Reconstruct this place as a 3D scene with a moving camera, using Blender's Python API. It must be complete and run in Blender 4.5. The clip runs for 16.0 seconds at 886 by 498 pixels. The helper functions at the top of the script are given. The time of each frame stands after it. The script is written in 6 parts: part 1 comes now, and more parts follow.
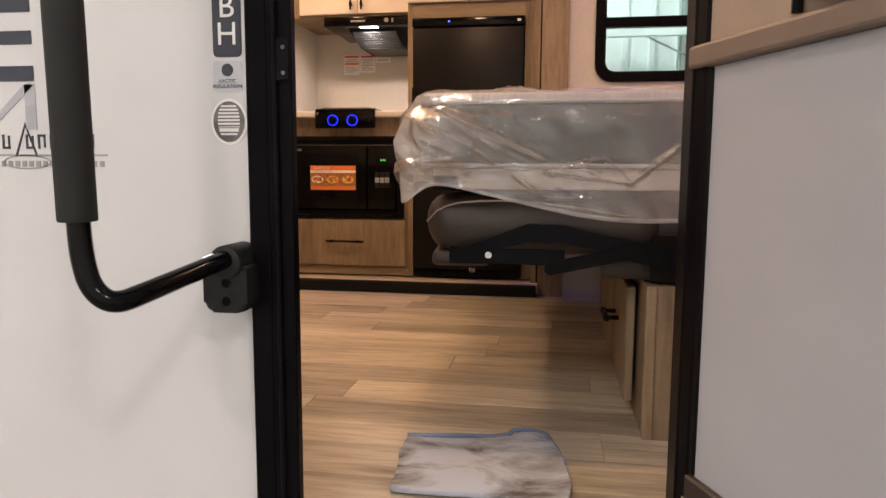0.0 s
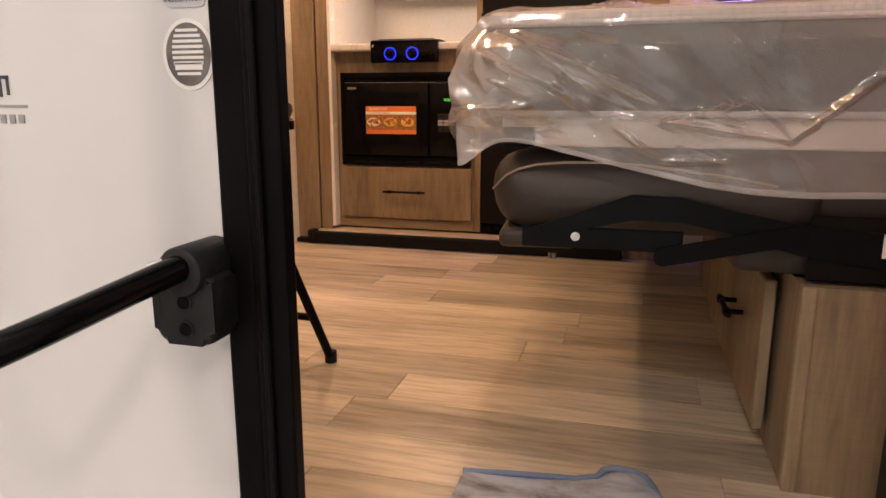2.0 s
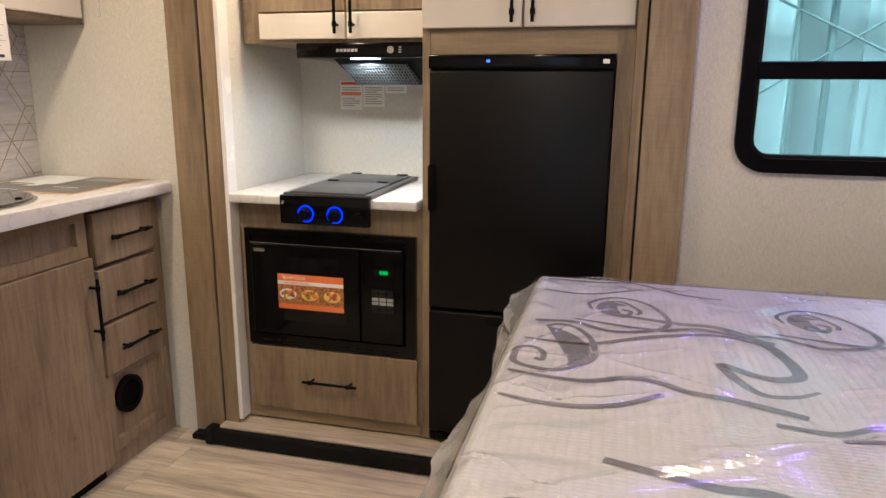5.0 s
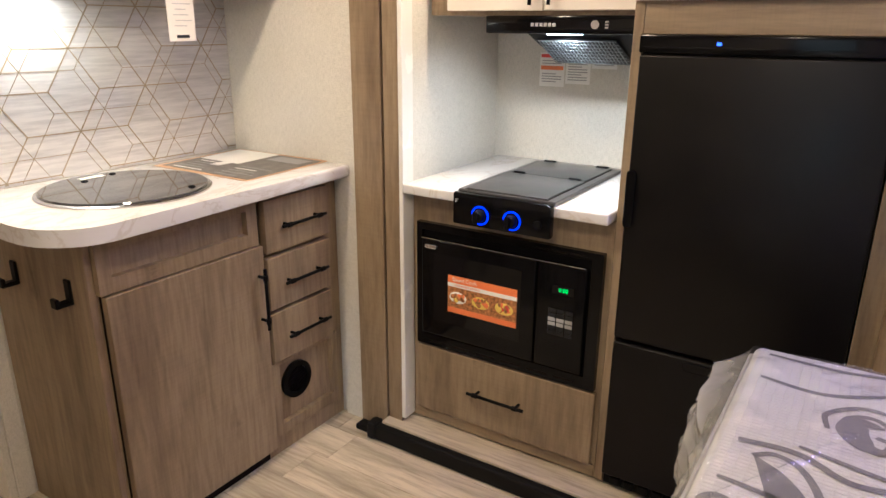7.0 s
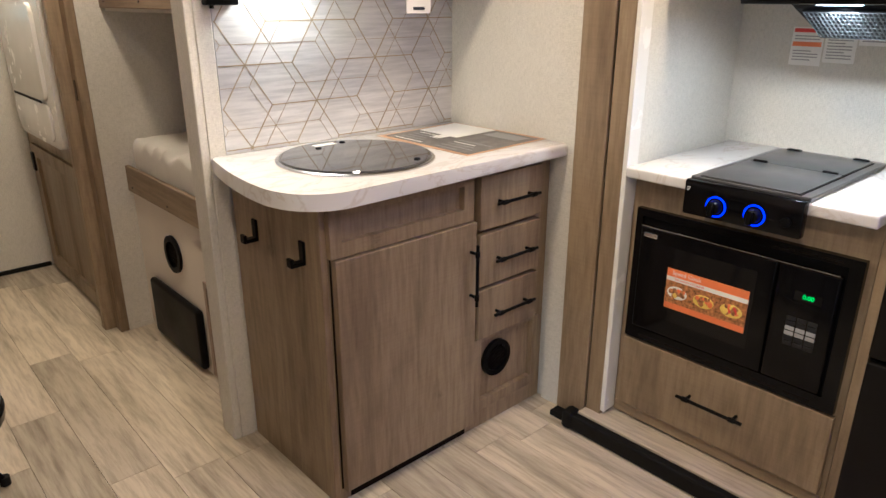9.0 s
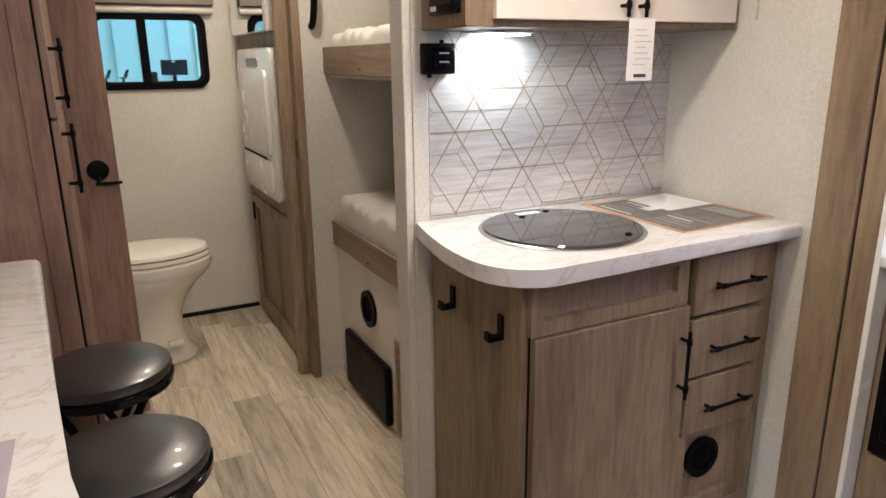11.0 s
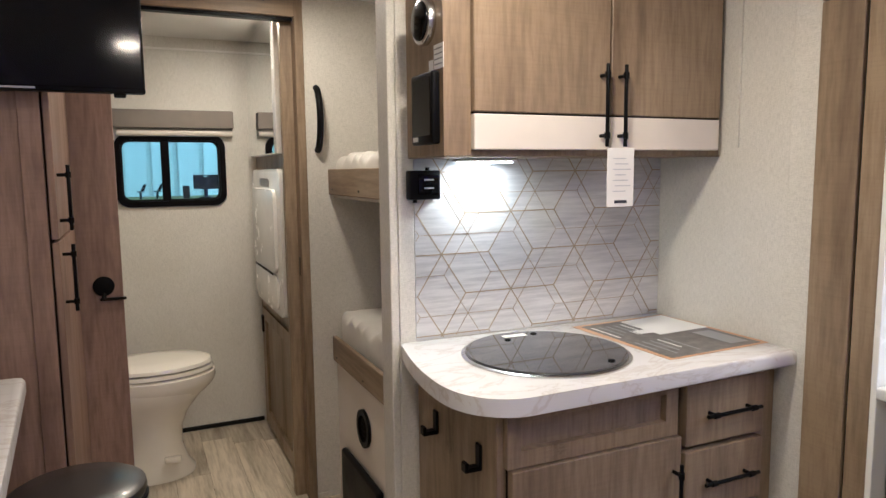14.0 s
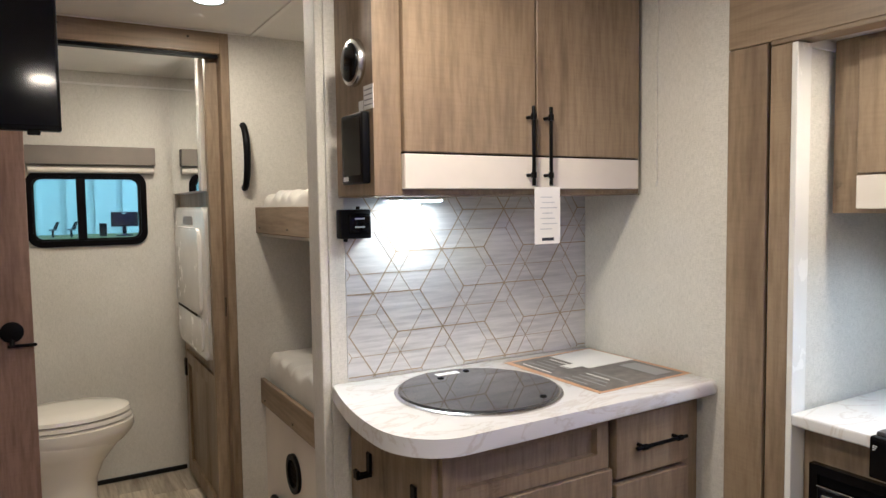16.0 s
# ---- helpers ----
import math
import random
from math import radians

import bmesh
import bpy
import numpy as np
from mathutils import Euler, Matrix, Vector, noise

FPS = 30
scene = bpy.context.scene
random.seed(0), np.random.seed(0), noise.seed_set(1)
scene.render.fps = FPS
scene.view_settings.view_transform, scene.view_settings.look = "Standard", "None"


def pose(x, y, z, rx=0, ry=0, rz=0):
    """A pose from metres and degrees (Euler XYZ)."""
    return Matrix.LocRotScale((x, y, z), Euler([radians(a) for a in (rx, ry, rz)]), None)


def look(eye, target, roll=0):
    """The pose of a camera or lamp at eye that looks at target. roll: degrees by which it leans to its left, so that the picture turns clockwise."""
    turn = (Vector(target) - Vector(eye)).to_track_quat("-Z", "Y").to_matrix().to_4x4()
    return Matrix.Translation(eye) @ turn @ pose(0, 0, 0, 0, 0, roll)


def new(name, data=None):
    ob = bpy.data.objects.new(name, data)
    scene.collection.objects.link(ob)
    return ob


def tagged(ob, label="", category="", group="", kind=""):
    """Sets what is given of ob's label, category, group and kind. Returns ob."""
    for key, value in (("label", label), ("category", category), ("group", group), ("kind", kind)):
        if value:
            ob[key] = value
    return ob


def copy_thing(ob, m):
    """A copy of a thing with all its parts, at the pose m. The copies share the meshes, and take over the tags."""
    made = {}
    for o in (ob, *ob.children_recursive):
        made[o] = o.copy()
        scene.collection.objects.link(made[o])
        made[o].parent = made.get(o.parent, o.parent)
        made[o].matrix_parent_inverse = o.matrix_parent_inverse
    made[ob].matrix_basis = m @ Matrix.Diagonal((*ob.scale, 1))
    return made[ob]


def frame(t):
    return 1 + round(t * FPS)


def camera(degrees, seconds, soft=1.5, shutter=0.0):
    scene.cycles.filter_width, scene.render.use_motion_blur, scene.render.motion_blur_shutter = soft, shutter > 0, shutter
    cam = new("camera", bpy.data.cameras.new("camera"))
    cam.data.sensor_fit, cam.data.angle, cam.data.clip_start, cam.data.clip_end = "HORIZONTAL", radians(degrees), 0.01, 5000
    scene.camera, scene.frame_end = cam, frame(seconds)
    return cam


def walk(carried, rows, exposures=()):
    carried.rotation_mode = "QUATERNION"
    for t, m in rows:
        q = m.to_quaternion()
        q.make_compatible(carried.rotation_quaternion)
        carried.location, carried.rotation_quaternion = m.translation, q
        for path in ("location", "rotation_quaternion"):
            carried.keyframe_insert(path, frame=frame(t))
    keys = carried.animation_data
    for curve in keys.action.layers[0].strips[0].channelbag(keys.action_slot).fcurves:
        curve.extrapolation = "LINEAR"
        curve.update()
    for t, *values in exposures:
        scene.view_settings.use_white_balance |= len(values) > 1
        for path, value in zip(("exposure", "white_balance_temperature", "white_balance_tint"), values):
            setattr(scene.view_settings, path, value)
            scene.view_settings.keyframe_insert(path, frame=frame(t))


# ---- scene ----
cam = camera(65.9, 16.0)
PATH = [
    (0, (0.558, 0.229, 0.597), (0.241, 2.19, 0.366), 0.3),
    (0.5, (0.486, 0.246, 0.626), (0.117, 2.185, 0.305), 0.4),
    (1, (0.435, 0.334, 0.613), (0.019, 2.26, 0.268), 0.4),
    (1.5, (0.46, 0.45, 0.58), (0.051, 2.371, 0.202), 0.1),
    (2, (0.495, 0.622, 0.62), (-0.018, 2.51, 0.207), 0.1),
    (2.5, (0.448, 0.875, 0.72), (-0.165, 2.732, 0.302), 0.0),
    (3, (0.427, 1.012, 0.858), (-0.153, 2.88, 0.449), 0.2),
    (3.5, (0.46, 1.156, 1.006), (-0.022, 3.049, 0.576), 0.4),
    (4, (0.44, 1.246, 1.098), (-0.017, 3.146, 0.676), 0.5),
    (6.5, (0.408, 1.853, 1.301), (-0.349, 3.609, 0.715), 0.1),
    (7, (0.388, 1.862, 1.321), (-0.638, 3.463, 0.701), 0.4),
    (7.5, (0.376, 1.88, 1.312), (-0.89, 3.302, 0.701), 0.2),
    (8, (0.305, 1.865, 1.322), (-1.064, 3.191, 0.717), 0.0),
    (8.5, (0.231, 1.832, 1.294), (-1.151, 3.137, 0.672), 0.1),
    (9, (0.254, 1.836, 1.312), (-1.138, 3.098, 0.627), 0.1),
    (9.5, (0.272, 1.946, 1.323), (-1.19, 3.129, 0.644), -0.3),
    (10, (0.205, 1.912, 1.345), (-1.477, 2.83, 0.771), -0.0),
    (12.5, (0.112, 1.807, 1.321), (-1.624, 2.659, 0.808), -0.8),
    (13, (0.144, 1.899, 1.324), (-1.609, 2.728, 0.834), -0.8),
    (13.5, (0.171, 1.939, 1.367), (-1.623, 2.71, 0.934), -0.8),
    (14, (0.181, 1.954, 1.374), (-1.63, 2.774, 1.147), -0.6),
    (14.5, (0.159, 1.997, 1.346), (-1.64, 2.847, 1.149), -0.6),
    (15, (0.186, 1.936, 1.378), (-1.602, 2.807, 1.166), -0.6),
    (15.5, (0.198, 1.95, 1.39), (-1.567, 2.879, 1.239), -0.6),
    (16, (0.18, 1.948, 1.384), (-1.542, 2.956, 1.256), -0.8),
]
EXPOSURES = [(0.0, 0.05, 7100, 24), (1.0, 0.1, 7250, 25), (1.5, 0.12, 7500, 26), (2.0, 0.12, 7550, 28), (2.5, 0.2, 7300, 26), (3.0, 0.45, 5600, 9), (3.5, 0.14, 5250, 5), (4.0, 0.0, 5200, 2), (6.3, 0.36, 5150, 4), (7.5, 0.40, 5050, 3), (8.5, 0.32, 4950, 3), (10.2, 0.19, 4750, 3), (12.3, 0.10, 4600, 4), (16.0, 0.04, 4500, 1)]
walk(cam, [(t, look(eye, target, roll)) for t, eye, target, roll in PATH], EXPOSURES)

# ---- world and lights ----
world = bpy.data.worlds.new("world")
scene.world = world
world.use_nodes = True
world.node_tree.nodes["Background"].inputs[0].default_value = (0.75, 0.9, 1.0, 1)
world.node_tree.nodes["Background"].inputs[1].default_value = 0.15


def lamp(name, kind, m, power, color=(1, 1, 1), size=0.1, size_y=None, shape="DISK"):
    data = bpy.data.lights.new(name, kind)
    data.energy, data.color = power, color
    if kind == "AREA":
        data.shape, data.size = shape, size
        if size_y:
            data.size_y = size_y
    elif kind == "POINT":
        data.shadow_soft_size = size
    ob = new(name, data)
    ob.matrix_world = m
    return ob


WARM = (1.0, 0.67, 0.385)
PUCKS = [(-2.13, 2.44), (-0.88, 2.62), (0.14, 1.98), (1.30, 2.50)]
for (x, y), power in zip(PUCKS, (8.0, 14.5, 15.0, 9.0)):
    lamp("puck_light", "AREA", pose(x, y, 2.045), power, WARM, 0.12)
lamp("bath_light", "AREA", pose(-2.95, 2.42, 2.045), 9.4, WARM, 0.12)
lamp("slide_light", "AREA", pose(-0.45, 3.565, 1.751), 5.2, WARM, 0.09)
lamp("under_cabinet_light", "AREA", pose(-1.475, 2.83, 1.390), 1.7, (1.0, 0.80, 0.56), 0.08)
lamp("hood_light", "AREA", pose(-0.375, 3.655, 1.288), 2.9, (1.0, 0.90, 0.80), 0.06)
lamp("led_strip_light", "AREA", look((1.45, 3.455, 1.96), (1.45, 2.80, 0.8)), 13, (0.28, 0.17, 1.0), 1.6, 0.03, "RECTANGLE")
# assumed hall lamps, out of view; north ones stronger to brighten the window view
for x, y, power in [(-6, -4, 185), (-1, -4.5, 185), (4, -4, 165), (-6, 7, 480), (0, 7.2, 520), (6, 7, 480)]:
    lamp("assumed_high_bay_light", "AREA", pose(x, y, 5.6), power, (1.0, 0.97, 0.93), 1.2)


# ---- materials ----
def nodes_of(name):
    m = bpy.data.materials.new(name)
    m.use_nodes = True
    nt = m.node_tree
    return m, nt, nt.nodes["Principled BSDF"]


def node(nt, kind, **kw):
    n = nt.nodes.new(kind)
    for k, v in kw.items():
        n.inputs[k].default_value = v
    return n


def coords(nt, scale=(1, 1, 1), random_shift=False):
    """World position, scaled; each object may shift it by its own random."""
    g = nt.nodes.new("ShaderNodeNewGeometry")
    mp = nt.nodes.new("ShaderNodeMapping")
    mp.inputs["Scale"].default_value = scale
    nt.links.new(g.outputs["Position"], mp.inputs["Vector"])
    if random_shift:
        info = nt.nodes.new("ShaderNodeObjectInfo")
        mul = nt.nodes.new("ShaderNodeVectorMath")
        mul.operation = "SCALE"
        mul.inputs[0].default_value = (31.0, 17.0, 23.0)
        nt.links.new(info.outputs["Random"], mul.inputs["Scale"])
        nt.links.new(mul.outputs[0], mp.inputs["Location"])
    return mp.outputs[0]


def ramp(nt, fac, stops):
    r = nt.nodes.new("ShaderNodeValToRGB")
    r.color_ramp.elements[0].position, r.color_ramp.elements[0].color = stops[0][0], (*stops[0][1], 1)
    r.color_ramp.elements[1].position, r.color_ramp.elements[1].color = stops[-1][0], (*stops[-1][1], 1)
    for p, c in stops[1:-1]:
        e = r.color_ramp.elements.new(p)
        e.color = (*c, 1)
    nt.links.new(fac, r.inputs[0])
    return r.outputs[0]


def noise_out(nt, vec, scale, detail=4, rough=0.55, distortion=0.0):
    n = node(nt, "ShaderNodeTexNoise", Scale=scale, Detail=detail, Roughness=rough, Distortion=distortion)
    nt.links.new(vec, n.inputs["Vector"])
    return n.outputs["Fac"]


def mixed(nt, a, b, fac, mode="MIX"):
    m = nt.nodes.new("ShaderNodeMix")
    m.data_type, m.blend_type = "RGBA", mode
    for k, v in ((6, a), (7, b), (0, fac)):
        if isinstance(v, (int, float)):
            m.inputs[k].default_value = v
        elif isinstance(v, tuple):
            m.inputs[k].default_value = (*v, 1)
        else:
            nt.links.new(v, m.inputs[k])
    return m.outputs[2]


def bump(nt, bsdf, height, strength, distance=0.002):
    b = node(nt, "ShaderNodeBump", Strength=strength, Distance=distance)
    nt.links.new(height, b.inputs["Height"])
    nt.links.new(b.outputs[0], bsdf.inputs["Normal"])


def shade(c, k):
    return tuple(min(1.0, v * k) for v in c)


def plain(name, color, rough=0.5, metal=0.0, vary=0.12, scale=9.0, bumpiness=0.05, fine=180.0, coat=0.0, spec=0.5):
    """A painted, moulded or metal surface with broad mottling, fine relief and uneven gloss."""
    m, nt, b = nodes_of(name)
    v = coords(nt)
    broad = noise_out(nt, v, scale, 5)
    tiny = noise_out(nt, v, fine, 2)
    col = ramp(nt, broad, [(0.3, shade(color, 1 - vary)), (0.7, shade(color, 1 + vary))])
    nt.links.new(col, b.inputs["Base Color"])
    rr = ramp(nt, broad, [(0.3, (rough * 0.85,) * 3), (0.7, (min(1, rough * 1.15),) * 3)])
    nt.links.new(rr, b.inputs["Roughness"])
    b.inputs["Metallic"].default_value = metal
    b.inputs["Coat Weight"].default_value = coat
    b.inputs["Specular IOR Level"].default_value = spec
    if bumpiness:
        bump(nt, b, tiny, bumpiness, 0.001)
    return m


def wood(name, light, dark, stretch, rough=0.45, random_shift=True, contrast=1.0):
    """Printed oak decor: long soft grain along one axis, darker streaks, a few knots."""
    m, nt, b = nodes_of(name)
    v = coords(nt, stretch, random_shift)
    grain = noise_out(nt, v, 7.5, 8, 0.62, 0.5)
    fine = noise_out(nt, v, 60.0, 4, 0.6)
    broad = noise_out(nt, coords(nt, tuple(s * 0.35 for s in stretch), random_shift), 5.0, 3, 0.5, 0.8)
    c1 = ramp(nt, grain, [(0.28, dark), (0.50, shade(light, 0.90)), (0.74, light)])
    streak = ramp(nt, fine, [(0.32, shade(light, 0.72)), (0.60, (1, 1, 1))])
    c2 = mixed(nt, c1, streak, 0.38 * contrast, "MULTIPLY")
    tone = ramp(nt, broad, [(0.30, (0.74, 0.72, 0.70)), (0.68, (1.12, 1.1, 1.08))])
    c3 = mixed(nt, c2, tone, 0.60 * contrast, "MULTIPLY")
    vo = node(nt, "ShaderNodeTexVoronoi", Scale=3.4)
    warp = nt.nodes.new("ShaderNodeVectorMath")
    warp.operation = "ADD"
    nt.links.new(coords(nt, tuple(0.45 if s < 0.5 else s for s in stretch), random_shift), warp.inputs[0])
    ns = node(nt, "ShaderNodeTexNoise", Scale=26.0, Detail=3.0)
    wk = nt.nodes.new("ShaderNodeVectorMath")
    wk.operation = "SCALE"
    wk.inputs["Scale"].default_value = 0.06
    nt.links.new(ns.outputs["Color"], wk.inputs[0])
    nt.links.new(wk.outputs[0], warp.inputs[1])
    nt.links.new(warp.outputs[0], vo.inputs["Vector"])
    knot = ramp(nt, vo.outputs["Distance"], [(0.015, (0.45, 0.40, 0.36)), (0.05, (0.80, 0.78, 0.76)), (0.12, (1, 1, 1))])
    c3 = mixed(nt, c3, knot, 0.75 * contrast, "MULTIPLY")
    saw = noise_out(nt, coords(nt, tuple(0.12 if s > 0.5 else 2.0 for s in stretch), random_shift), 85.0, 3, 0.6)
    c3 = mixed(nt, c3, ramp(nt, saw, [(0.36, (0.82, 0.81, 0.80)), (0.56, (1.03, 1.03, 1.03))]), 0.30 * contrast, "MULTIPLY")
    nt.links.new(c3, b.inputs["Base Color"])
    rr = ramp(nt, grain, [(0.3, (rough + 0.10,) * 3), (0.7, (rough - 0.06,) * 3)])
    nt.links.new(rr, b.inputs["Roughness"])
    bump(nt, b, fine, 0.12, 0.0006)
    return m


def glow(name, color, strength):
    m, nt, b = nodes_of(name)
    b.inputs["Base Color"].default_value = (*color, 1)
    b.inputs["Emission Color"].default_value = (*color, 1)
    b.inputs["Emission Strength"].default_value = strength
    return m


WOOD_L, WOOD_D = (0.328, 0.248, 0.156), (0.172, 0.121, 0.074)
M_WOOD = wood("oak_decor_upright", WOOD_L, WOOD_D, (1.0, 1.0, 0.12))
M_WOOD_Y = wood("oak_decor_along_y", WOOD_L, WOOD_D, (1.0, 0.09, 1.0))
M_WOOD_X = wood("oak_decor_along_x", WOOD_L, WOOD_D, (0.09, 1.0, 1.0))
# the same oak darkened to 0.72, shade put into the colour
M_WOOD_SHADED = wood("oak_decor_shaded_copy", shade(WOOD_L, 0.72), shade(WOOD_D, 0.72), (1.0, 1.0, 0.12))
M_WOOD_RED = wood("dark_reddish_oak_decor", (0.300, 0.200, 0.145), (0.155, 0.096, 0.068), (1.0, 1.0, 0.12))
M_BLACK = plain("black_satin_plastic", (0.004, 0.004, 0.0045), 0.38, vary=0.25, spec=0.09)
M_BLACK_GLOSS = plain("black_gloss_enamel", (0.003, 0.003, 0.0035), 0.12, vary=0.2, bumpiness=0.0, spec=0.18)
M_BLACK_FRAME = plain("black_powder_coat", (0.0035, 0.003, 0.0038), 0.36, vary=0.3, bumpiness=0.15, spec=0.06)
M_FRIDGE = plain("black_fridge_enamel", (0.0045, 0.004, 0.004), 0.36, vary=0.2, bumpiness=0.10, fine=420, spec=0.20)
M_FOAM = plain("grey_foam_grip", (0.012, 0.013, 0.012), 0.75, vary=0.2, bumpiness=0.4, fine=600)
M_VINYL = plain("black_vinyl_upholstery", (0.017, 0.016, 0.016), 0.33, vary=0.2, bumpiness=0.2, fine=500, spec=1.0, coat=0.35)
M_WHITE = plain("white_plastic", (0.78, 0.77, 0.73), 0.25, vary=0.03)
M_CREAM = plain("cream_laminate", (0.70, 0.65, 0.58), 0.40, vary=0.04)
M_TOILET = plain("bone_white_ceramic", (0.78, 0.74, 0.65), 0.12, vary=0.02, bumpiness=0.0, coat=0.4)
M_CHROME = plain("brushed_steel", (0.62, 0.61, 0.60), 0.22, 1.0, vary=0.08)
M_RUBBER = plain("black_rubber", (0.005, 0.005, 0.005), 0.65, vary=0.3, bumpiness=0.3, spec=0.2)
M_CEIL = plain("white_ceiling_panel", (0.74, 0.72, 0.68), 0.6, vary=0.03, bumpiness=0.15, fine=260)
M_CEIL_TRIM = plain("white_ceiling_trim", (0.76, 0.74, 0.70), 0.5, vary=0.03)
M_GEL = plain("white_fibreglass_skin", (0.64, 0.64, 0.63), 0.22, vary=0.04, scale=2.0, bumpiness=0.03, coat=0.2)
M_BRONZE = plain("dark_bronze_door_frame", (0.030, 0.022, 0.018), 0.4, vary=0.2)
M_BRONZE_BAR = plain("brown_door_bar", (0.17, 0.125, 0.095), 0.45, vary=0.15)
M_TANPANEL = plain("tan_door_panel", (0.33, 0.25, 0.19), 0.5, vary=0.1)
M_FROST = plain("frosted_grey_door_panel", (0.40, 0.40, 0.42), 0.42, vary=0.06, scale=3.0, bumpiness=0.2, fine=350)
M_GREYSTEEL = plain("grey_painted_steel", (0.10, 0.11, 0.115), 0.45, vary=0.25)
M_BLUESTEEL = plain("blue_grey_steel_bracket", (0.004, 0.005, 0.0065), 0.45, vary=0.3, spec=0.10)
M_MATTRESS_SIDE = plain("grey_mattress_border", (0.10, 0.115, 0.115), 0.8, vary=0.2, bumpiness=0.5, fine=700)
M_PAPER = plain("white_paper", (0.80, 0.79, 0.76), 0.6, vary=0.03)
M_PAPER_DARK = plain("printed_slate_grey", (0.14, 0.13, 0.12), 0.5, vary=0.5, scale=30)
M_PAPER_ORANGE = plain("printed_orange", (0.50, 0.30, 0.16), 0.5, vary=0.15)
M_RED = plain("printed_red", (0.62, 0.05, 0.04), 0.5, vary=0.1)
M_ORANGE = plain("printed_hot_orange", (0.75, 0.20, 0.06), 0.35, vary=0.1)
M_YELLOW = plain("printed_yellow", (0.75, 0.55, 0.10), 0.5, vary=0.15)
M_PURPLE = plain("printed_purple", (0.22, 0.08, 0.30), 0.5, vary=0.2)
M_FOOD = plain("printed_food_brown", (0.36, 0.15, 0.05), 0.4, vary=0.85, scale=110)
M_LINE = plain("printed_grey_line", (0.30, 0.30, 0.30), 0.6, vary=0.1)
M_LILAC = plain("printed_lilac", (0.42, 0.36, 0.42), 0.4, vary=0.15)
M_HEM = plain("blue_grey_hem", (0.16, 0.22, 0.33), 0.9, vary=0.2, bumpiness=0.5, fine=500)
M_NAVY = plain("dark_navy_decal", (0.028, 0.033, 0.05), 0.3, vary=0.1)
M_SILVER_DECAL = plain("silver_grey_decal", (0.42, 0.42, 0.45), 0.3, vary=0.06)
M_PALE_DECAL = plain("pale_blue_grey_decal", (0.52, 0.53, 0.56), 0.3, vary=0.05)
M_BRACKET = plain("dark_grey_moulded_bracket", (0.012, 0.012, 0.013), 0.45, vary=0.25, bumpiness=0.25, spec=0.25)
M_OLIVE = plain("olive_carpet", (0.22, 0.21, 0.08), 0.9, vary=0.15)
M_VALANCE = plain("taupe_valance_fabric", (0.20, 0.175, 0.15), 0.8, vary=0.1, bumpiness=0.5, fine=700)
M_SHEET = plain("grey_bunk_ticking", (0.62, 0.60, 0.55), 0.75, vary=0.06, bumpiness=0.4, fine=600)
# shade of gaps and slots as colour; also the subfloor and sofa plate
M_GAP_SHADE_AND_DARK = plain("gap_shade_and_dark_parts", (0.008, 0.006, 0.005), 0.8, vary=0.2, spec=0.1)
M_EXT_RED = plain("red_enamel", (0.55, 0.02, 0.02), 0.25, vary=0.1)
M_CONCRETE = plain("grey_concrete_floor", (0.30, 0.30, 0.29), 0.5, vary=0.2, scale=1.5)
M_HALL = plain("white_profiled_steel_wall", (0.76, 0.80, 0.79), 0.5, vary=0.05, scale=2)
M_HALL_RIB = plain("grey_green_steel_post", (0.30, 0.36, 0.35), 0.5, vary=0.1)
M_PURPLE_WALL = plain("lilac_grey_wall", (0.55, 0.52, 0.52), 0.7, vary=0.04)
M_GOLD = plain("gold_inlay_line", (0.35, 0.285, 0.19), 0.4, 0.0, vary=0.15)
M_BULB = glow("lamp_diffuser", (1.0, 0.9, 0.76), 9.0)
M_HOODBULB = glow("hood_lamp_diffuser", (0.95, 0.98, 1.0), 7.0)
M_BLUE = glow("blue_ring_light", (0.004, 0.025, 1.0), 2.2)
M_GREEN = glow("green_clock_digits", (0.05, 0.9, 0.12), 0.7)
M_BLUE_DOT = glow("blue_indicator", (0.05, 0.12, 1.0), 2.5)
M_VIOLET = glow("violet_led", (0.30, 0.18, 1.0), 6.0)
M_HIGHBAY = glow("high_bay_diffuser", (0.95, 0.98, 1.0), 6.0)


def wallpaper():
    m, nt, b = nodes_of("woven_wallpaper")
    v = coords(nt)
    a = noise_out(nt, coords(nt, (1, 1, 9)), 85, 3, 0.6)
    c = noise_out(nt, coords(nt, (9, 9, 0.8)), 70, 3, 0.6)
    w = mixed(nt, a, c, 0.5)
    broad = noise_out(nt, v, 2.5, 4)
    base = ramp(nt, broad, [(0.3, (0.62, 0.595, 0.53)), (0.7, (0.68, 0.655, 0.595))])
    weave = ramp(nt, w, [(0.38, (0.72, 0.72, 0.71)), (0.57, (1.02, 1.02, 1.02))])
    nt.links.new(mixed(nt, base, weave, 0.8, "MULTIPLY"), b.inputs["Base Color"])
    b.inputs["Roughness"].default_value = 0.6
    bump(nt, b, w, 0.35, 0.001)
    return m


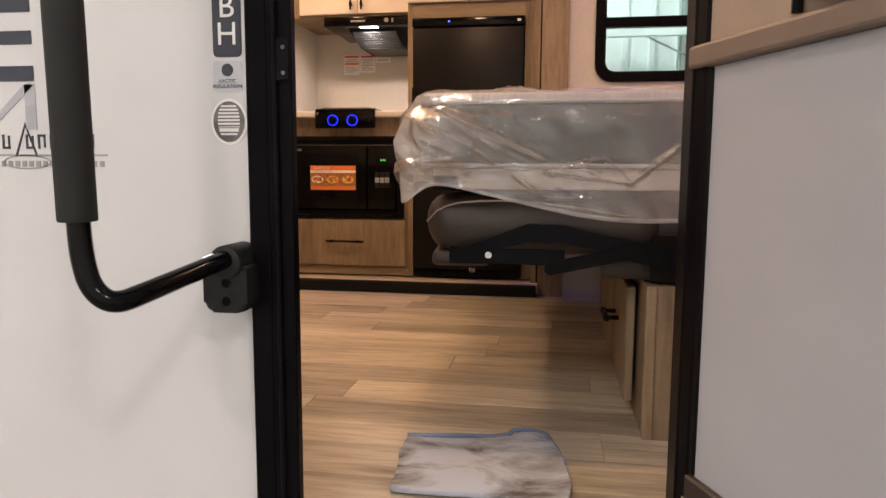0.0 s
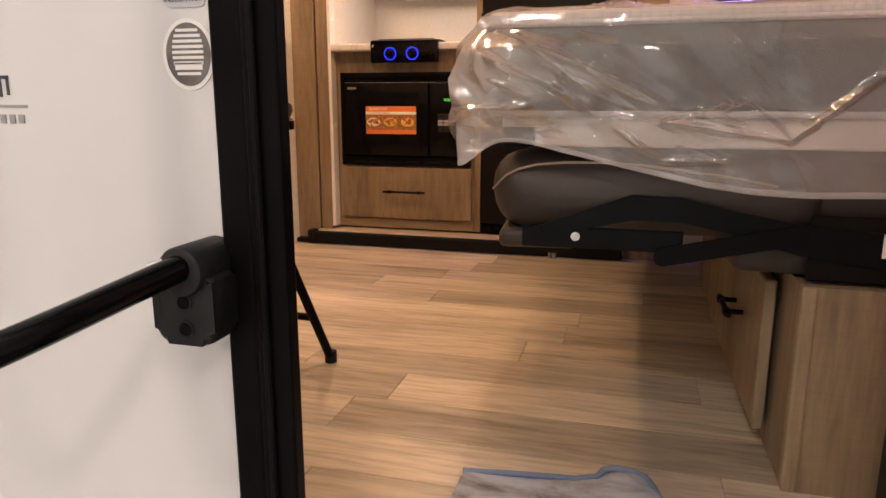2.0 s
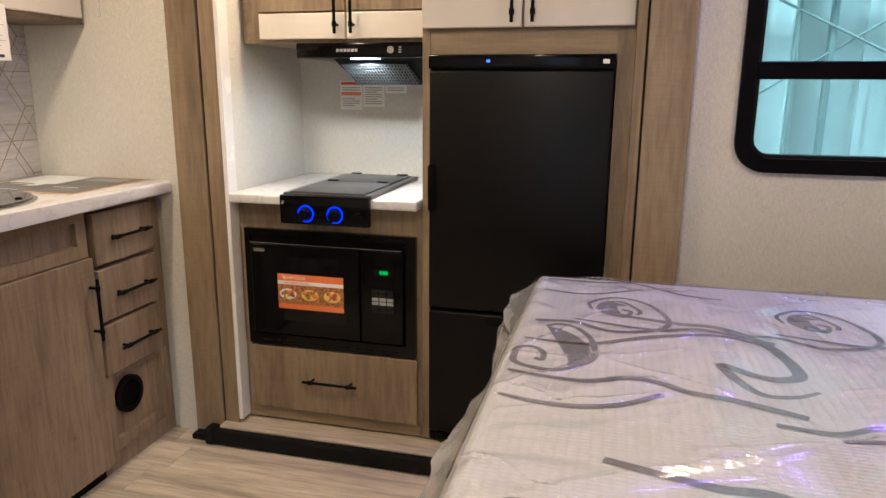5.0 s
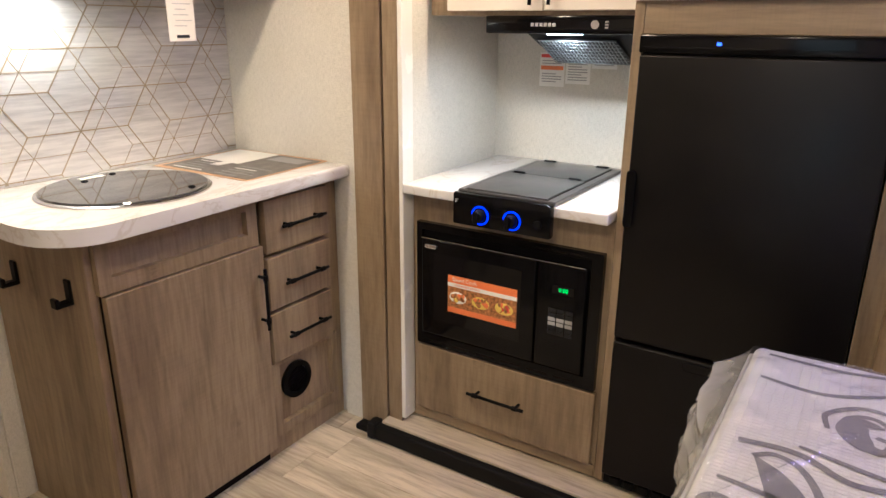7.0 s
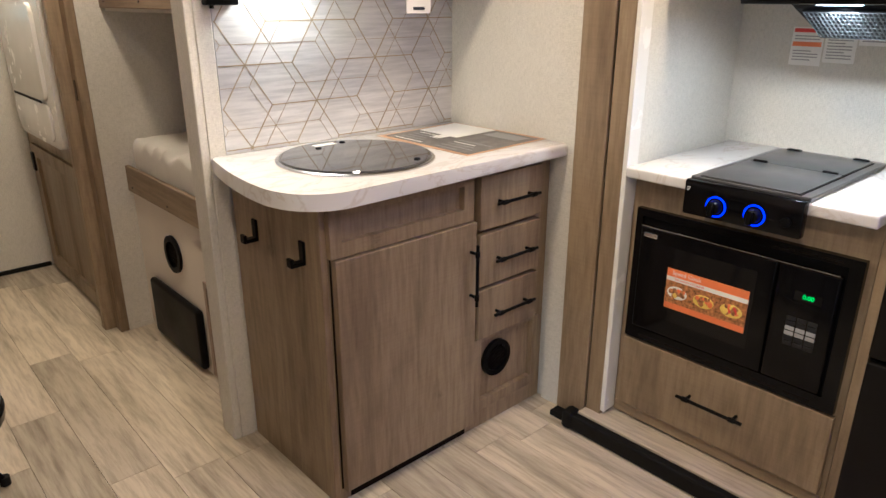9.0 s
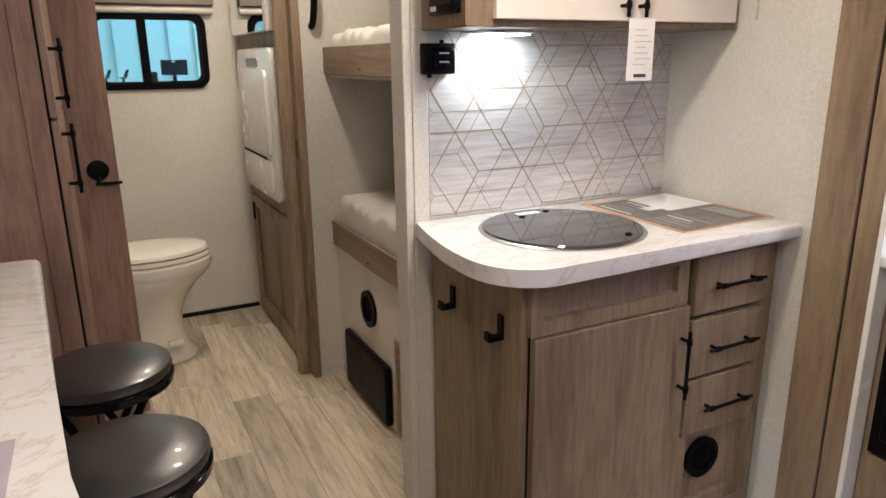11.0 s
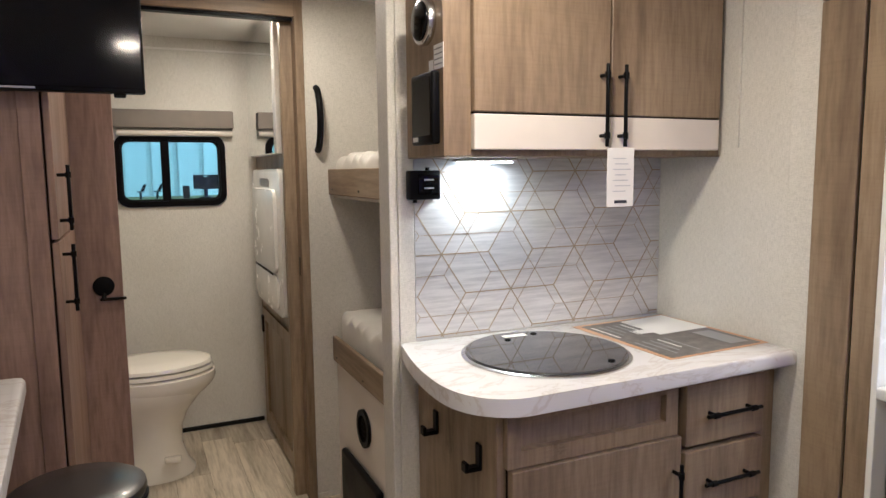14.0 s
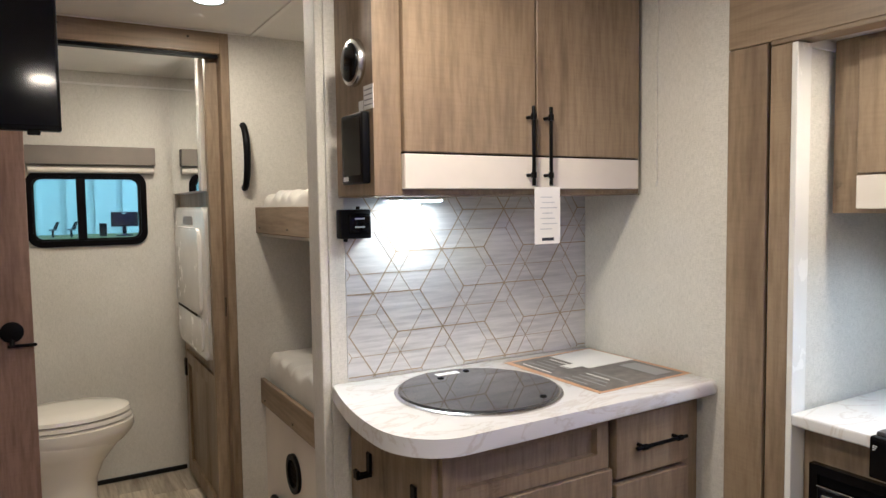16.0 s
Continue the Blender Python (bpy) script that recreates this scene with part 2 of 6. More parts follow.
def marble():
    m, nt, b = nodes_of("white_marble_laminate")
    v = coords(nt, (1.0, 0.5, 1.0))
    warp = noise_out(nt, v, 5.5, 6, 0.6, 1.8)
    cloud = noise_out(nt, v, 3.0, 4)
    vein = ramp(nt, warp, [(0.455, (0.70, 0.685, 0.67)), (0.490, (0.52, 0.46, 0.40)), (0.515, (0.70, 0.685, 0.67))])
    soft = ramp(nt, cloud, [(0.35, (0.90, 0.895, 0.89)), (0.65, (1, 1, 1))])
    nt.links.new(mixed(nt, mixed(nt, (0.71, 0.70, 0.685), vein, 0.55), soft, 1.0, "MULTIPLY"), b.inputs["Base Color"])
    b.inputs["Roughness"].default_value = 0.22
    bump(nt, b, noise_out(nt, coords(nt), 260, 2), 0.04, 0.001)
    return m


def splash():
    """Pale brushed-wood tile print behind the inlaid lines."""
    m, nt, b = nodes_of("pale_brushed_backsplash")
    s = noise_out(nt, coords(nt, (1, 0.12, 1.6)), 55, 6, 0.65)
    broad = noise_out(nt, coords(nt, (1, 0.5, 1.2)), 7, 3)
    c = ramp(nt, s, [(0.33, (0.50, 0.50, 0.50)), (0.62, (0.66, 0.655, 0.64))])
    t = ramp(nt, broad, [(0.3, (0.88, 0.88, 0.90)), (0.7, (1, 1, 1))])
    nt.links.new(mixed(nt, c, t, 1.0, "MULTIPLY"), b.inputs["Base Color"])
    b.inputs["Roughness"].default_value = 0.28
    bump(nt, b, s, 0.08, 0.0006)
    return m


def planks():
    m, nt, b = nodes_of("greige_vinyl_plank")
    v = coords(nt, (0.10, 1.0, 1.0), True)
    g = noise_out(nt, v, 13, 8, 0.62, 0.5)
    f = noise_out(nt, v, 75, 4, 0.6)
    info = nt.nodes.new("ShaderNodeObjectInfo")
    tone = ramp(nt, info.outputs["Random"], [(0.0, (0.70, 0.685, 0.67)), (0.5, (0.96, 0.945, 0.93)), (1.0, (1.13, 1.11, 1.08))])
    c = ramp(nt, g, [(0.30, (0.28, 0.245, 0.18)), (0.48, (0.53, 0.472, 0.365)), (0.70, (0.66, 0.592, 0.47))])
    st = ramp(nt, f, [(0.35, (0.52, 0.49, 0.46)), (0.57, (1, 1, 1))])
    c = mixed(nt, mixed(nt, c, st, 0.55, "MULTIPLY"), tone, 1.0, "MULTIPLY")
    nt.links.new(c, b.inputs["Base Color"])
    nt.links.new(ramp(nt, g, [(0.3, (0.46,) * 3), (0.7, (0.33,) * 3)]), b.inputs["Roughness"])
    bump(nt, b, f, 0.12, 0.0006)
    return m


def glassy(name, tint, alpha):
    """A thin tinted pane: part clear, part mirror."""
    m, nt, b = nodes_of(name)
    out = nt.nodes["Material Output"]
    tr = node(nt, "ShaderNodeBsdfTransparent", Color=(*tint, 1))
    gl = node(nt, "ShaderNodeBsdfGlossy", Roughness=0.02)
    mx = node(nt, "ShaderNodeMixShader", Fac=alpha)
    nt.links.new(tr.outputs[0], mx.inputs[1])
    nt.links.new(gl.outputs[0], mx.inputs[2])
    nt.links.new(mx.outputs[0], out.inputs[0])
    return m


def film_wrap(name, milk_lo, milk_hi, gloss, gathered=0.0):
    """Clear polythene: see-through, more or less milky, very glossy, with fine crinkles; milkier where it is bunched up at the bed corner."""
    m, nt, b = nodes_of(name)
    out = nt.nodes["Material Output"]
    broad = noise_out(nt, coords(nt, (1, 1.3, 1.6)), 5, 3, 0.5, 0.3)
    crinkle = noise_out(nt, coords(nt, (1, 0.7, 1)), 42, 4, 0.6, 1.2)
    h = mixed(nt, broad, crinkle, 0.3)
    tr = node(nt, "ShaderNodeBsdfTransparent", Color=(0.97, 0.97, 0.97, 1))
    df = node(nt, "ShaderNodeBsdfDiffuse", Color=(0.92, 0.90, 0.87, 1))
    tl = node(nt, "ShaderNodeBsdfTranslucent", Color=(0.92, 0.90, 0.87, 1))
    gl = node(nt, "ShaderNodeBsdfGlossy", Roughness=gloss)
    bp = node(nt, "ShaderNodeBump", Strength=0.28, Distance=0.008)
    nt.links.new(h, bp.inputs["Height"])
    nt.links.new(bp.outputs[0], gl.inputs["Normal"])
    milk = ramp(nt, broad, [(0.35, (milk_lo,) * 3), (0.68, (milk_hi,) * 3)])
    if gathered:
        sep = nt.nodes.new("ShaderNodeSeparateXYZ")
        nt.links.new(coords(nt), sep.inputs[0])
        mr = nt.nodes.new("ShaderNodeMapRange")
        for k, v in ((1, 0.38), (2, 0.20), (3, 0.0), (4, gathered)):
            mr.inputs[k].default_value = v
        nt.links.new(sep.outputs[0], mr.inputs[0])
        milk = mixed(nt, milk, mr.outputs[0], 1.0, "ADD")
    m0, m1, m2 = node(nt, "ShaderNodeMixShader", Fac=0.35), node(nt, "ShaderNodeMixShader"), node(nt, "ShaderNodeMixShader")
    fr = node(nt, "ShaderNodeFresnel", IOR=1.48)
    nt.links.new(bp.outputs[0], fr.inputs["Normal"])
    nt.links.new(df.outputs[0], m0.inputs[1])
    nt.links.new(tl.outputs[0], m0.inputs[2])
    nt.links.new(milk, m1.inputs[0])
    nt.links.new(tr.outputs[0], m1.inputs[1])
    nt.links.new(m0.outputs[0], m1.inputs[2])
    cap = ramp(nt, fr.outputs[0], [(0.03, (0.06,) * 3), (0.45, (0.44,) * 3)])
    nt.links.new(cap, m2.inputs[0])
    nt.links.new(m1.outputs[0], m2.inputs[1])
    nt.links.new(gl.outputs[0], m2.inputs[2])
    nt.links.new(m2.outputs[0], out.inputs[0])
    return m


def sofa_cloth():
    m, nt, b = nodes_of("charcoal_brown_leatherette")
    v = coords(nt)
    c = ramp(nt, noise_out(nt, v, 6, 4), [(0.3, (0.033, 0.026, 0.021)), (0.7, (0.054, 0.044, 0.036))])
    nt.links.new(c, b.inputs["Base Color"])
    b.inputs["Roughness"].default_value = 0.55
    bump(nt, b, noise_out(nt, v, 320, 3), 0.4, 0.001)
    return m


def knit():
    """Quilted white mattress knit."""
    m, nt, b = nodes_of("white_quilted_knit")
    vo = node(nt, "ShaderNodeTexVoronoi", Scale=92.0, Randomness=0.12)
    nt.links.new(coords(nt, (0.75, 1.25, 0.01)), vo.inputs["Vector"])
    c = ramp(nt, vo.outputs["Distance"], [(0.10, (0.26, 0.26, 0.27)), (0.30, (0.55, 0.547, 0.545)), (0.6, (0.49, 0.49, 0.49))])
    nt.links.new(c, b.inputs["Base Color"])
    b.inputs["Roughness"].default_value = 0.85
    bump(nt, b, vo.outputs["Distance"], 0.9, 0.005)
    return m


def towel():
    m, nt, b = nodes_of("stained_grey_blue_towel")
    v = coords(nt)
    stain = noise_out(nt, coords(nt, (0.8, 1.3, 1)), 8, 5, 0.6, 0.5)
    c = ramp(nt, stain, [(0.33, (0.09, 0.085, 0.085)), (0.41, (0.25, 0.26, 0.27)), (0.54, (0.42, 0.47, 0.54))])
    nt.links.new(c, b.inputs["Base Color"])
    b.inputs["Roughness"].default_value = 0.95
    bump(nt, b, noise_out(nt, v, 400, 3), 0.7, 0.002)
    return m


M_WALL, M_MARBLE, M_SPLASH, M_PLANK = wallpaper(), marble(), splash(), planks()
M_SOFA, M_KNIT, M_TOWEL = sofa_cloth(), knit(), towel()
M_FILM, M_FILM_SIDE = film_wrap("clear_polythene_film", 0.02, 0.09, 0.05), film_wrap("milky_polythene_drape", 0.10, 0.20, 0.055, 0.22)
M_FILM_HEM = film_wrap("polythene_hem", 0.34, 0.46, 0.08)
M_GLASS = glassy("teal_tinted_glass", (0.66, 0.80, 0.80), 0.06)
M_LID = plain("smoked_glass_lid", (0.045, 0.045, 0.047), 0.04, vary=0.05, bumpiness=0.0, coat=0.5)
M_HOB_LID = plain("dull_grey_glass_lid", (0.060, 0.061, 0.063), 0.34, vary=0.08, bumpiness=0.0)
M_MIRROR = plain("mirror_silver", (0.85, 0.87, 0.86), 0.015, 1.0, vary=0.01, bumpiness=0.0)
M_SCREEN = plain("black_tv_screen", (0.004, 0.004, 0.005), 0.08, vary=0.05, bumpiness=0.0, spec=0.25)
M_SWIRL = plain("grey_woven_swirl", (0.14, 0.14, 0.152), 0.85, vary=0.2, scale=120, bumpiness=0.5, fine=600)


# ---- building helpers ----
def thing(name, label, category, at=(0, 0, 0), group="", kind=""):
    ob = new(name)
    ob.location = at
    ob.empty_display_size = 0.05
    return tagged(ob, label, category, group, kind)


def origin(ob):
    p = Vector((0, 0, 0))
    while ob is not None:
        p = p + ob.location
        ob = ob.parent
    return p


def part(name, bm, material, parent=None, label="", smooth=False):
    """Links a bmesh, in world metres, as one mesh object under its thing or part."""
    if parent is not None:
        bmesh.ops.translate(bm, verts=bm.verts, vec=-origin(parent))
    me = bpy.data.meshes.new(name)
    bm.to_mesh(me)
    bm.free()
    me.materials.append(material)
    if smooth:
        me.polygons.foreach_set("use_smooth", [True] * len(me.polygons))
        me.set_sharp_from_angle(angle=radians(38))
    ob = new(name, me)
    if parent is not None:
        ob.parent = parent
    return tagged(ob, label)


def box(x0, y0, z0, x1, y1, z1, bevel=0.0, seg=1, bm=None):
    """A box between two corners, its edges rounded, added to bm."""
    one = bmesh.new()
    bmesh.ops.create_cube(one, size=1)
    for v in one.verts:
        v.co = Vector(((x0 + x1) / 2 + v.co.x * abs(x1 - x0), (y0 + y1) / 2 + v.co.y * abs(y1 - y0), (z0 + z1) / 2 + v.co.z * abs(z1 - z0)))
    if bevel:
        bmesh.ops.bevel(one, geom=one.edges[:], offset=bevel, segments=seg, affect="EDGES", profile=0.5)
    return joined(bm, one)


def joined(bm, one):
    if bm is None:
        return one
    me = bpy.data.meshes.new("tmp")
    one.to_mesh(me)
    one.free()
    bm.from_mesh(me)
    bpy.data.meshes.remove(me)
    return bm


def cyl(a, b, r, r2=None, seg=20, bm=None, bevel=0.0):
    """A round bar from a to b."""
    a, b = Vector(a), Vector(b)
    one = bmesh.new()
    bmesh.ops.create_cone(one, cap_ends=True, segments=seg, radius1=r, radius2=r if r2 is None else r2, depth=(b - a).length)
    if bevel:
        caps = [e for e in one.edges if abs(e.verts[0].co.z - e.verts[1].co.z) < 1e-6]
        bmesh.ops.bevel(one, geom=caps, offset=bevel, segments=2, affect="EDGES", profile=0.5)
    q = (b - a).to_track_quat("Z", "Y").to_matrix().to_4x4()
    bmesh.ops.transform(one, matrix=Matrix.Translation((a + b) / 2) @ q, verts=one.verts)
    return joined(bm, one)


def outline_slab(points, z0, z1, bevel=0.0, seg=2, m=None, bm=None):
    """A slab of any outline, drawn in its own x and y, standing from z0 to z1, turned by m."""
    one = bmesh.new()
    low = [one.verts.new((x, y, z0)) for x, y in points]
    high = [one.verts.new((x, y, z1)) for x, y in points]
    n = len(points)
    one.faces.new(list(reversed(low)))
    top = one.faces.new(high)
    for i in range(n):
        one.faces.new((low[i], low[(i + 1) % n], high[(i + 1) % n], high[i]))
    if bevel:
        bmesh.ops.bevel(one, geom=[e for e in one.edges if abs(e.verts[0].co.z - e.verts[1].co.z) < 1e-6], offset=bevel, segments=seg, affect="EDGES", profile=0.5)
    bmesh.ops.recalc_face_normals(one, faces=one.faces)
    if m is not None:
        bmesh.ops.transform(one, matrix=m, verts=one.verts)
    return joined(bm, one)


def round_rect(x0, y0, x1, y1, radii, seg=6):
    """A rectangle's outline, counter-clockwise from the lower left, with a radius a corner."""
    if isinstance(radii, (int, float)):
        radii = (radii,) * 4
    pts = []
    for (cx, cy, start), r in zip(((x0, y0, 180), (x1, y0, 270), (x1, y1, 0), (x0, y1, 90)), radii):
        if r <= 0:
            pts.append((cx, cy))
            continue
        ox, oy = cx + (r if cx == x0 else -r), cy + (r if cy == y0 else -r)
        for i in range(seg + 1):
            a = radians(start + 90 * i / seg)
            pts.append((ox + r * math.cos(a), oy + r * math.sin(a)))
    return pts


def ring_slab(outer, inner, z0, z1, m=None, bm=None):
    """A frame between two outlines of the same number of points."""
    one = bmesh.new()
    n = len(outer)
    v = [[one.verts.new((x, y, z)) for x, y in pts] for pts in (outer, inner) for z in (z0, z1)]
    for i in range(n):
        j = (i + 1) % n
        one.faces.new((v[0][i], v[0][j], v[1][j], v[1][i]))
        one.faces.new((v[3][i], v[3][j], v[2][j], v[2][i]))
        one.faces.new((v[1][i], v[1][j], v[3][j], v[3][i]))
        one.faces.new((v[2][i], v[2][j], v[0][j], v[0][i]))
    bmesh.ops.recalc_face_normals(one, faces=one.faces)
    if m is not None:
        bmesh.ops.transform(one, matrix=m, verts=one.verts)
    return joined(bm, one)


def tube(points, r, bm=None, seg=12, smooth_steps=0):
    """A round bar along a line of points, with its corners eased."""
    pts = [Vector(p) for p in points]
    for _ in range(smooth_steps):
        out = [pts[0]]
        for p, q in zip(pts, pts[1:]):
            out += [p.lerp(q, 0.25), p.lerp(q, 0.75)]
        pts = out + [pts[-1]]
    one = bmesh.new()
    rings = []
    for i, p in enumerate(pts):
        d = (pts[min(i + 1, len(pts) - 1)] - pts[max(i - 1, 0)]).normalized()
        side = d.orthogonal() if i == 0 else (rings[-1][1] - d * rings[-1][1].dot(d))
        side.normalize()
        up = d.cross(side)
        rings.append(([one.verts.new(p + side * (r * math.cos(2 * math.pi * k / seg)) + up * (r * math.sin(2 * math.pi * k / seg))) for k in range(seg)], side))
    for (a, _), (b, _) in zip(rings, rings[1:]):
        for k in range(seg):
            one.faces.new((a[k], a[(k + 1) % seg], b[(k + 1) % seg], b[k]))
    one.faces.new(list(reversed(rings[0][0])))
    one.faces.new(rings[-1][0])
    bmesh.ops.recalc_face_normals(one, faces=one.faces)
    return joined(bm, one)


def lathe(profile, center, seg=32, bm=None, sx=1.0, sy=1.0):
    """A turned shape from (radius, height) pairs."""
    one = bmesh.new()
    cx, cy, cz = center
    rows = [[one.verts.new((cx + sx * r * math.cos(2 * math.pi * k / seg), cy + sy * r * math.sin(2 * math.pi * k / seg), cz + h)) for k in range(seg)] for r, h in profile]
    for a, b in zip(rows, rows[1:]):
        for k in range(seg):
            one.faces.new((a[k], a[(k + 1) % seg], b[(k + 1) % seg], b[k]))
    one.faces.new(list(reversed(rows[0])))
    one.faces.new(rows[-1])
    bmesh.ops.recalc_face_normals(one, faces=one.faces)
    return joined(bm, one)


def text_mesh(words, size, m, material, name, parent, depth=0.0006):
    """Raised lettering in the built-in font; m stands it on its surface."""
    cu = bpy.data.curves.new(name, "FONT")
    cu.body, cu.size, cu.extrude = words, size, depth
    cu.align_x, cu.align_y = "CENTER", "CENTER"
    tmp = bpy.data.objects.new("tmp", cu)
    scene.collection.objects.link(tmp)
    me = bpy.data.meshes.new_from_object(tmp.evaluated_get(bpy.context.evaluated_depsgraph_get()))
    bpy.data.objects.remove(tmp)
    bpy.data.curves.remove(cu)
    bm = bmesh.new()
    bm.from_mesh(me)
    bpy.data.meshes.remove(me)
    bmesh.ops.transform(bm, matrix=m, verts=bm.verts)
    return part(name, bm, material, parent)


# surfaces that face -y, +x and +z: own x to the viewer's right, own y up, own z out
def face_y(x, y, z):
    return Matrix.Translation((x, y, z)) @ Euler((radians(90), 0, 0)).to_matrix().to_4x4()


def face_x(x, y, z):
    return Matrix.Translation((x, y, z)) @ Euler((radians(90), 0, radians(90))).to_matrix().to_4x4()


def pull(parent, a, b, out, r=0.005, stand=0.028, inset=0.028):
    """A black bar pull between a and b that stands off along out."""
    a, b, out = Vector(a), Vector(b), Vector(out)
    d = (b - a).normalized()
    bm = cyl(a + out * stand, b + out * stand, r, seg=12, bevel=0.001)
    for p in (a + d * inset, b - d * inset):
        bm = cyl(p, p + out * stand, r * 0.95, seg=10, bm=bm)
        bm = cyl(p - d * 0.008 + out * stand, p + d * 0.008 + out * stand, r * 1.5, seg=12, bm=bm)
    return part("handle", bm, M_BLACK, parent, "matt black bar handle", smooth=True)


# ---- the shell of the caravan ----
XB, XF, YD, YO, YW, ZC = -3.61, 2.42, 1.32, 1.27, 3.505, 2.06   # back wall, front wall, door wall inside and outside, far wall, ceiling
DX0, DX1, DZ = 0.150, 0.759, 1.93                                # door opening

floor = thing("floor", "greige wood-look vinyl plank floor", "floor", kind="structure")
part("subfloor", box(XB - 0.05, YD, -0.14, XF + 0.05, YW, -0.004), M_GAP_SHADE_AND_DARK, floor)

ceiling = part("ceiling", box(XB - 0.05, YO, ZC, XF + 0.05, YW + 0.05, ZC + 0.08), M_CEIL)
tagged(ceiling, "white textured ceiling panel with a seam", "ceiling", kind="structure")
bm = box(-2.56, 2.68, ZC - 0.006, -1.62, 2.70, ZC - 0.0005, 0.002)
bm = box(-2.56, 1.34, ZC - 0.005, -2.545, 2.67, ZC - 0.0005, 0.002, bm=bm)
tagged(part("trim", bm, M_CEIL_TRIM), "white ceiling seam strip", "trim", kind="structure")


def wall(name, boxes, material, label):
    bm = None
    for b in boxes:
        bm = box(*b, bm=bm)
    return tagged(part(name, bm, material), label, "wall", kind="structure")


wall("wall_door_side", [(XB - 0.05, YO + 0.012, -0.10, 0.082, YD, ZC), (DX1 + 0.02, YO + 0.012, -0.10, XF + 0.05, YD, ZC), (0.082, YO + 0.012, DZ + 0.02, DX1 + 0.02, YD, ZC)], M_WALL, "pale woven wallpapered wall round the entrance door")
wall("wall_outside", [(XB - 0.05, YO, -0.12, 0.082, YO + 0.0115, 2.20), (DX1 + 0.02, YO, -0.12, XF + 0.05, YO + 0.0115, 2.20), (0.082, YO, DZ + 0.02, DX1 + 0.02, YO + 0.0115, 2.20)], M_GEL, "glossy white fibreglass caravan side")
# far wall, with the slide opening and the window opening left free
WX0, WX1, WZ0, WZ1 = 0.765, 1.165, 1.035, 1.62
SX0, SX1, SZ1 = -0.93, 0.545, 1.90
wall("wall_far_side", [(XB - 0.05, YW, -0.1, SX0, YW + 0.05, ZC), (SX0, YW, SZ1, SX1, YW + 0.05, ZC), (SX1, YW, -0.1, WX0, YW + 0.05, ZC), (WX1, YW, -0.1, XF + 0.05, YW + 0.05, ZC), (WX0, YW, -0.1, WX1, YW + 0.05, WZ0), (WX0, YW, WZ1, WX1, YW + 0.05, ZC)], M_WALL, "pale woven wallpapered wall with a window")
BY0, BY1, BZ0, BZ1 = 1.91, 2.385, 1.235, 1.545
wall("wall_bath_end", [(XB - 0.05, YD, -0.1, XB, BY0, ZC), (XB - 0.05, BY1, -0.1, XB, YW, ZC), (XB - 0.05, BY0, -0.1, XB, BY1, BZ0), (XB - 0.05, BY0, BZ1, XB, BY1, ZC)], M_WALL, "pale wallpapered end wall of the washroom with a window")
wall("wall_front", [(XF, YD, -0.1, XF + 0.05, YW, ZC)], M_PURPLE_WALL, "grey front wall beyond the bed")
wall("wall_bunk_sink", [(-1.615, 2.600, 0.0, -1.545, YW, ZC)], M_WALL, "pale woven partition between bunks and sink")
wall("wall_washroom", [(-2.615, 2.60, 0.0, -2.56, YW, ZC), (-2.615, YD, 0.0, -2.595, 1.86, ZC), (-2.615, 1.86, 2.055, -2.595, 2.60, ZC)], M_WALL, "pale woven partition beside the washroom doorway")
tagged(part("trim", box(-1.622, 2.577, 0.0, -1.540, 2.601, ZC, 0.004, 2), M_WALL), "pale woven corner post on the bunk partition", "trim", kind="structure")
tagged(part("trim", box(-1.5445, 2.601, 0.0, -1.538, 2.647, ZC, 0.002), M_WALL), "pale edge strip beside the sink cabinet", "trim", kind="structure")
tagged(part("baseboard", box(XB, 1.34, 0.0, XB + 0.012, 2.56, 0.022, 0.002), M_RUBBER), "thin black rubber skirting", "baseboard", kind="structure")
tagged(part("baseboard", box(-2.5595, 2.600, 0.0, -2.552, 2.69, 0.022, 0.001), M_WALL), "narrow pale skirting", "baseboard", kind="structure")
tagged(part("trim", box(-1.24, YW - 0.006, 1.43, -1.232, YW, ZC, 0.001), M_WALL), "pale wall panel seam", "trim", kind="structure")
tagged(part("trim", box(-1.058, YW - 0.016, 0.0, -0.973, YW, ZC, 0.002), M_WALL), "pale wall strip beside the slide", "trim", kind="structure")
tagged(part("trim", box(XB, 1.34, 1.995, XB + 0.008, 2.56, 2.005, 0.001), M_CEIL_TRIM), "white cornice strip in the washroom", "trim", kind="structure")

# oak casing round the slide opening
casing = thing("trim", "oak casing boards round the slide-out opening", "trim", kind="structure")
YT = 3.47
part("board", box(-0.972, YT, 0.0, -0.863, YW, 1.762, 0.002), M_WOOD, casing)
part("board", box(0.487, YT, 0.0, 0.607, YW, 1.762, 0.002), M_WOOD, casing)
part("board", box(-0.972, YT, 1.764, 0.607, YW, ZC, 0.002), M_WOOD_X, casing)
slide = thing("trim", "oak fascia of the slide-out with dark gap", "trim", kind="structure")
part("board", box(-0.857, YT + 0.004, 0.035, -0.803, YW + 0.03, 1.752, 0.002), M_WOOD, slide)
part("board", box(0.455, YT + 0.004, 0.035, 0.481, YW + 0.03, 1.752, 0.002), M_WOOD, slide)
part("board", box(-0.857, YT + 0.004, 1.754, 0.481, YW + 0.03, 1.80, 0.002), M_WOOD_X, slide)
part("seal", box(-0.864, YT + 0.012, 0.0, -0.856, YT + 0.03, 1.80), M_RUBBER, slide)
part("seal", box(0.480, YT + 0.012, 0.0, 0.488, YT + 0.03, 1.80), M_RUBBER, slide)

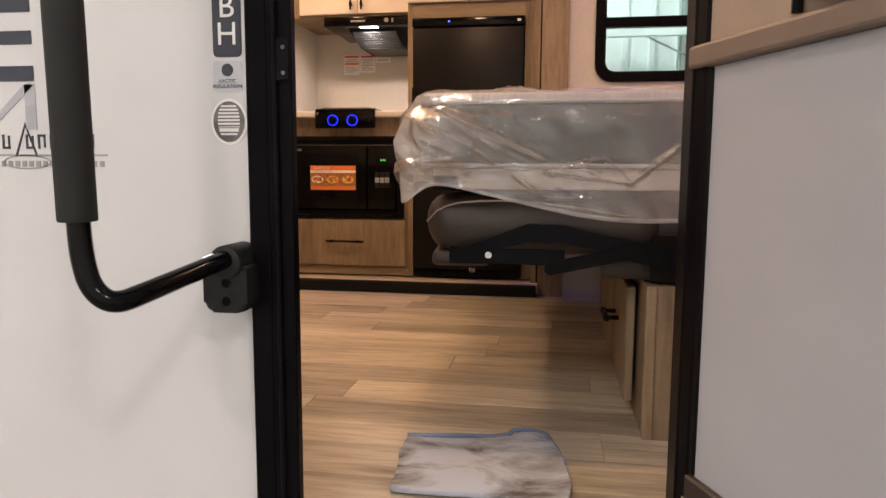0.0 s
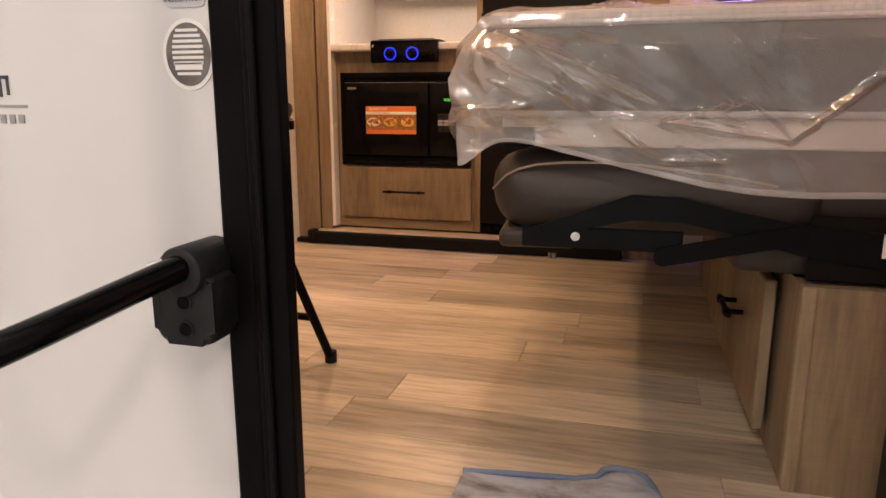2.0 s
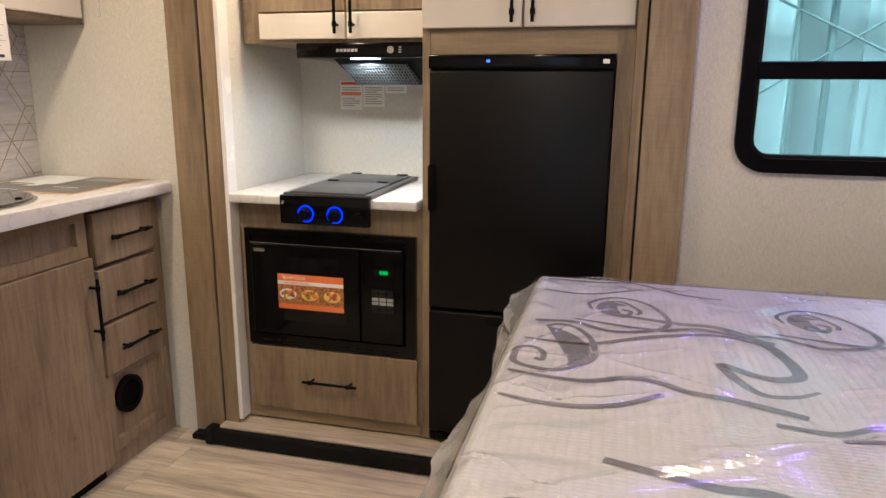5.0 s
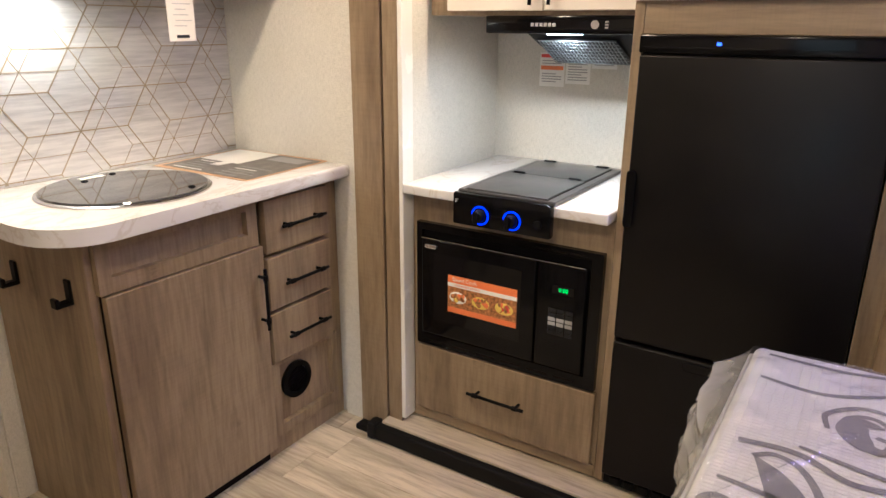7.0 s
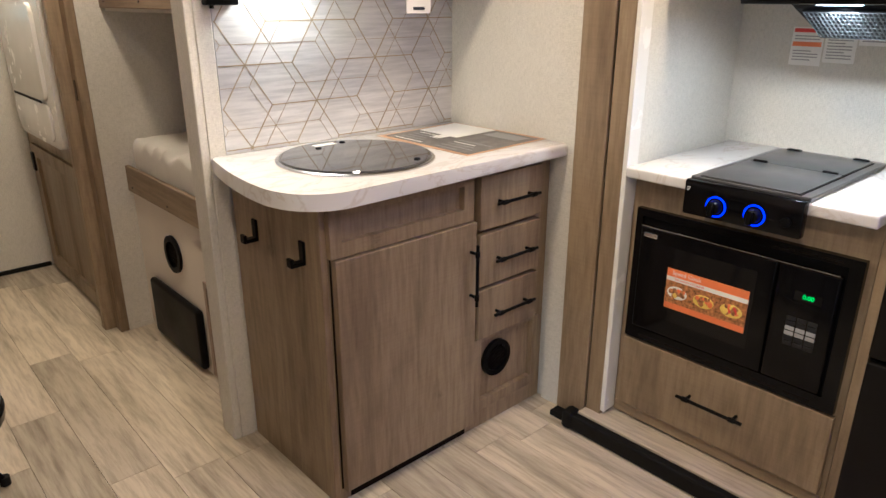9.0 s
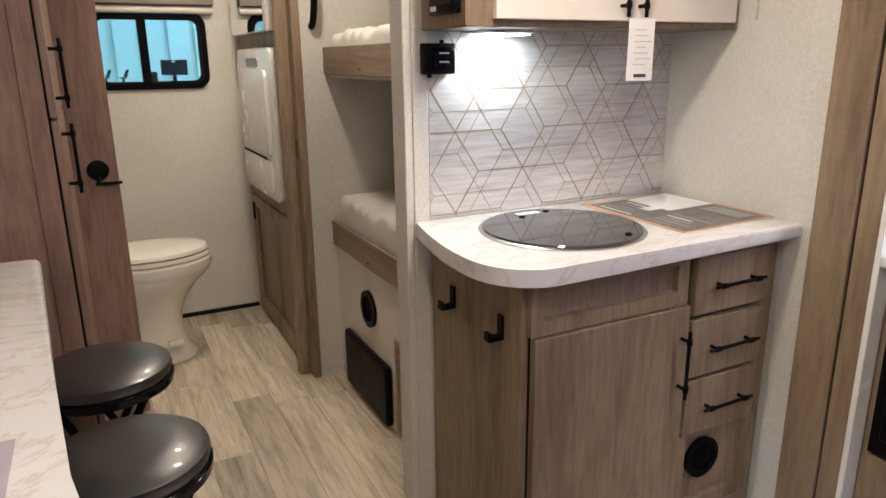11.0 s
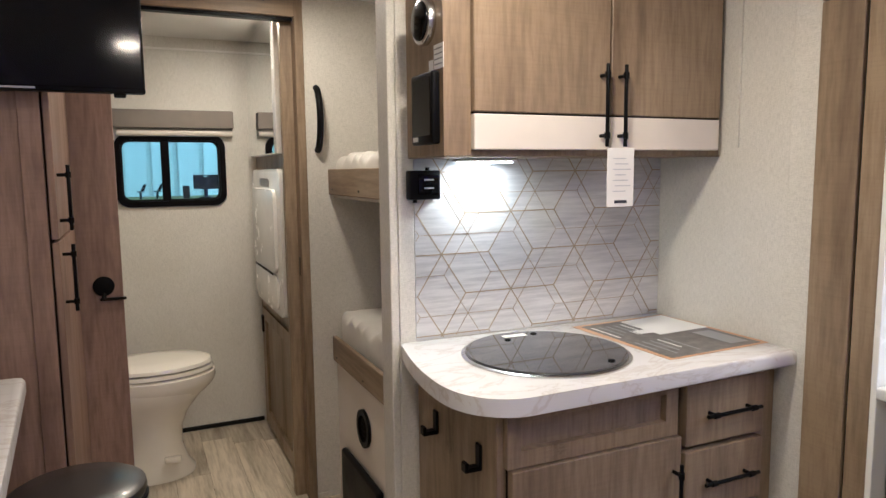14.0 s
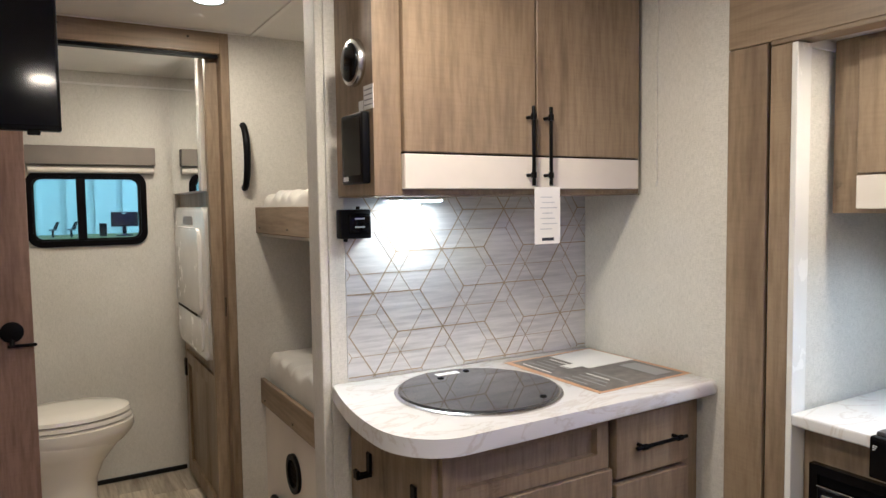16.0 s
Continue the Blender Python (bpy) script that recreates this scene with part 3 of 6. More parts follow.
# the slide-out box
wall("wall_slide_west", [(-0.86, 3.50, 0.03, -0.803, 4.069, 1.80)], M_WALL, "pale woven side wall of the kitchen slide-out")
wall("wall_slide_east", [(0.46, 3.535, 0.03, 0.51, 4.069, 1.80)], M_WALL, "pale woven side wall of the kitchen slide-out")
wall("wall_slide_back", [(-0.86, 4.07, 0.03, 0.51, 4.12, 1.80)], M_WALL, "pale woven back wall of the kitchen slide-out")
tagged(part("trim", box(-0.8035, 3.474, 0.075, -0.788, 3.53, 1.752, 0.003, 2), M_WHITE), "white return strip beside the cooker", "trim", kind="structure")
tagged(part("ceiling_slide", box(-0.86, 3.50, 1.77, 0.51, 4.12, 1.84), M_CEIL), "white slide-out ceiling", "ceiling", kind="structure")
tagged(part("trim", box(-0.803, 3.50, 1.745, -0.795, 4.07, 1.769, 0.002), M_CEIL_TRIM), "white cornice strip in the slide-out", "trim", kind="structure")
tagged(part("floor_slide", box(-0.86, 3.437, 0.015, 0.49, 4.10, 0.062, 0.002), M_PLANK), "raised greige vinyl floor of the slide-out", "floor", kind="structure")
seal = thing("slide_seal", "black rubber wiper bar along the slide-out edge", "seal", (-0.2, 3.34, 0.0))
part("bar", box(-0.875, 3.404, 0.004, 0.484, 3.436, 0.058, 0.008, 2), M_RUBBER, seal)
part("end_block", box(-0.898, 3.398, 0.004, -0.860, 3.450, 0.066, 0.010, 2), M_RUBBER, seal)
part("flap", box(-0.965, 3.425, 0.002, -0.900, 3.468, 0.022, 0.004, 2), M_RUBBER, seal)


# ---- kitchen slide-out ----
cab = thing("cooker_cabinet", "oak cabinet under the cooktop with microwave and drawer", "cabinet", (-0.46, 3.8, 0.07))
YC = 3.53
part("body", box(-0.788, YC, 0.07, -0.152, 4.06, 0.845), M_WOOD, cab)
part("toe_board", box(-0.786, YC - 0.003, 0.071, -0.155, YC + 0.001, 0.110, 0.001), M_WOOD_X, cab)
d = part("drawer_front", box(-0.763, YC - 0.021, 0.118, -0.163, YC - 0.002, 0.347, 0.003, 2), M_WOOD, cab)
pull(d, (-0.560, YC - 0.021, 0.240), (-0.366, YC - 0.021, 0.240), (0, -1, 0))

mw = thing("microwave", "black built-in microwave with a food sticker", "microwave", (-0.47, 3.6, 0.353))
YM = YC - 0.022
part("trim_frame", ring_slab([(-0.762, 0.355), (-0.168, 0.355), (-0.168, 0.757), (-0.762, 0.757)], [(-0.742, 0.392), (-0.200, 0.392), (-0.200, 0.735), (-0.742, 0.735)], -YC + 0.002, -YM, m=Euler((radians(90), 0, 0)).to_matrix().to_4x4()), M_BLACK_GLOSS, mw, smooth=False)
body = part("body", box(-0.745, YC - 0.012, 0.388, -0.197, YC - 0.001, 0.738), M_BLACK, mw)
door = part("door", box(-0.736, YM - 0.014, 0.40, -0.352, YM + 0.008, 0.712, 0.006, 3), M_BLACK_GLOSS, mw, smooth=True)
part("window", box(-0.690, YM - 0.0155, 0.452, -0.395, YM - 0.0145, 0.672, 0.0004), M_SCREEN, door)
part("badge", box(-0.722, YM - 0.0158, 0.684, -0.680, YM - 0.0142, 0.696, 0.003), M_CHROME, door, "small silver maker's badge")
panel = part("control_panel", box(-0.349, YM - 0.014, 0.40, -0.205, YM + 0.008, 0.712, 0.006, 3), M_BLACK_GLOSS, mw, smooth=True)
part("display", box(-0.302, YM - 0.0158, 0.627, -0.236, YM - 0.0142, 0.653, 0.001), M_SCREEN, panel)
text_mesh("0:00", 0.016, face_y(-0.268, YM - 0.0160, 0.640), M_GREEN, "clock_digits", panel)
for r in range(6):
    for c in range(3):
        k = M_LINE if r in (2, 3) else M_BRACKET
        part("key", box(-0.309 + c * 0.025, YM - 0.0156, 0.572 - r * 0.0134, -0.287 + c * 0.025, YM - 0.0142, 0.583 - r * 0.0134, 0.0005), k, panel)
for i in range(6):
    part("vent_slot", box(-0.715 + i * 0.085, YM - 0.002, 0.366, -0.650 + i * 0.085, YM + 0.001, 0.374, 0.0008), M_GAP_SHADE_AND_DARK, mw)
for i in range(3):
    part("vent_slot", box(-0.37 + i * 0.055, YM - 0.002, 0.742, -0.325 + i * 0.055, YM + 0.001, 0.747, 0.0008), M_GAP_SHADE_AND_DARK, mw)
# highlight along the top edge, modelled as a thin chrome strip
part("edge_glint", box(-0.735, YM - 0.0150, 0.7125, -0.21, YM - 0.0130, 0.7145, 0.0004), M_CHROME, mw, "thin bright strip in place of an edge glint")
st = thing("food_sticker", "orange advertising sticker with dishes of food on the microwave", "sticker", (-0.52, YM - 0.016, 0.5))
SYF = YM - 0.0162
part("sheet", box(-0.638, SYF, 0.494, -0.406, SYF + 0.0006, 0.613), M_ORANGE, st)
part("band", box(-0.638, SYF - 0.0006, 0.578, -0.406, SYF - 0.0001, 0.590), M_PAPER, st)
part("photo", box(-0.638, SYF - 0.0006, 0.512, -0.406, SYF - 0.0001, 0.5775), M_FOOD, st)
for i, (cx, col) in enumerate(((-0.602, M_PAPER), (-0.524, M_YELLOW), (-0.446, M_YELLOW))):
    ob = part("plate", lathe([(0.030, 0), (0.029, 0.0008)], (0, 0, 0), 24, sx=1.0, sy=0.62), col)
    ob.matrix_basis = Matrix.Translation(Vector((cx, SYF - 0.0007, 0.545)) - origin(st)) @ Euler((radians(90), 0, 0)).to_matrix().to_4x4()
    ob.parent = st
    rp = random.Random(20 + i)
    for j in range(16):
        r, a = 0.021 * math.sqrt(rp.random()), rp.uniform(0, 6.28)
        food = part("food", lathe([(0.0095, 0), (0.006, 0.001)], (0, 0, 0), 9, sx=rp.uniform(0.6, 1.2), sy=rp.uniform(0.4, 0.9)), rp.choice((M_FOOD, M_FOOD, M_ORANGE, M_YELLOW, M_RED) if i == 2 else (M_FOOD, M_FOOD, M_FOOD, M_ORANGE, M_YELLOW)))
        food.matrix_basis = Matrix.Translation(Vector((cx + r * math.cos(a), SYF - 0.0012 - 0.0001 * j, 0.546 + 0.55 * r * math.sin(a))) - origin(st)) @ Euler((radians(90), rp.uniform(0, 3), 0)).to_matrix().to_4x4()
        food.parent = st
text_mesh("Speed Cook", 0.017, face_y(-0.580, SYF - 0.0004, 0.602), M_PAPER, "lettering", st, 0.0002)
text_mesh("50% FASTER COOKING", 0.0085, face_y(-0.570, SYF - 0.0010, 0.584), M_RED, "lettering", st, 0.0002)

ctop = thing("worktop", "white marble-look laminate worktop beside the cooktop", "worktop", (-0.47, 3.8, 0.845))
part("slab", box(-0.787, 3.468, 0.846, -0.152, 4.068, 0.876, 0.006, 3), M_MARBLE, ctop, smooth=True)

hob = thing("cooktop", "black two-burner gas cooktop with folded glass lid", "cooktop", (-0.44, 3.7, 0.876))
part("front_panel", box(-0.592, 3.440, 0.793, -0.296, 3.4675, 0.884, 0.005, 2), M_BLACK_GLOSS, hob, smooth=True)
part("base", box(-0.592, 3.4678, 0.8765, -0.296, 3.98, 0.8885, 0.002), M_HOB_LID, hob)
part("gap", box(-0.571, 3.4700, 0.8880, -0.319, 3.9640, 0.8890), M_GAP_SHADE_AND_DARK, hob)
lid = part("lid", box(-0.567, 3.474, 0.8885, -0.323, 3.735, 0.8925, 0.0012, 2), M_HOB_LID, hob, "dark grey glass lid", smooth=True)
part("lid", box(-0.567, 3.739, 0.8885, -0.323, 3.96, 0.8925, 0.0012, 2), M_HOB_LID, hob, "dark grey glass lid", smooth=True)
for x in (-0.535, -0.353):
    part("hinge", cyl((x - 0.018, 3.737, 0.8945), (x + 0.018, 3.737, 0.8945), 0.0035, seg=10), M_BLACK, hob, smooth=True)
    part("hinge", box(x - 0.020, 3.955, 0.887, x + 0.020, 3.970, 0.8965, 0.002), M_BLACK, hob)
for x in (-0.501, -0.404):
    k = part("knob", cyl((x, 3.440, 0.829), (x, 3.436, 0.829), 0.027, seg=28), M_BLACK, hob, smooth=True)
    bm = ring_slab([(0.0265 * math.cos(a * math.pi / 16), 0.0265 * math.sin(a * math.pi / 16)) for a in range(32)], [(0.0228 * math.cos(a * math.pi / 16), 0.0228 * math.sin(a * math.pi / 16)) for a in range(32)], 0.0, 0.002, m=face_y(x, 3.4358, 0.829))
    part("light_ring", bm, M_BLUE, k, "glowing blue ring")
    bm = cyl((x, 3.436, 0.829), (x, 3.412, 0.829), 0.019, 0.016, seg=24, bevel=0.002)
    bm = box(x - 0.007, 3.404, 0.811, x + 0.007, 3.413, 0.847, 0.002, bm=bm)
    part("grip", bm, M_BLACK, k, smooth=True)
part("igniter", cyl((-0.330, 3.44, 0.829), (-0.330, 3.430, 0.829), 0.012, seg=18, bevel=0.002), M_BLACK, hob, smooth=True)
for i in range(3):
    part("mark", box(-0.584, 3.4392, 0.864 - i * 0.004, -0.577 + 0.002 * (2 - i) - 0.002, 3.4399, 0.8655 - i * 0.004), M_PAPER, hob)

hood = thing("range_hood", "black range hood with a lit lamp", "range hood", (-0.39, 3.8, 1.25))
part("canopy", box(-0.600, 3.616, 1.303, -0.158, 4.06, 1.350, 0.005, 2), M_BLACK_GLOSS, hood, smooth=True)
bm = bmesh.new()
q = [(-0.49, 3.66, 1.303), (-0.162, 3.66, 1.303), (-0.162, 4.06, 1.303), (-0.49, 4.06, 1.303), (-0.46, 3.80, 1.226), (-0.215, 3.80, 1.226), (-0.215, 4.06, 1.226), (-0.46, 4.06, 1.226)]
vs = [bm.verts.new(p) for p in q]
for f in ((0, 1, 2, 3), (7, 6, 5, 4), (0, 4, 5, 1), (1, 5, 6, 2), (2, 6, 7, 3), (3, 7, 4, 0)):
    bm.faces.new([vs[i] for i in f])
bmesh.ops.recalc_face_normals(bm, faces=bm.faces)
part("filter_box", bm, M_BLACK, hood)
grille = part("grille", box(-0.44, 3.805, 1.2225, -0.23, 4.05, 1.2255), M_GREYSTEEL, hood)
part("mesh_panel", outline_slab([(-0.470, 0.0), (-0.245, 0.0), (-0.225, 0.128), (-0.452, 0.128)], 0.0, 0.002, m=Matrix.Translation((0, 3.672, 1.2965)) @ Euler((radians(-30.5), 0, 0)).to_matrix().to_4x4() @ Matrix.Translation((0, 0.010, -0.004))), M_BRACKET, grille, "perforated steel filter")
for i in range(22):
    x = -0.468 + i * 0.0102
    part("grille_bar", cyl((x, 3.682, 1.2852), (x + 0.012, 3.790, 1.2216), 0.0014, seg=6), M_GREYSTEEL, grille)
for j in range(8):
    u = j / 7
    part("grille_bar", cyl((-0.468 + 0.012 * u, 3.684 + 0.104 * u, 1.2842 - 0.0615 * u), (-0.244 + 0.012 * u, 3.684 + 0.104 * u, 1.2842 - 0.0615 * u), 0.0014, seg=6), M_GREYSTEEL, grille)
part("lamp", box(-0.42, 3.630, 1.3005, -0.33, 3.668, 1.3045, 0.001), M_HOODBULB, hood, "lit white lamp")
part("button", cyl((-0.277, 3.616, 1.327), (-0.277, 3.608, 1.327), 0.011, seg=18), M_CHROME, hood, smooth=True)
for i in range(3):
    part("button", box(-0.252, 3.613, 1.318 + i * 0.007, -0.243, 3.617, 1.322 + i * 0.007), M_CHROME, hood)
for i in range(6):
    part("badge_bar", box(-0.46 + i * 0.0125, 3.6145, 1.322, -0.451 + i * 0.0125, 3.6165, 1.331), M_SILVER_DECAL, hood)

# warning labels on the slide's back wall
for x0, x1, z0, top, second in ((-0.638, -0.548, 1.128, M_RED, M_ORANGE), (-0.543, -0.457, 1.140, M_RED, M_PAPER), (-0.452, -0.368, 1.192, M_YELLOW, M_PAPER)):
    lb = thing("warning_label", "white printed warning label on the wall above the worktop", "label", ((x0 + x1) / 2, 4.07, z0), "warning labels")
    part("sheet", box(x0, 4.0688, z0, x1, 4.0698, 1.238), M_PAPER, lb)
    part("heading", box(x0 + 0.004, 4.068, 1.223, x1 - 0.004, 4.0687, 1.234), top, lb)
    if second is not M_PAPER:
        part("band", box(x0 + 0.004, 4.068, 1.183, x1 - 0.004, 4.0687, 1.196), second, lb)
    n = int((1.216 - z0 - 0.006) / 0.0085)
    for i in range(n):
        z = 1.214 - i * 0.0085
        if second is not M_PAPER and 1.178 < z < 1.202:
            continue
        part("text_line", box(x0 + 0.008, 4.0682, z - 0.003, x1 - 0.010 - 0.02 * (i % 3 == 2), 4.0687, z), M_LINE, lb)


def tall_door(parent, x0, x1, y, z0, z1, split, handle_x, handle_z):
    """A cupboard door facing -y: oak above, a cream strip below, a bar pull."""
    d = part("door", box(x0, y - 0.019, split, x1, y - 0.001, z1, 0.002), M_WOOD, parent)
    part("lower_strip", box(x0, y - 0.019, z0, x1, y - 0.001, split - 0.004, 0.002), M_CREAM, d, "cream lower strip")
    pull(d, (handle_x, y - 0.019, handle_z), (handle_x, y - 0.019, handle_z + 0.20), (0, -1, 0))


uc = thing("wall_cabinet", "oak wall cabinet above the cooktop with cream strips", "cabinet", (-0.47, 3.85, 1.351))
part("body", box(-0.79, 3.63, 1.351, -0.152, 4.068, 1.768), M_WOOD, uc)
tall_door(uc, -0.725, -0.428, 3.63, 1.362, 1.755, 1.445, -0.452, 1.375)
tall_door(uc, -0.422, -0.155, 3.63, 1.362, 1.755, 1.445, -0.398, 1.375)

fc = thing("fridge_cabinet", "oak surround of the refrigerator with doors above", "cabinet", (0.15, 3.8, 0.07))
part("side_panel", box(-0.150, YC - 0.004, 0.07, -0.126, 4.06, 1.768, 0.001), M_WOOD, fc)
part("side_panel", box(0.408, YC - 0.004, 0.07, 0.455, 4.06, 1.768, 0.001), M_WOOD, fc)
part("top_rail", box(-0.126, YC - 0.002, 1.307, 0.408, YC + 0.02, 1.378, 0.001), M_WOOD_X, fc)
part("upper_box", box(-0.125, YC, 1.378, 0.407, 4.06, 1.768), M_WOOD, fc)
tall_door(fc, -0.146, 0.144, YC - 0.006, 1.380, 1.755, 1.463, 0.118, 1.39)
tall_door(fc, 0.150, 0.450, YC - 0.006, 1.380, 1.755, 1.463, 0.176, 1.39)

fr = thing("refrigerator", "black two-door built-in refrigerator", "refrigerator", (0.14, 3.8, 0.07))
part("body", box(-0.122, YC - 0.005, 0.072, 0.404, 4.05, 1.306), M_BLACK, fr)
part("upper_door", box(-0.122, YC - 0.032, 0.540, 0.404, YC - 0.006, 1.262, 0.006, 3), M_FRIDGE, fr, smooth=True)
lower = part("lower_door", box(-0.122, YC - 0.032, 0.115, 0.404, YC - 0.006, 0.528, 0.006, 3), M_FRIDGE, fr, smooth=True)
bar = part("control_strip", box(-0.124, YC - 0.034, 1.266, 0.406, YC - 0.006, 1.306, 0.004, 2), M_BLACK_GLOSS, fr, smooth=True)
part("indicator", box(0.048, YC - 0.0352, 1.284, 0.058, YC - 0.0338, 1.291), M_BLUE_DOT, bar, "tiny blue indicator light")
part("mark", box(0.372, YC - 0.0352, 1.280, 0.390, YC - 0.0338, 1.292, 0.0005), M_PAPER, bar)
part("handle_recess", outline_slab(round_rect(-0.124, 0.845, -0.100, 0.990, 0.010, 4), 0.0, 0.010, 0.002, 1, m=face_y(0, YC - 0.031, 0)), M_BLACK_GLOSS, fr)
part("handle_recess", outline_slab(round_rect(0.062, 0.496, 0.24, 0.522, 0.010, 4), 0.0, 0.006, 0.002, 1, m=face_y(0, YC - 0.031, 0)), M_BLACK_GLOSS, lower)
for i in range(12):
    part("vent_slat", box(-0.10 + i * 0.04, YC - 0.020, 0.080, -0.072 + i * 0.04, YC - 0.004, 0.104, 0.002), M_BLACK, fr)


# ---- sink unit ----
sk = thing("sink_cabinet", "oak sink cabinet with one door and three drawers", "cabinet", (-1.3, 3.07, 0.0))
XS = -1.082
part("body", box(-1.537, 2.652, 0.0, XS, 3.50, 0.864), M_WOOD, sk)
part("end_stile", box(XS - 0.030, 2.648, 0.0, XS + 0.003, 2.6655, 0.864, 0.002), M_WOOD, sk)
frame_bm = ring_slab([(2.666, 0.722), (3.147, 0.722), (3.147, 0.862), (2.666, 0.862)], [(2.700, 0.760), (3.110, 0.760), (3.110, 0.828), (2.700, 0.828)], 0.0, 0.020, m=face_x(XS, 0, 0))
part("rail_frame", frame_bm, M_WOOD, sk)
# dark sheet behind the door: its shadow line is put into the colour
part("gap", box(XS + 0.0005, 2.672, 0.040, XS + 0.003, 3.157, 0.7215), M_GAP_SHADE_AND_DARK, sk)
sd = part("door", box(XS + 0.004, 2.674, 0.042, XS + 0.028, 3.155, 0.718, 0.0035, 3), M_WOOD, sk)
pull(sd, (XS + 0.028, 3.130, 0.470), (XS + 0.028, 3.130, 0.660), (1, 0, 0))
for z0, z1 in ((0.687, 0.846), (0.509, 0.672), (0.335, 0.497)):
    dr = part("drawer_front", box(XS + 0.002, 3.166, z0, XS + 0.030, 3.430, z1, 0.003, 2), M_WOOD, sk)
    zc = (z0 + z1) / 2 - 0.001
    pull(dr, (XS + 0.030, 3.212, zc), (XS + 0.030, 3.396, zc), (1, 0, 0), stand=0.024)
frame_bm = ring_slab([(3.160, 0.075), (3.455, 0.075), (3.455, 0.331), (3.160, 0.331)], [(3.19, 0.11), (3.43, 0.11), (3.43, 0.318), (3.19, 0.318)], 0.0, 0.020, m=face_x(XS, 0, 0))
part("rail_frame", frame_bm, M_WOOD, sk)
# dark strips that paint the shade beside the drawers and under the door
part("gap", box(XS + 0.0005, 3.148, 0.345, XS + 0.003, 3.165, 0.86), M_GAP_SHADE_AND_DARK, sk)
part("toe_gap_shade", box(XS - 0.002, 2.70, 0.0005, XS + 0.002, 3.14, 0.040), M_GAP_SHADE_AND_DARK, sk)


def round_vent(name, label, center, m, r, slats):
    """A round black outlet, its rim proud and its louvres tilted; m turns it out of the wall."""
    v = thing(name, label, "air vent", center)
    mw_ = Matrix.Translation(center) @ m
    ang = [i * 2 * math.pi / 32 for i in range(32)]
    part("rim", ring_slab([(r * math.cos(a), r * math.sin(a)) for a in ang], [(r * 0.72 * math.cos(a), r * 0.72 * math.sin(a)) for a in ang], 0.0, 0.012, m=mw_), M_BLACK, v)
    # thin dark disc: the shade of the throat as colour
    part("throat", outline_slab([(r * 0.74 * math.cos(a), r * 0.74 * math.sin(a)) for a in ang], 0.0005, 0.002, m=mw_), M_GAP_SHADE_AND_DARK, v)
    for i in range(slats):
        h = (i - (slats - 1) / 2) * (1.3 * r / slats)
        w = math.sqrt(max(0.0, (r * 0.72) ** 2 - h * h))
        tilt = mw_ @ Matrix.Translation((0, h, 0.006)) @ Euler((radians(40), 0, radians(0))).to_matrix().to_4x4()
        b = box(-w, -0.0035, -0.001, w, 0.0035, 0.001)
        bmesh.ops.transform(b, matrix=tilt, verts=b.verts)
        part("slat", b, M_BLACK_GLOSS, v)


FX = Euler((radians(90), 0, radians(90))).to_matrix().to_4x4()
FY = Euler((radians(90), 0, 0)).to_matrix().to_4x4()
round_vent("round_vent", "round black heater outlet in the oak cabinet", (XS + 0.0005, 3.272, 0.232), FX @ Euler((0, 0, radians(22))).to_matrix().to_4x4(), 0.062, 7)

for x in (-1.409, -1.164):
    hk = thing("coat_hook", "square black coat hook on the cabinet side", "hook", (x, 2.652, 0.70), "coat hooks")
    part("plate", box(x - 0.012, 2.644, 0.696, x + 0.012, 2.6515, 0.750, 0.002), M_BLACK, hk)
    part("prong", box(x - 0.012, 2.612, 0.688, x + 0.012, 2.6515, 0.699, 0.002), M_BLACK, hk)
    part("tip", box(x - 0.012, 2.608, 0.688, x + 0.012, 2.618, 0.712, 0.002), M_BLACK, hk)

WTOP = [(-1.544, 3.497), (-1.544, 2.612)]
for i in range(17):   # bowed end, running into a rounded corner
    a = i / 16
    WTOP.append((-1.538 + 0.365 * a, 2.602 - 0.054 * math.sin(a * math.pi / 2)))
for i in range(1, 17):
    a = radians(-90 + 90 * i / 16)
    WTOP.append((-1.173 + 0.179 * math.cos(a) ** 0.85, 2.688 + 0.140 * math.sin(a)))
WTOP += [(-0.996, 2.85), (-1.005, 3.480), (-1.010, 3.497)]
wt = thing("worktop", "white marble-look laminate worktop with rounded corner", "worktop", (-1.27, 3.05, 0.865))
part("slab", outline_slab(WTOP, 0.866, 0.906, 0.012, 3), M_MARBLE, wt, smooth=True)
sl = thing("sink", "round sink under a smoked glass lid", "sink", (-1.268, 2.895, 0.906))
part("rim", lathe([(0.216, 0.0), (0.216, 0.003), (0.210, 0.006), (0.200, 0.006)], (-1.268, 2.895, 0.9065), 56), M_CHROME, sl, "thin steel rim", smooth=True)
gl = part("lid", lathe([(0.206, 0.0), (0.207, 0.004), (0.204, 0.007)], (-1.268, 2.895, 0.910), 56), M_LID, sl, "smoked glass lid", smooth=True)
for x, y in ((-1.40, 2.86), (-1.43, 2.96), (-1.11, 2.98)):
    part("clip", lathe([(0.009, 0), (0.009, 0.002), (0.005, 0.004)], (x, y, 0.917), 14), M_BLACK, gl, smooth=True)
part("sticker", box(-1.445, 2.865, 0.9172, -1.420, 2.935, 0.9176), M_PAPER, gl, "small white sticker")

pp = thing("leaflet", "grey and orange printed leaflet lying on the worktop", "leaflet", (-1.29, 3.31, 0.906))
part("sheet", outline_slab([(-1.484, 3.130), (-1.080, 3.136), (-1.096, 3.492), (-1.502, 3.486)], 0.9065, 0.9073), M_PAPER_ORANGE, pp)
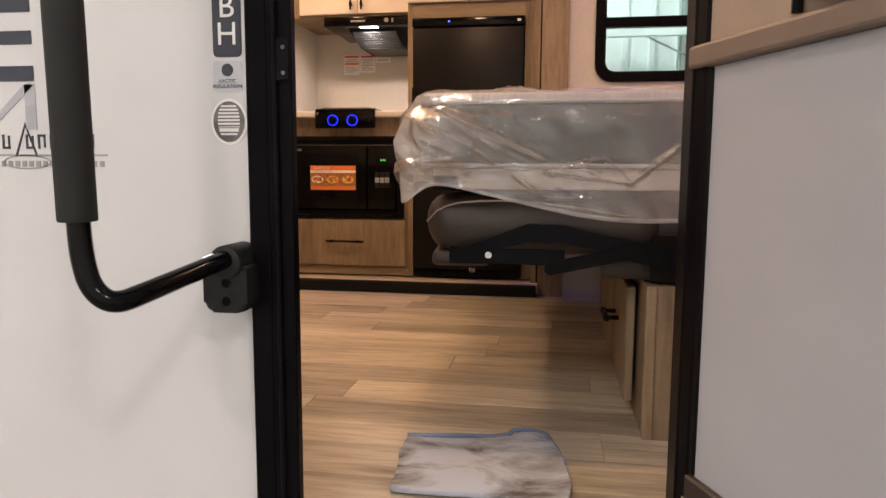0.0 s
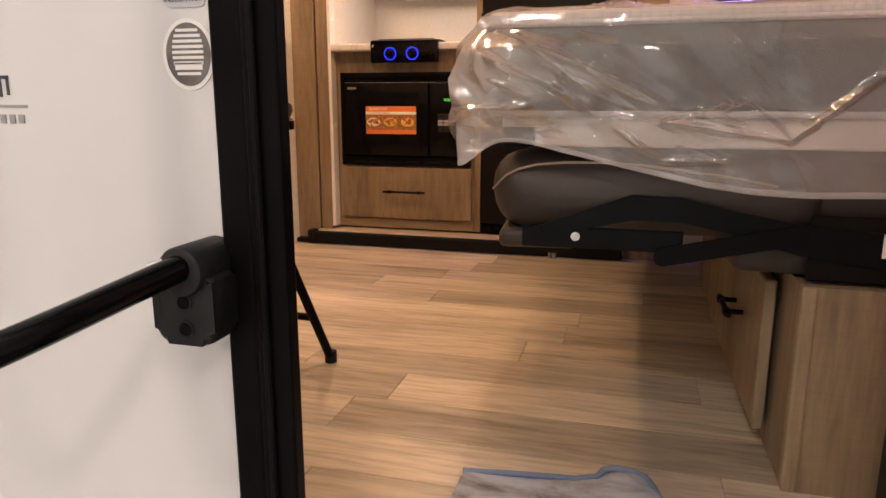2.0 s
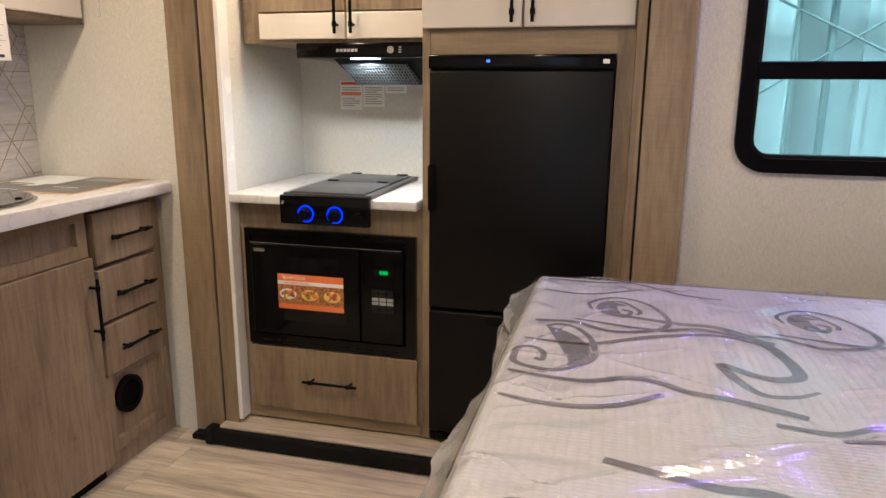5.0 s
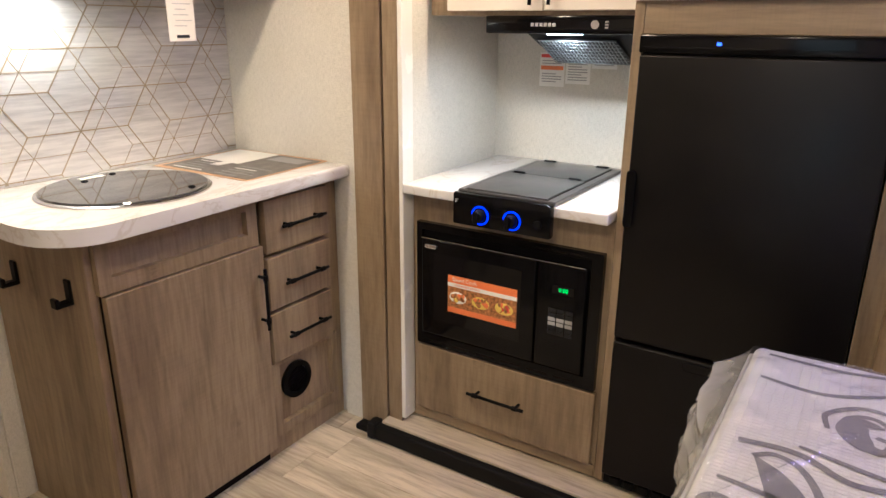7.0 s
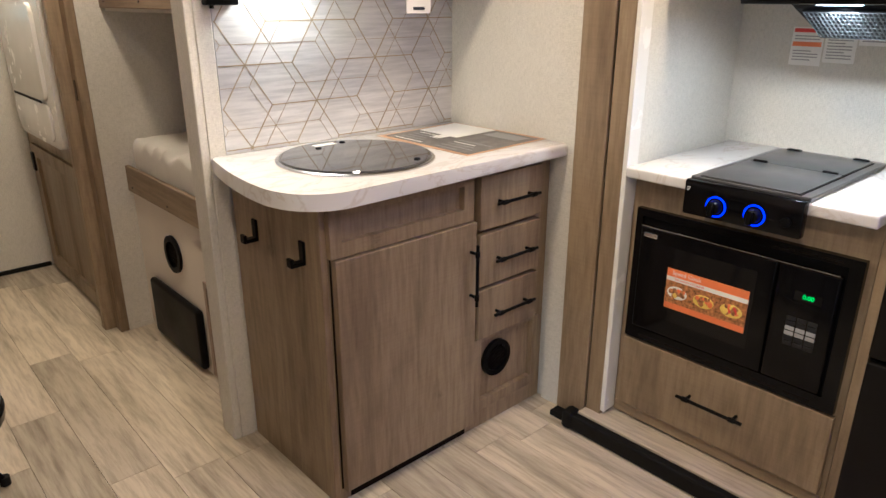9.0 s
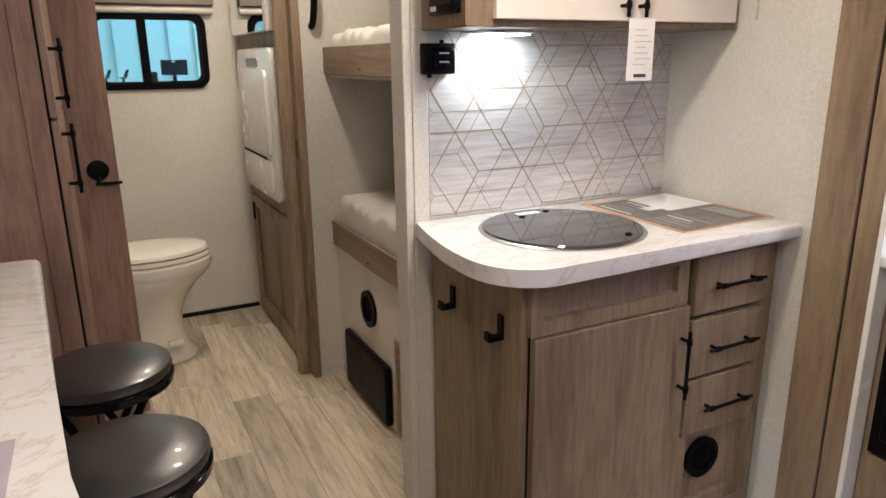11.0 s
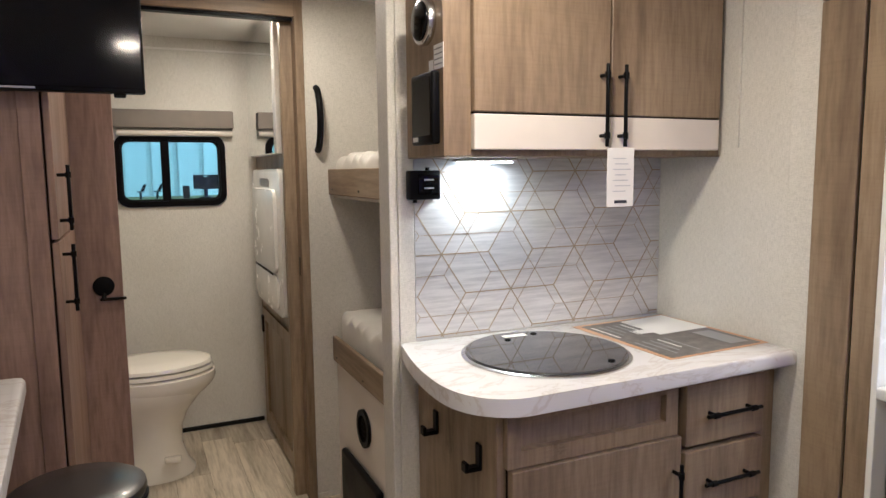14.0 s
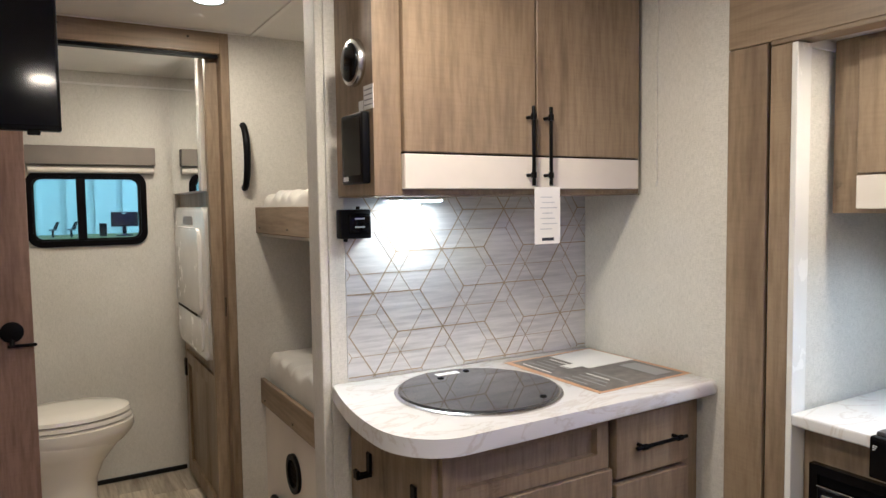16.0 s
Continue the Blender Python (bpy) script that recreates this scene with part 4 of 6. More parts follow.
part("picture", outline_slab([(-1.470, 3.150), (-1.090, 3.150), (-1.106, 3.474), (-1.488, 3.470)], 0.9074, 0.9078), M_PAPER_DARK, pp)
part("panel", outline_slab([(-1.470, 3.295), (-1.290, 3.292), (-1.300, 3.480), (-1.490, 3.476)], 0.9079, 0.9083), M_PAPER, pp)
for i in range(10):
    y = 3.165 + (i % 5) * 0.026
    x = -1.44 + (i // 5) * 0.19
    part("text_line", box(x, y, 0.9079, x + 0.13 - 0.02 * (i % 3), y + 0.006, 0.9082), M_PAPER if i % 4 == 0 else M_LINE, pp)
part("picture", box(-1.27, 3.39, 0.9079, -1.13, 3.455, 0.9082), M_LINE, pp)
part("text_line", box(-1.36, 3.24, 0.9079, -1.32, 3.31, 0.9082), M_PAPER, pp)

# backsplash, with its inlaid lines as raised strips
bs = thing("backsplash", "pale brushed backsplash with gold star-pattern lines", "backsplash", (-1.543, 3.06, 0.907), kind="structure")
part("panel", box(-1.5445, 2.650, 0.907, -1.5415, 3.504, 1.41), M_SPLASH, bs)


def inlay(cy, cz, ax, az, width, y0, y1, z0, z1):
    """Strips from each star node out to its six neighbours, kept inside the panel."""
    bm = bmesh.new()
    h = math.sqrt(3) * az
    for i in range(-6, 7):
        for j in range(-6, 7):
            ny, nz = cy + i * 1.5 * ax, cz + j * h + (h / 2 if i % 2 else 0)
            for k in range(6):
                a = k * math.pi / 3
                ey, ez = ny + ax * math.cos(a), nz + az * math.sin(a)
                t0, t1 = 0.0, 1.0
                for p, q, lo, hi in ((ny, ey, y0, y1), (nz, ez, z0, z1)):
                    if abs(q - p) < 1e-9:
                        if not lo < p < hi:
                            t0, t1 = 1.0, 0.0
                        continue
                    ta, tb = sorted(((lo - p) / (q - p), (hi - p) / (q - p)))
                    t0, t1 = max(t0, ta), min(t1, tb)
                if t1 - t0 < 0.02:
                    continue
                p0, p1 = Vector((ny + (ey - ny) * t0, nz + (ez - nz) * t0)), Vector((ny + (ey - ny) * t1, nz + (ez - nz) * t1))
                d = (p1 - p0).normalized()
                n = Vector((-d.y, d.x)) * width / 2
                vs = [bm.verts.new((-1.5412, p.x, p.y)) for p in (p0 - n, p1 - n, p1 + n, p0 + n)]
                f = bm.faces.new(vs)
                bm.normal_update()
    ext = bmesh.ops.extrude_face_region(bm, geom=bm.faces[:])
    bmesh.ops.translate(bm, vec=(0.0007, 0, 0), verts=[v for v in ext["geom"] if isinstance(v, bmesh.types.BMVert)])
    bmesh.ops.recalc_face_normals(bm, faces=bm.faces)
    return bm


part("inlay_lines", inlay(3.173, 1.143, 0.148, 0.1315, 0.0032, 2.652, 3.502, 0.909, 1.408), M_GOLD, bs, "thick gold lines")
part("inlay_lines", inlay(3.254, 1.198, 0.148, 0.1315, 0.0016, 2.652, 3.502, 0.909, 1.408), M_GOLD, bs, "thin gold lines")

ol = thing("outlet", "black wall outlet on the backsplash", "outlet", (-1.54, 2.668, 1.30))
part("box", box(-1.5395, 2.624, 1.298, -1.505, 2.713, 1.376, 0.005, 2), M_BLACK, ol, smooth=True)
part("cover", box(-1.5055, 2.646, 1.312, -1.499, 2.706, 1.365, 0.003, 2), M_BLACK_GLOSS, ol, smooth=True)
for z in (1.327, 1.349):
    part("slot", box(-1.4985, 2.662, z, -1.4978, 2.690, z + 0.004), M_LINE, ol)
part("knob", cyl((-1.52, 2.643, 1.298), (-1.52, 2.643, 1.290), 0.006, seg=10), M_BLACK, ol)
part("knob", cyl((-1.52, 2.68, 1.376), (-1.52, 2.68, 1.384), 0.006, seg=10), M_BLACK, ol)

wc = thing("wall_cabinet", "oak wall cabinet above the sink with cream strips", "cabinet", (-1.42, 3.07, 1.411))
part("body", box(-1.5445, 2.632, 1.411, -1.305, 3.503, ZC - 0.001), M_WOOD, wc)
# underside lip in the shaded oak copy
part("bottom_lip", box(-1.5445, 2.632, 1.407, -1.300, 3.503, 1.4105, 0.001), M_WOOD_SHADED, wc)
for y0, y1, hy in ((2.703, 3.098, 3.070), (3.104, 3.483, 3.128)):
    dd = part("door", box(-1.3045, y0, 1.514, -1.285, y1, ZC - 0.012, 0.002), M_WOOD, wc)
    part("lower_strip", box(-1.3045, y0, 1.424, -1.285, y1, 1.509, 0.002), M_CREAM, dd, "cream lower strip")
    # solid dark filler: shade between door and strip as colour
    part("gap_shade", box(-1.3045, y0, 1.509, -1.290, y1, 1.514), M_GAP_SHADE_AND_DARK, dd)
    pull(dd, (-1.285, hy, 1.432), (-1.285, hy, 1.640), (1, 0, 0))
dl = thing("under_cabinet_lamp", "small lit lamp under the wall cabinet", "lamp", (-1.475, 2.83, 1.40))
part("housing", box(-1.535, 2.76, 1.398, -1.415, 2.90, 1.4065, 0.003), M_WHITE, dl)
part("diffuser", box(-1.525, 2.77, 1.393, -1.425, 2.89, 1.3985, 0.002), M_BULB, dl, "glowing diffuser")
tg = thing("price_tag", "white printed swing tag hanging from a cabinet handle", "tag", (-1.245, 3.13, 1.25))
part("card", box(-1.2465, 3.062, 1.277, -1.2445, 3.148, 1.428, 0.001), M_PAPER, tg)
for i in range(7):
    part("text_line", box(-1.2440, 3.080 + 0.006 * (i % 2), 1.400 - i * 0.014, -1.2436, 3.120 + 0.008 * (i % 3), 1.4025 - i * 0.014), M_PALE_DECAL, tg)
part("mark", box(-1.2440, 3.085, 1.286, -1.2436, 3.125, 1.294), M_NAVY, tg)

th = thing("thermostat", "round steel and black thermostat on the cabinet side", "thermostat", (-1.375, 2.632, 1.72))
part("base", cyl((-1.395, 2.6315, 1.735), (-1.395, 2.612, 1.735), 0.058, 0.056, 40, bevel=0.003), M_CHROME, th, smooth=True)
part("dial", cyl((-1.395, 2.612, 1.735), (-1.395, 2.606, 1.735), 0.048, 0.045, 40, bevel=0.002), M_BLACK_GLOSS, th, smooth=True)
lb = thing("small_label", "small white instruction label on the cabinet side", "label", (-1.32, 2.632, 1.63))
part("sheet", box(-1.355, 2.6303, 1.615, -1.300, 2.6315, 1.672), M_PAPER, lb)
for i in range(4):
    part("text_line", box(-1.350, 2.6298, 1.660 - i * 0.012, -1.306, 2.6303, 1.663 - i * 0.012), M_LINE, lb)
lb = thing("small_label", "small white instruction label on the cabinet side", "label", (-1.37, 2.632, 1.62))
part("sheet", box(-1.385, 2.6303, 1.612, -1.360, 2.6315, 1.640), M_PAPER, lb)
cp = thing("control_panel", "black touch control panel on the cabinet side", "control panel", (-1.37, 2.632, 1.44))
part("case", box(-1.455, 2.610, 1.438, -1.322, 2.6315, 1.610, 0.006, 3), M_BLACK, cp, smooth=True)
part("screen", box(-1.442, 2.6092, 1.46, -1.335, 2.6105, 1.598, 0.0005), M_SCREEN, cp)
part("label", box(-1.440, 2.6085, 1.446, -1.41, 2.6098, 1.457), M_PAPER, cp)


# ---- bunks ----
for z0, top, nm in ((0.592, 0.80, "lower"), (1.283, 1.44, "upper")):
    bk = thing("bunk_bed", "built-in %s bunk with oak rail and ticking mattress" % nm, "bunk bed", (-2.09, 3.1, z0), "bunks")
    rail = part("rail", box(-2.558, 2.684, z0, -1.617, 2.702, z0 + 0.103, 0.003, 2), M_WOOD_X, bk)
    for x in (-2.50, -2.15, -1.72):
        part("screw", cyl((x, 2.684, z0 + 0.022), (x, 2.681, z0 + 0.022), 0.004, seg=10), M_BRONZE, rail)
    part("deck", box(-2.558, 2.703, z0 - 0.012, -1.617, 3.50, z0 + 0.02), M_WALL, bk)
    bm = box(-2.550, 2.712, z0 + 0.022, -1.625, 3.495, top, 0.035, 4)
    bmesh.ops.subdivide_edges(bm, edges=[e for e in bm.edges if e.calc_length() > 0.3], cuts=40, use_grid_fill=True)
    for v in bm.verts:
        n = noise.noise(Vector((v.co.x * 9, v.co.y * 4, v.co.z * 9))) * 0.010 + noise.noise(v.co * 26) * 0.004
        edge = max(0.0, 1 - (v.co.y - 2.712) / 0.16)
        v.co.y += n * 0.9 * edge
        v.co.z += (n + 0.012 * edge * math.sin(v.co.x * 43 + 3 * math.sin(v.co.x * 11))) * (v.co.z > z0 + 0.1)
    part("mattress", bm, M_SHEET, bk, "light grey ticking mattress", smooth=True)
tagged(part("wall_bunk_base", box(-2.56, 2.702, 0.0, -1.617, 2.72, 0.579), M_CREAM), "cream panel under the lower bunk", "wall", kind="structure")
round_vent("round_vent", "round black heater outlet under the bunk", (-2.195, 2.7015, 0.417), FY, 0.072, 5)
ac = thing("access_cover", "black plastic access cover under the bunk", "cover", (-2.23, 2.70, 0.02))
part("cover", box(-2.438, 2.672, 0.018, -1.985, 2.7015, 0.258, 0.014, 4), M_BLACK, ac, smooth=True)
gr = thing("floor_grille", "brown louvred return-air grille under the bunk", "grille", (-1.78, 2.70, 0.02))
part("frame", ring_slab([(-1.945, 0.015), (-1.65, 0.015), (-1.65, 0.385), (-1.945, 0.385)], [(-1.925, 0.035), (-1.67, 0.035), (-1.67, 0.365), (-1.925, 0.365)], -2.7015, -2.694, m=FY), M_TANPANEL, gr)
for i in range(20):
    part("slat", box(-1.926, 2.696, 0.040 + i * 0.0163, -1.669, 2.7015, 0.049 + i * 0.0163), M_TANPANEL, gr)

gh = thing("grab_bar", "curved black grab handle on the bunk wall", "grab bar", (-2.558, 2.645, 1.45))
part("grip", tube([(-2.557, 2.645, 1.462), (-2.53, 2.645, 1.475), (-2.505, 2.645, 1.53), (-2.50, 2.645, 1.585), (-2.505, 2.645, 1.64), (-2.53, 2.645, 1.695), (-2.557, 2.645, 1.708)], 0.013, smooth_steps=2), M_BLACK, gh, smooth=True)

# ---- washroom ----
dc = thing("door_frame", "oak frame of the washroom doorway", "door frame", (-2.60, 2.55, 0), kind="structure")
part("post", box(-2.655, 2.52, 0.0, -2.617, 2.57, 1.975, 0.003), M_WOOD, dc)
part("post", box(-2.616, 2.565, 0.0, -2.552, 2.599, 2.056, 0.003), M_WOOD, dc)
part("strike_plate", box(-2.60, 2.563, 0.955, -2.58, 2.5655, 1.03), M_BRONZE, dc)
part("header", box(-2.616, 1.345, 1.975, -2.552, 2.565, 2.056, 0.003), M_WOOD_Y, dc)
part("track", box(-2.605, 1.345, 1.962, -2.565, 2.56, 1.9745), M_BLACK, dc)
for x, y in ((-2.5515, 2.02), (-2.5515, 2.45)):
    part("screw", cyl((x, y, 2.03), (x + 0.002, y, 2.03), 0.005, seg=10), M_BRONZE, dc)
sd_ = thing("door_1", "oak sliding washroom door, pushed open", "door", (-2.575, 1.63, 0.02), kind="structure")
part("leaf", box(-2.585, 1.348, 0.015, -2.556, 1.905, 1.958, 0.002), M_WOOD_RED, sd_)
lt = part("latch", cyl((-2.556, 1.842, 0.972), (-2.549, 1.842, 0.972), 0.036, seg=28, bevel=0.002), M_BLACK, sd_, "round black latch", smooth=True)
part("lever", box(-2.552, 1.828, 0.920, -2.538, 1.915, 0.930, 0.003), M_BLACK, lt)
part("lever", cyl((-2.549, 1.842, 0.945), (-2.535, 1.842, 0.925), 0.008, seg=10), M_BLACK, lt)

pw = thing("washroom_cabinet", "oak panelled washroom cabinet front", "cabinet", (-3.1, 2.6, 0.0))
part("panel", box(-3.605, 2.572, 0.0, -2.66, 2.598, 2.05), M_WOOD, pw)
part("door", ring_slab([(-3.52, 0.03), (-2.70, 0.03), (-2.70, 0.66), (-3.52, 0.66)], [(-3.44, 0.10), (-2.78, 0.10), (-2.78, 0.60), (-3.44, 0.60)], -2.5715, -2.558, m=FY), M_WOOD, pw)
part("latch", box(-3.50, 2.548, 0.53, -3.47, 2.558, 0.62, 0.003), M_BLACK, pw)
fs = thing("folding_basin", "white plastic folding washbasin, folded up", "washbasin", (-3.1, 2.55, 0.68))
part("shell", outline_slab(round_rect(-3.47, 0.738, -2.76, 1.39, 0.05, 6), 0.0, 0.045, 0.014, 4, m=face_y(0, 2.571, 0)), M_WHITE, fs, smooth=True)
part("front_tray", outline_slab(round_rect(-3.40, 0.93, -2.84, 1.30, 0.035, 6), 0.0, 0.016, 0.007, 3, m=face_y(0, 2.526, 0)), M_WHITE, fs, smooth=True)
part("front_tray", outline_slab(round_rect(-3.40, 0.765, -2.84, 0.915, 0.035, 6), 0.0, 0.012, 0.006, 3, m=face_y(0, 2.526, 0)), M_WHITE, fs, smooth=True)
# no hollow: a raised slab, the recess's shade given as grey colour
part("handle_recess", outline_slab(round_rect(-3.24, 1.31, -3.00, 1.35, 0.018, 6), 0.0, 0.004, 0.001, 1, m=face_y(0, 2.527, 0)), M_LINE, fs)
part("gap", box(-3.36, 2.5085, 0.917, -2.90, 2.512, 0.926), M_GAP_SHADE_AND_DARK, fs)
mc = thing("mirror_cabinet", "white mirror-fronted cabinet in the washroom", "mirror cabinet", (-3.1, 2.55, 1.45))
part("case", box(-3.47, 2.523, 1.455, -2.77, 2.571, 2.03, 0.004), M_WHITE, mc)
part("mirror", box(-3.465, 2.5175, 1.458, -2.80, 2.5225, 2.027, 0.001), M_MIRROR, mc, "mirror glass door")

tl = thing("toilet", "bone-white ceramic toilet with closed lid", "toilet", (-3.12, 2.0, 0.0))
part("pedestal", lathe([(0.165, 0.0), (0.165, 0.02), (0.135, 0.06), (0.115, 0.14), (0.118, 0.22), (0.145, 0.29), (0.19, 0.35), (0.225, 0.395), (0.228, 0.42)], (-3.12, 1.985, 0.003), 40, sx=0.82, sy=1.05), M_TOILET, tl, smooth=True)
part("bowl_rim", lathe([(0.205, -0.03), (0.236, 0.006), (0.246, 0.030), (0.244, 0.058), (0.228, 0.066)], (-3.12, 2.0, 0.415), 44, sx=0.80, sy=1.08), M_TOILET, tl, smooth=True)
part("seat", lathe([(0.226, 0.0), (0.240, 0.006), (0.236, 0.022)], (-3.12, 2.0, 0.482), 44, sx=0.80, sy=1.08), M_TOILET, tl, smooth=True)
part("lid", lathe([(0.222, 0.0), (0.234, 0.007), (0.228, 0.022), (0.20, 0.031), (0.12, 0.036), (0.03, 0.038)], (-3.12, 2.0, 0.506), 44, sx=0.80, sy=1.08), M_TOILET, tl, smooth=True)
part("back_deck", box(-3.30, 1.60, 0.36, -2.94, 1.84, 0.545, 0.03, 4), M_TOILET, tl, smooth=True)
part("pedal", box(-2.99, 2.02, 0.10, -2.955, 2.09, 0.125, 0.006, 2), M_TOILET, tl, smooth=True)

val = thing("valance", "taupe fabric window valance over a pale rolled shade", "valance", (-3.6, 2.17, 1.56))
part("cover", box(-3.608, 1.875, 1.602, -3.545, 2.455, 1.692, 0.004), M_VALANCE, val)
part("shade", cyl((-3.585, 1.90, 1.582), (-3.585, 2.45, 1.582), 0.019, seg=16), M_CREAM, val, "pale rolled shade", smooth=True)


def window(name, label, m, x0, y0, x1, y1, r, rim, bar, horizontal, pane_gap=0.02):
    """A dark-framed caravan window with rounded corners: rim, mullion and two panes; own x right, y up, z into the room."""
    w = thing(name, label, "window", m.translation, kind="structure")
    sh = Matrix.Translation(m.translation) @ m.to_3x3().to_4x4()
    part("window_frame", ring_slab(round_rect(x0 - rim, y0 - rim, x1 + rim, y1 + rim, r + rim * 0.7, 8), round_rect(x0, y0, x1, y1, r, 8), -0.045, 0.014, m=sh), M_BLACK_FRAME, w, "black window frame")
    part("window_seal", ring_slab(round_rect(x0, y0, x1, y1, r, 8), round_rect(x0 + 0.010, y0 + 0.010, x1 - 0.010, y1 - 0.010, r * 0.8, 8), -0.03, 0.004, m=sh), M_RUBBER, w)
    a = bar
    if horizontal:
        b = box(x0, a, -0.03, x1, a + 0.045, 0.008, 0.003)
        panes = ((x0, y0, x1, a), (x0, a + 0.045, x1, y1))
    else:
        b = box(a, y0, -0.03, a + 0.04, y1, 0.008, 0.003)
        panes = ((x0, y0, a, y1), (a + 0.04, y0, x1, y1))
    bmesh.ops.transform(b, matrix=sh, verts=b.verts)
    part("mullion", b, M_BLACK_FRAME, w)
    for p in panes:
        g = box(p[0], p[1], -0.024, p[2], p[3], -0.020)
        bmesh.ops.transform(g, matrix=sh, verts=g.verts)
        ob = part("pane", g, M_GLASS, w, "teal-tinted glass")
        ob.visible_shadow = False


window("window_1", "black-framed tinted window beside the bed", face_y(0, YW, 0), WX0, WZ0, WX1, WZ1, 0.055, 0.038, 1.240, True)
window("window_2", "black-framed tinted sliding window in the washroom", face_x(XB, 0, 0), BY0, BZ0, BY1, BZ1, 0.045, 0.028, 2.098, False)

# ---- wardrobe, television, bar table, stools ----
wd = thing("wardrobe", "tall oak wardrobe with two doors, beside the washroom", "wardrobe", (-2.25, 1.55, 0))
part("body", box(-2.54, 1.325, 0.0, -1.952, 1.742, ZC - 0.002), M_WOOD_RED, wd)
part("end_stile", box(-1.9518, 1.690, 0.0, -1.946, 1.742, ZC - 0.002, 0.001), M_WOOD_RED, wd)
part("end_stile", box(-1.9518, 1.326, 0.0, -1.946, 1.40, ZC - 0.002, 0.001), M_WOOD_RED, wd)
part("gap", box(-2.54, 1.7422, 0.01, -1.958, 1.7475, 2.04), M_GAP_SHADE_AND_DARK, wd)
for z0, z1, h0, h1 in ((1.198, 2.035, 1.218, 1.402), (0.03, 1.190, 0.985, 1.178)):
    dd = part("door", box(-2.535, 1.7477, z0, -1.952, 1.765, z1, 0.002), M_WOOD_RED, wd)
    pull(dd, (-2.02, 1.765, h0), (-2.02, 1.765, h1), (0, 1, 0))

tv = thing("television", "black flat television on a wall bracket", "television", (-1.87, 1.73, 1.58))
part("case", box(-1.895, 1.43, 1.588, -1.862, 2.003, 1.93, 0.006, 2), M_BLACK, tv, smooth=True)
part("screen", box(-1.8615, 1.437, 1.602, -1.8595, 1.996, 1.923), M_SCREEN, tv)
part("bezel", box(-1.8618, 1.43, 1.589, -1.857, 2.003, 1.602, 0.002), M_BLACK_GLOSS, tv)
part("badge", box(-1.8565, 1.665, 1.593, -1.8560, 1.745, 1.598), M_SILVER_DECAL, tv)
part("sensor", box(-1.885, 1.925, 1.578, -1.865, 1.955, 1.5885, 0.002), M_BLACK, tv)
part("bracket", box(-1.946, 1.55, 1.70, -1.894, 1.68, 1.82, 0.004), M_BLACK, tv)

tb = thing("bar_table", "white marble-look bar table with a rounded end", "table", (-0.8, 1.5, 0))
pts = [(-1.80, 1.322), (-0.022, 1.322), (-0.022, 1.62), (-0.030, 1.70), (-0.050, 1.755), (-0.080, 1.797), (-0.125, 1.835), (-0.185, 1.862), (-0.255, 1.870), (-0.36, 1.845), (-0.50, 1.800), (-0.70, 1.765), (-1.05, 1.735), (-1.775, 1.684), (-1.793, 1.678), (-1.80, 1.660)]
part("tabletop", outline_slab(pts, 0.824, 0.867, 0.010, 3), M_MARBLE, tb, smooth=True)
part("end_panel", box(-0.116, 1.322, 0.0, -0.088, 1.605, 0.8235, 0.002), M_WOOD, tb)
part("end_post", box(-0.120, 1.605, 0.0, -0.084, 1.632, 0.8235, 0.003), M_WOOD, tb)
part("end_panel", box(-1.76, 1.322, 0.0, -1.73, 1.545, 0.8235, 0.002), M_WOOD, tb)
cd = thing("display_card", "printed lilac and black sales card on the bar table", "card", (-0.70, 1.6, 0.867))
ZT = 0.8675
part("sheet", box(-0.822, 1.40, ZT, -0.53, 1.700, ZT + 0.002), M_LILAC, cd)
part("panel", box(-0.745, 1.40, ZT + 0.0021, -0.55, 1.680, ZT + 0.0025), M_NAVY, cd)
for i, w in enumerate(("SIDEWALLS,", "AND INTERIOR WALLS")):
    text_mesh(w, 0.018, Matrix.Translation((-0.725 + i * 0.022, 1.585, ZT + 0.0027)) @ Euler((0, 0, radians(90))).to_matrix().to_4x4(), M_PAPER, "lettering", cd, 0.0003)
for i in range(5):
    part("text_line", box(-0.678 + i * 0.022, 1.50, ZT + 0.0026, -0.671 + i * 0.022, 1.655 - 0.03 * (i % 2), ZT + 0.0029), M_PAPER, cd)
part("star", lathe([(0.026, 0), (0.024, 0.001)], (-0.783, 1.60, ZT + 0.0021), 10), M_YELLOW, cd)
part("ribbon", box(-0.800, 1.625, ZT + 0.0021, -0.772, 1.685, ZT + 0.0026, 0.0002), M_PURPLE, cd)
part("star", lathe([(0.020, 0), (0.018, 0.001)], (-0.782, 1.655, ZT + 0.0027), 10), M_YELLOW, cd)


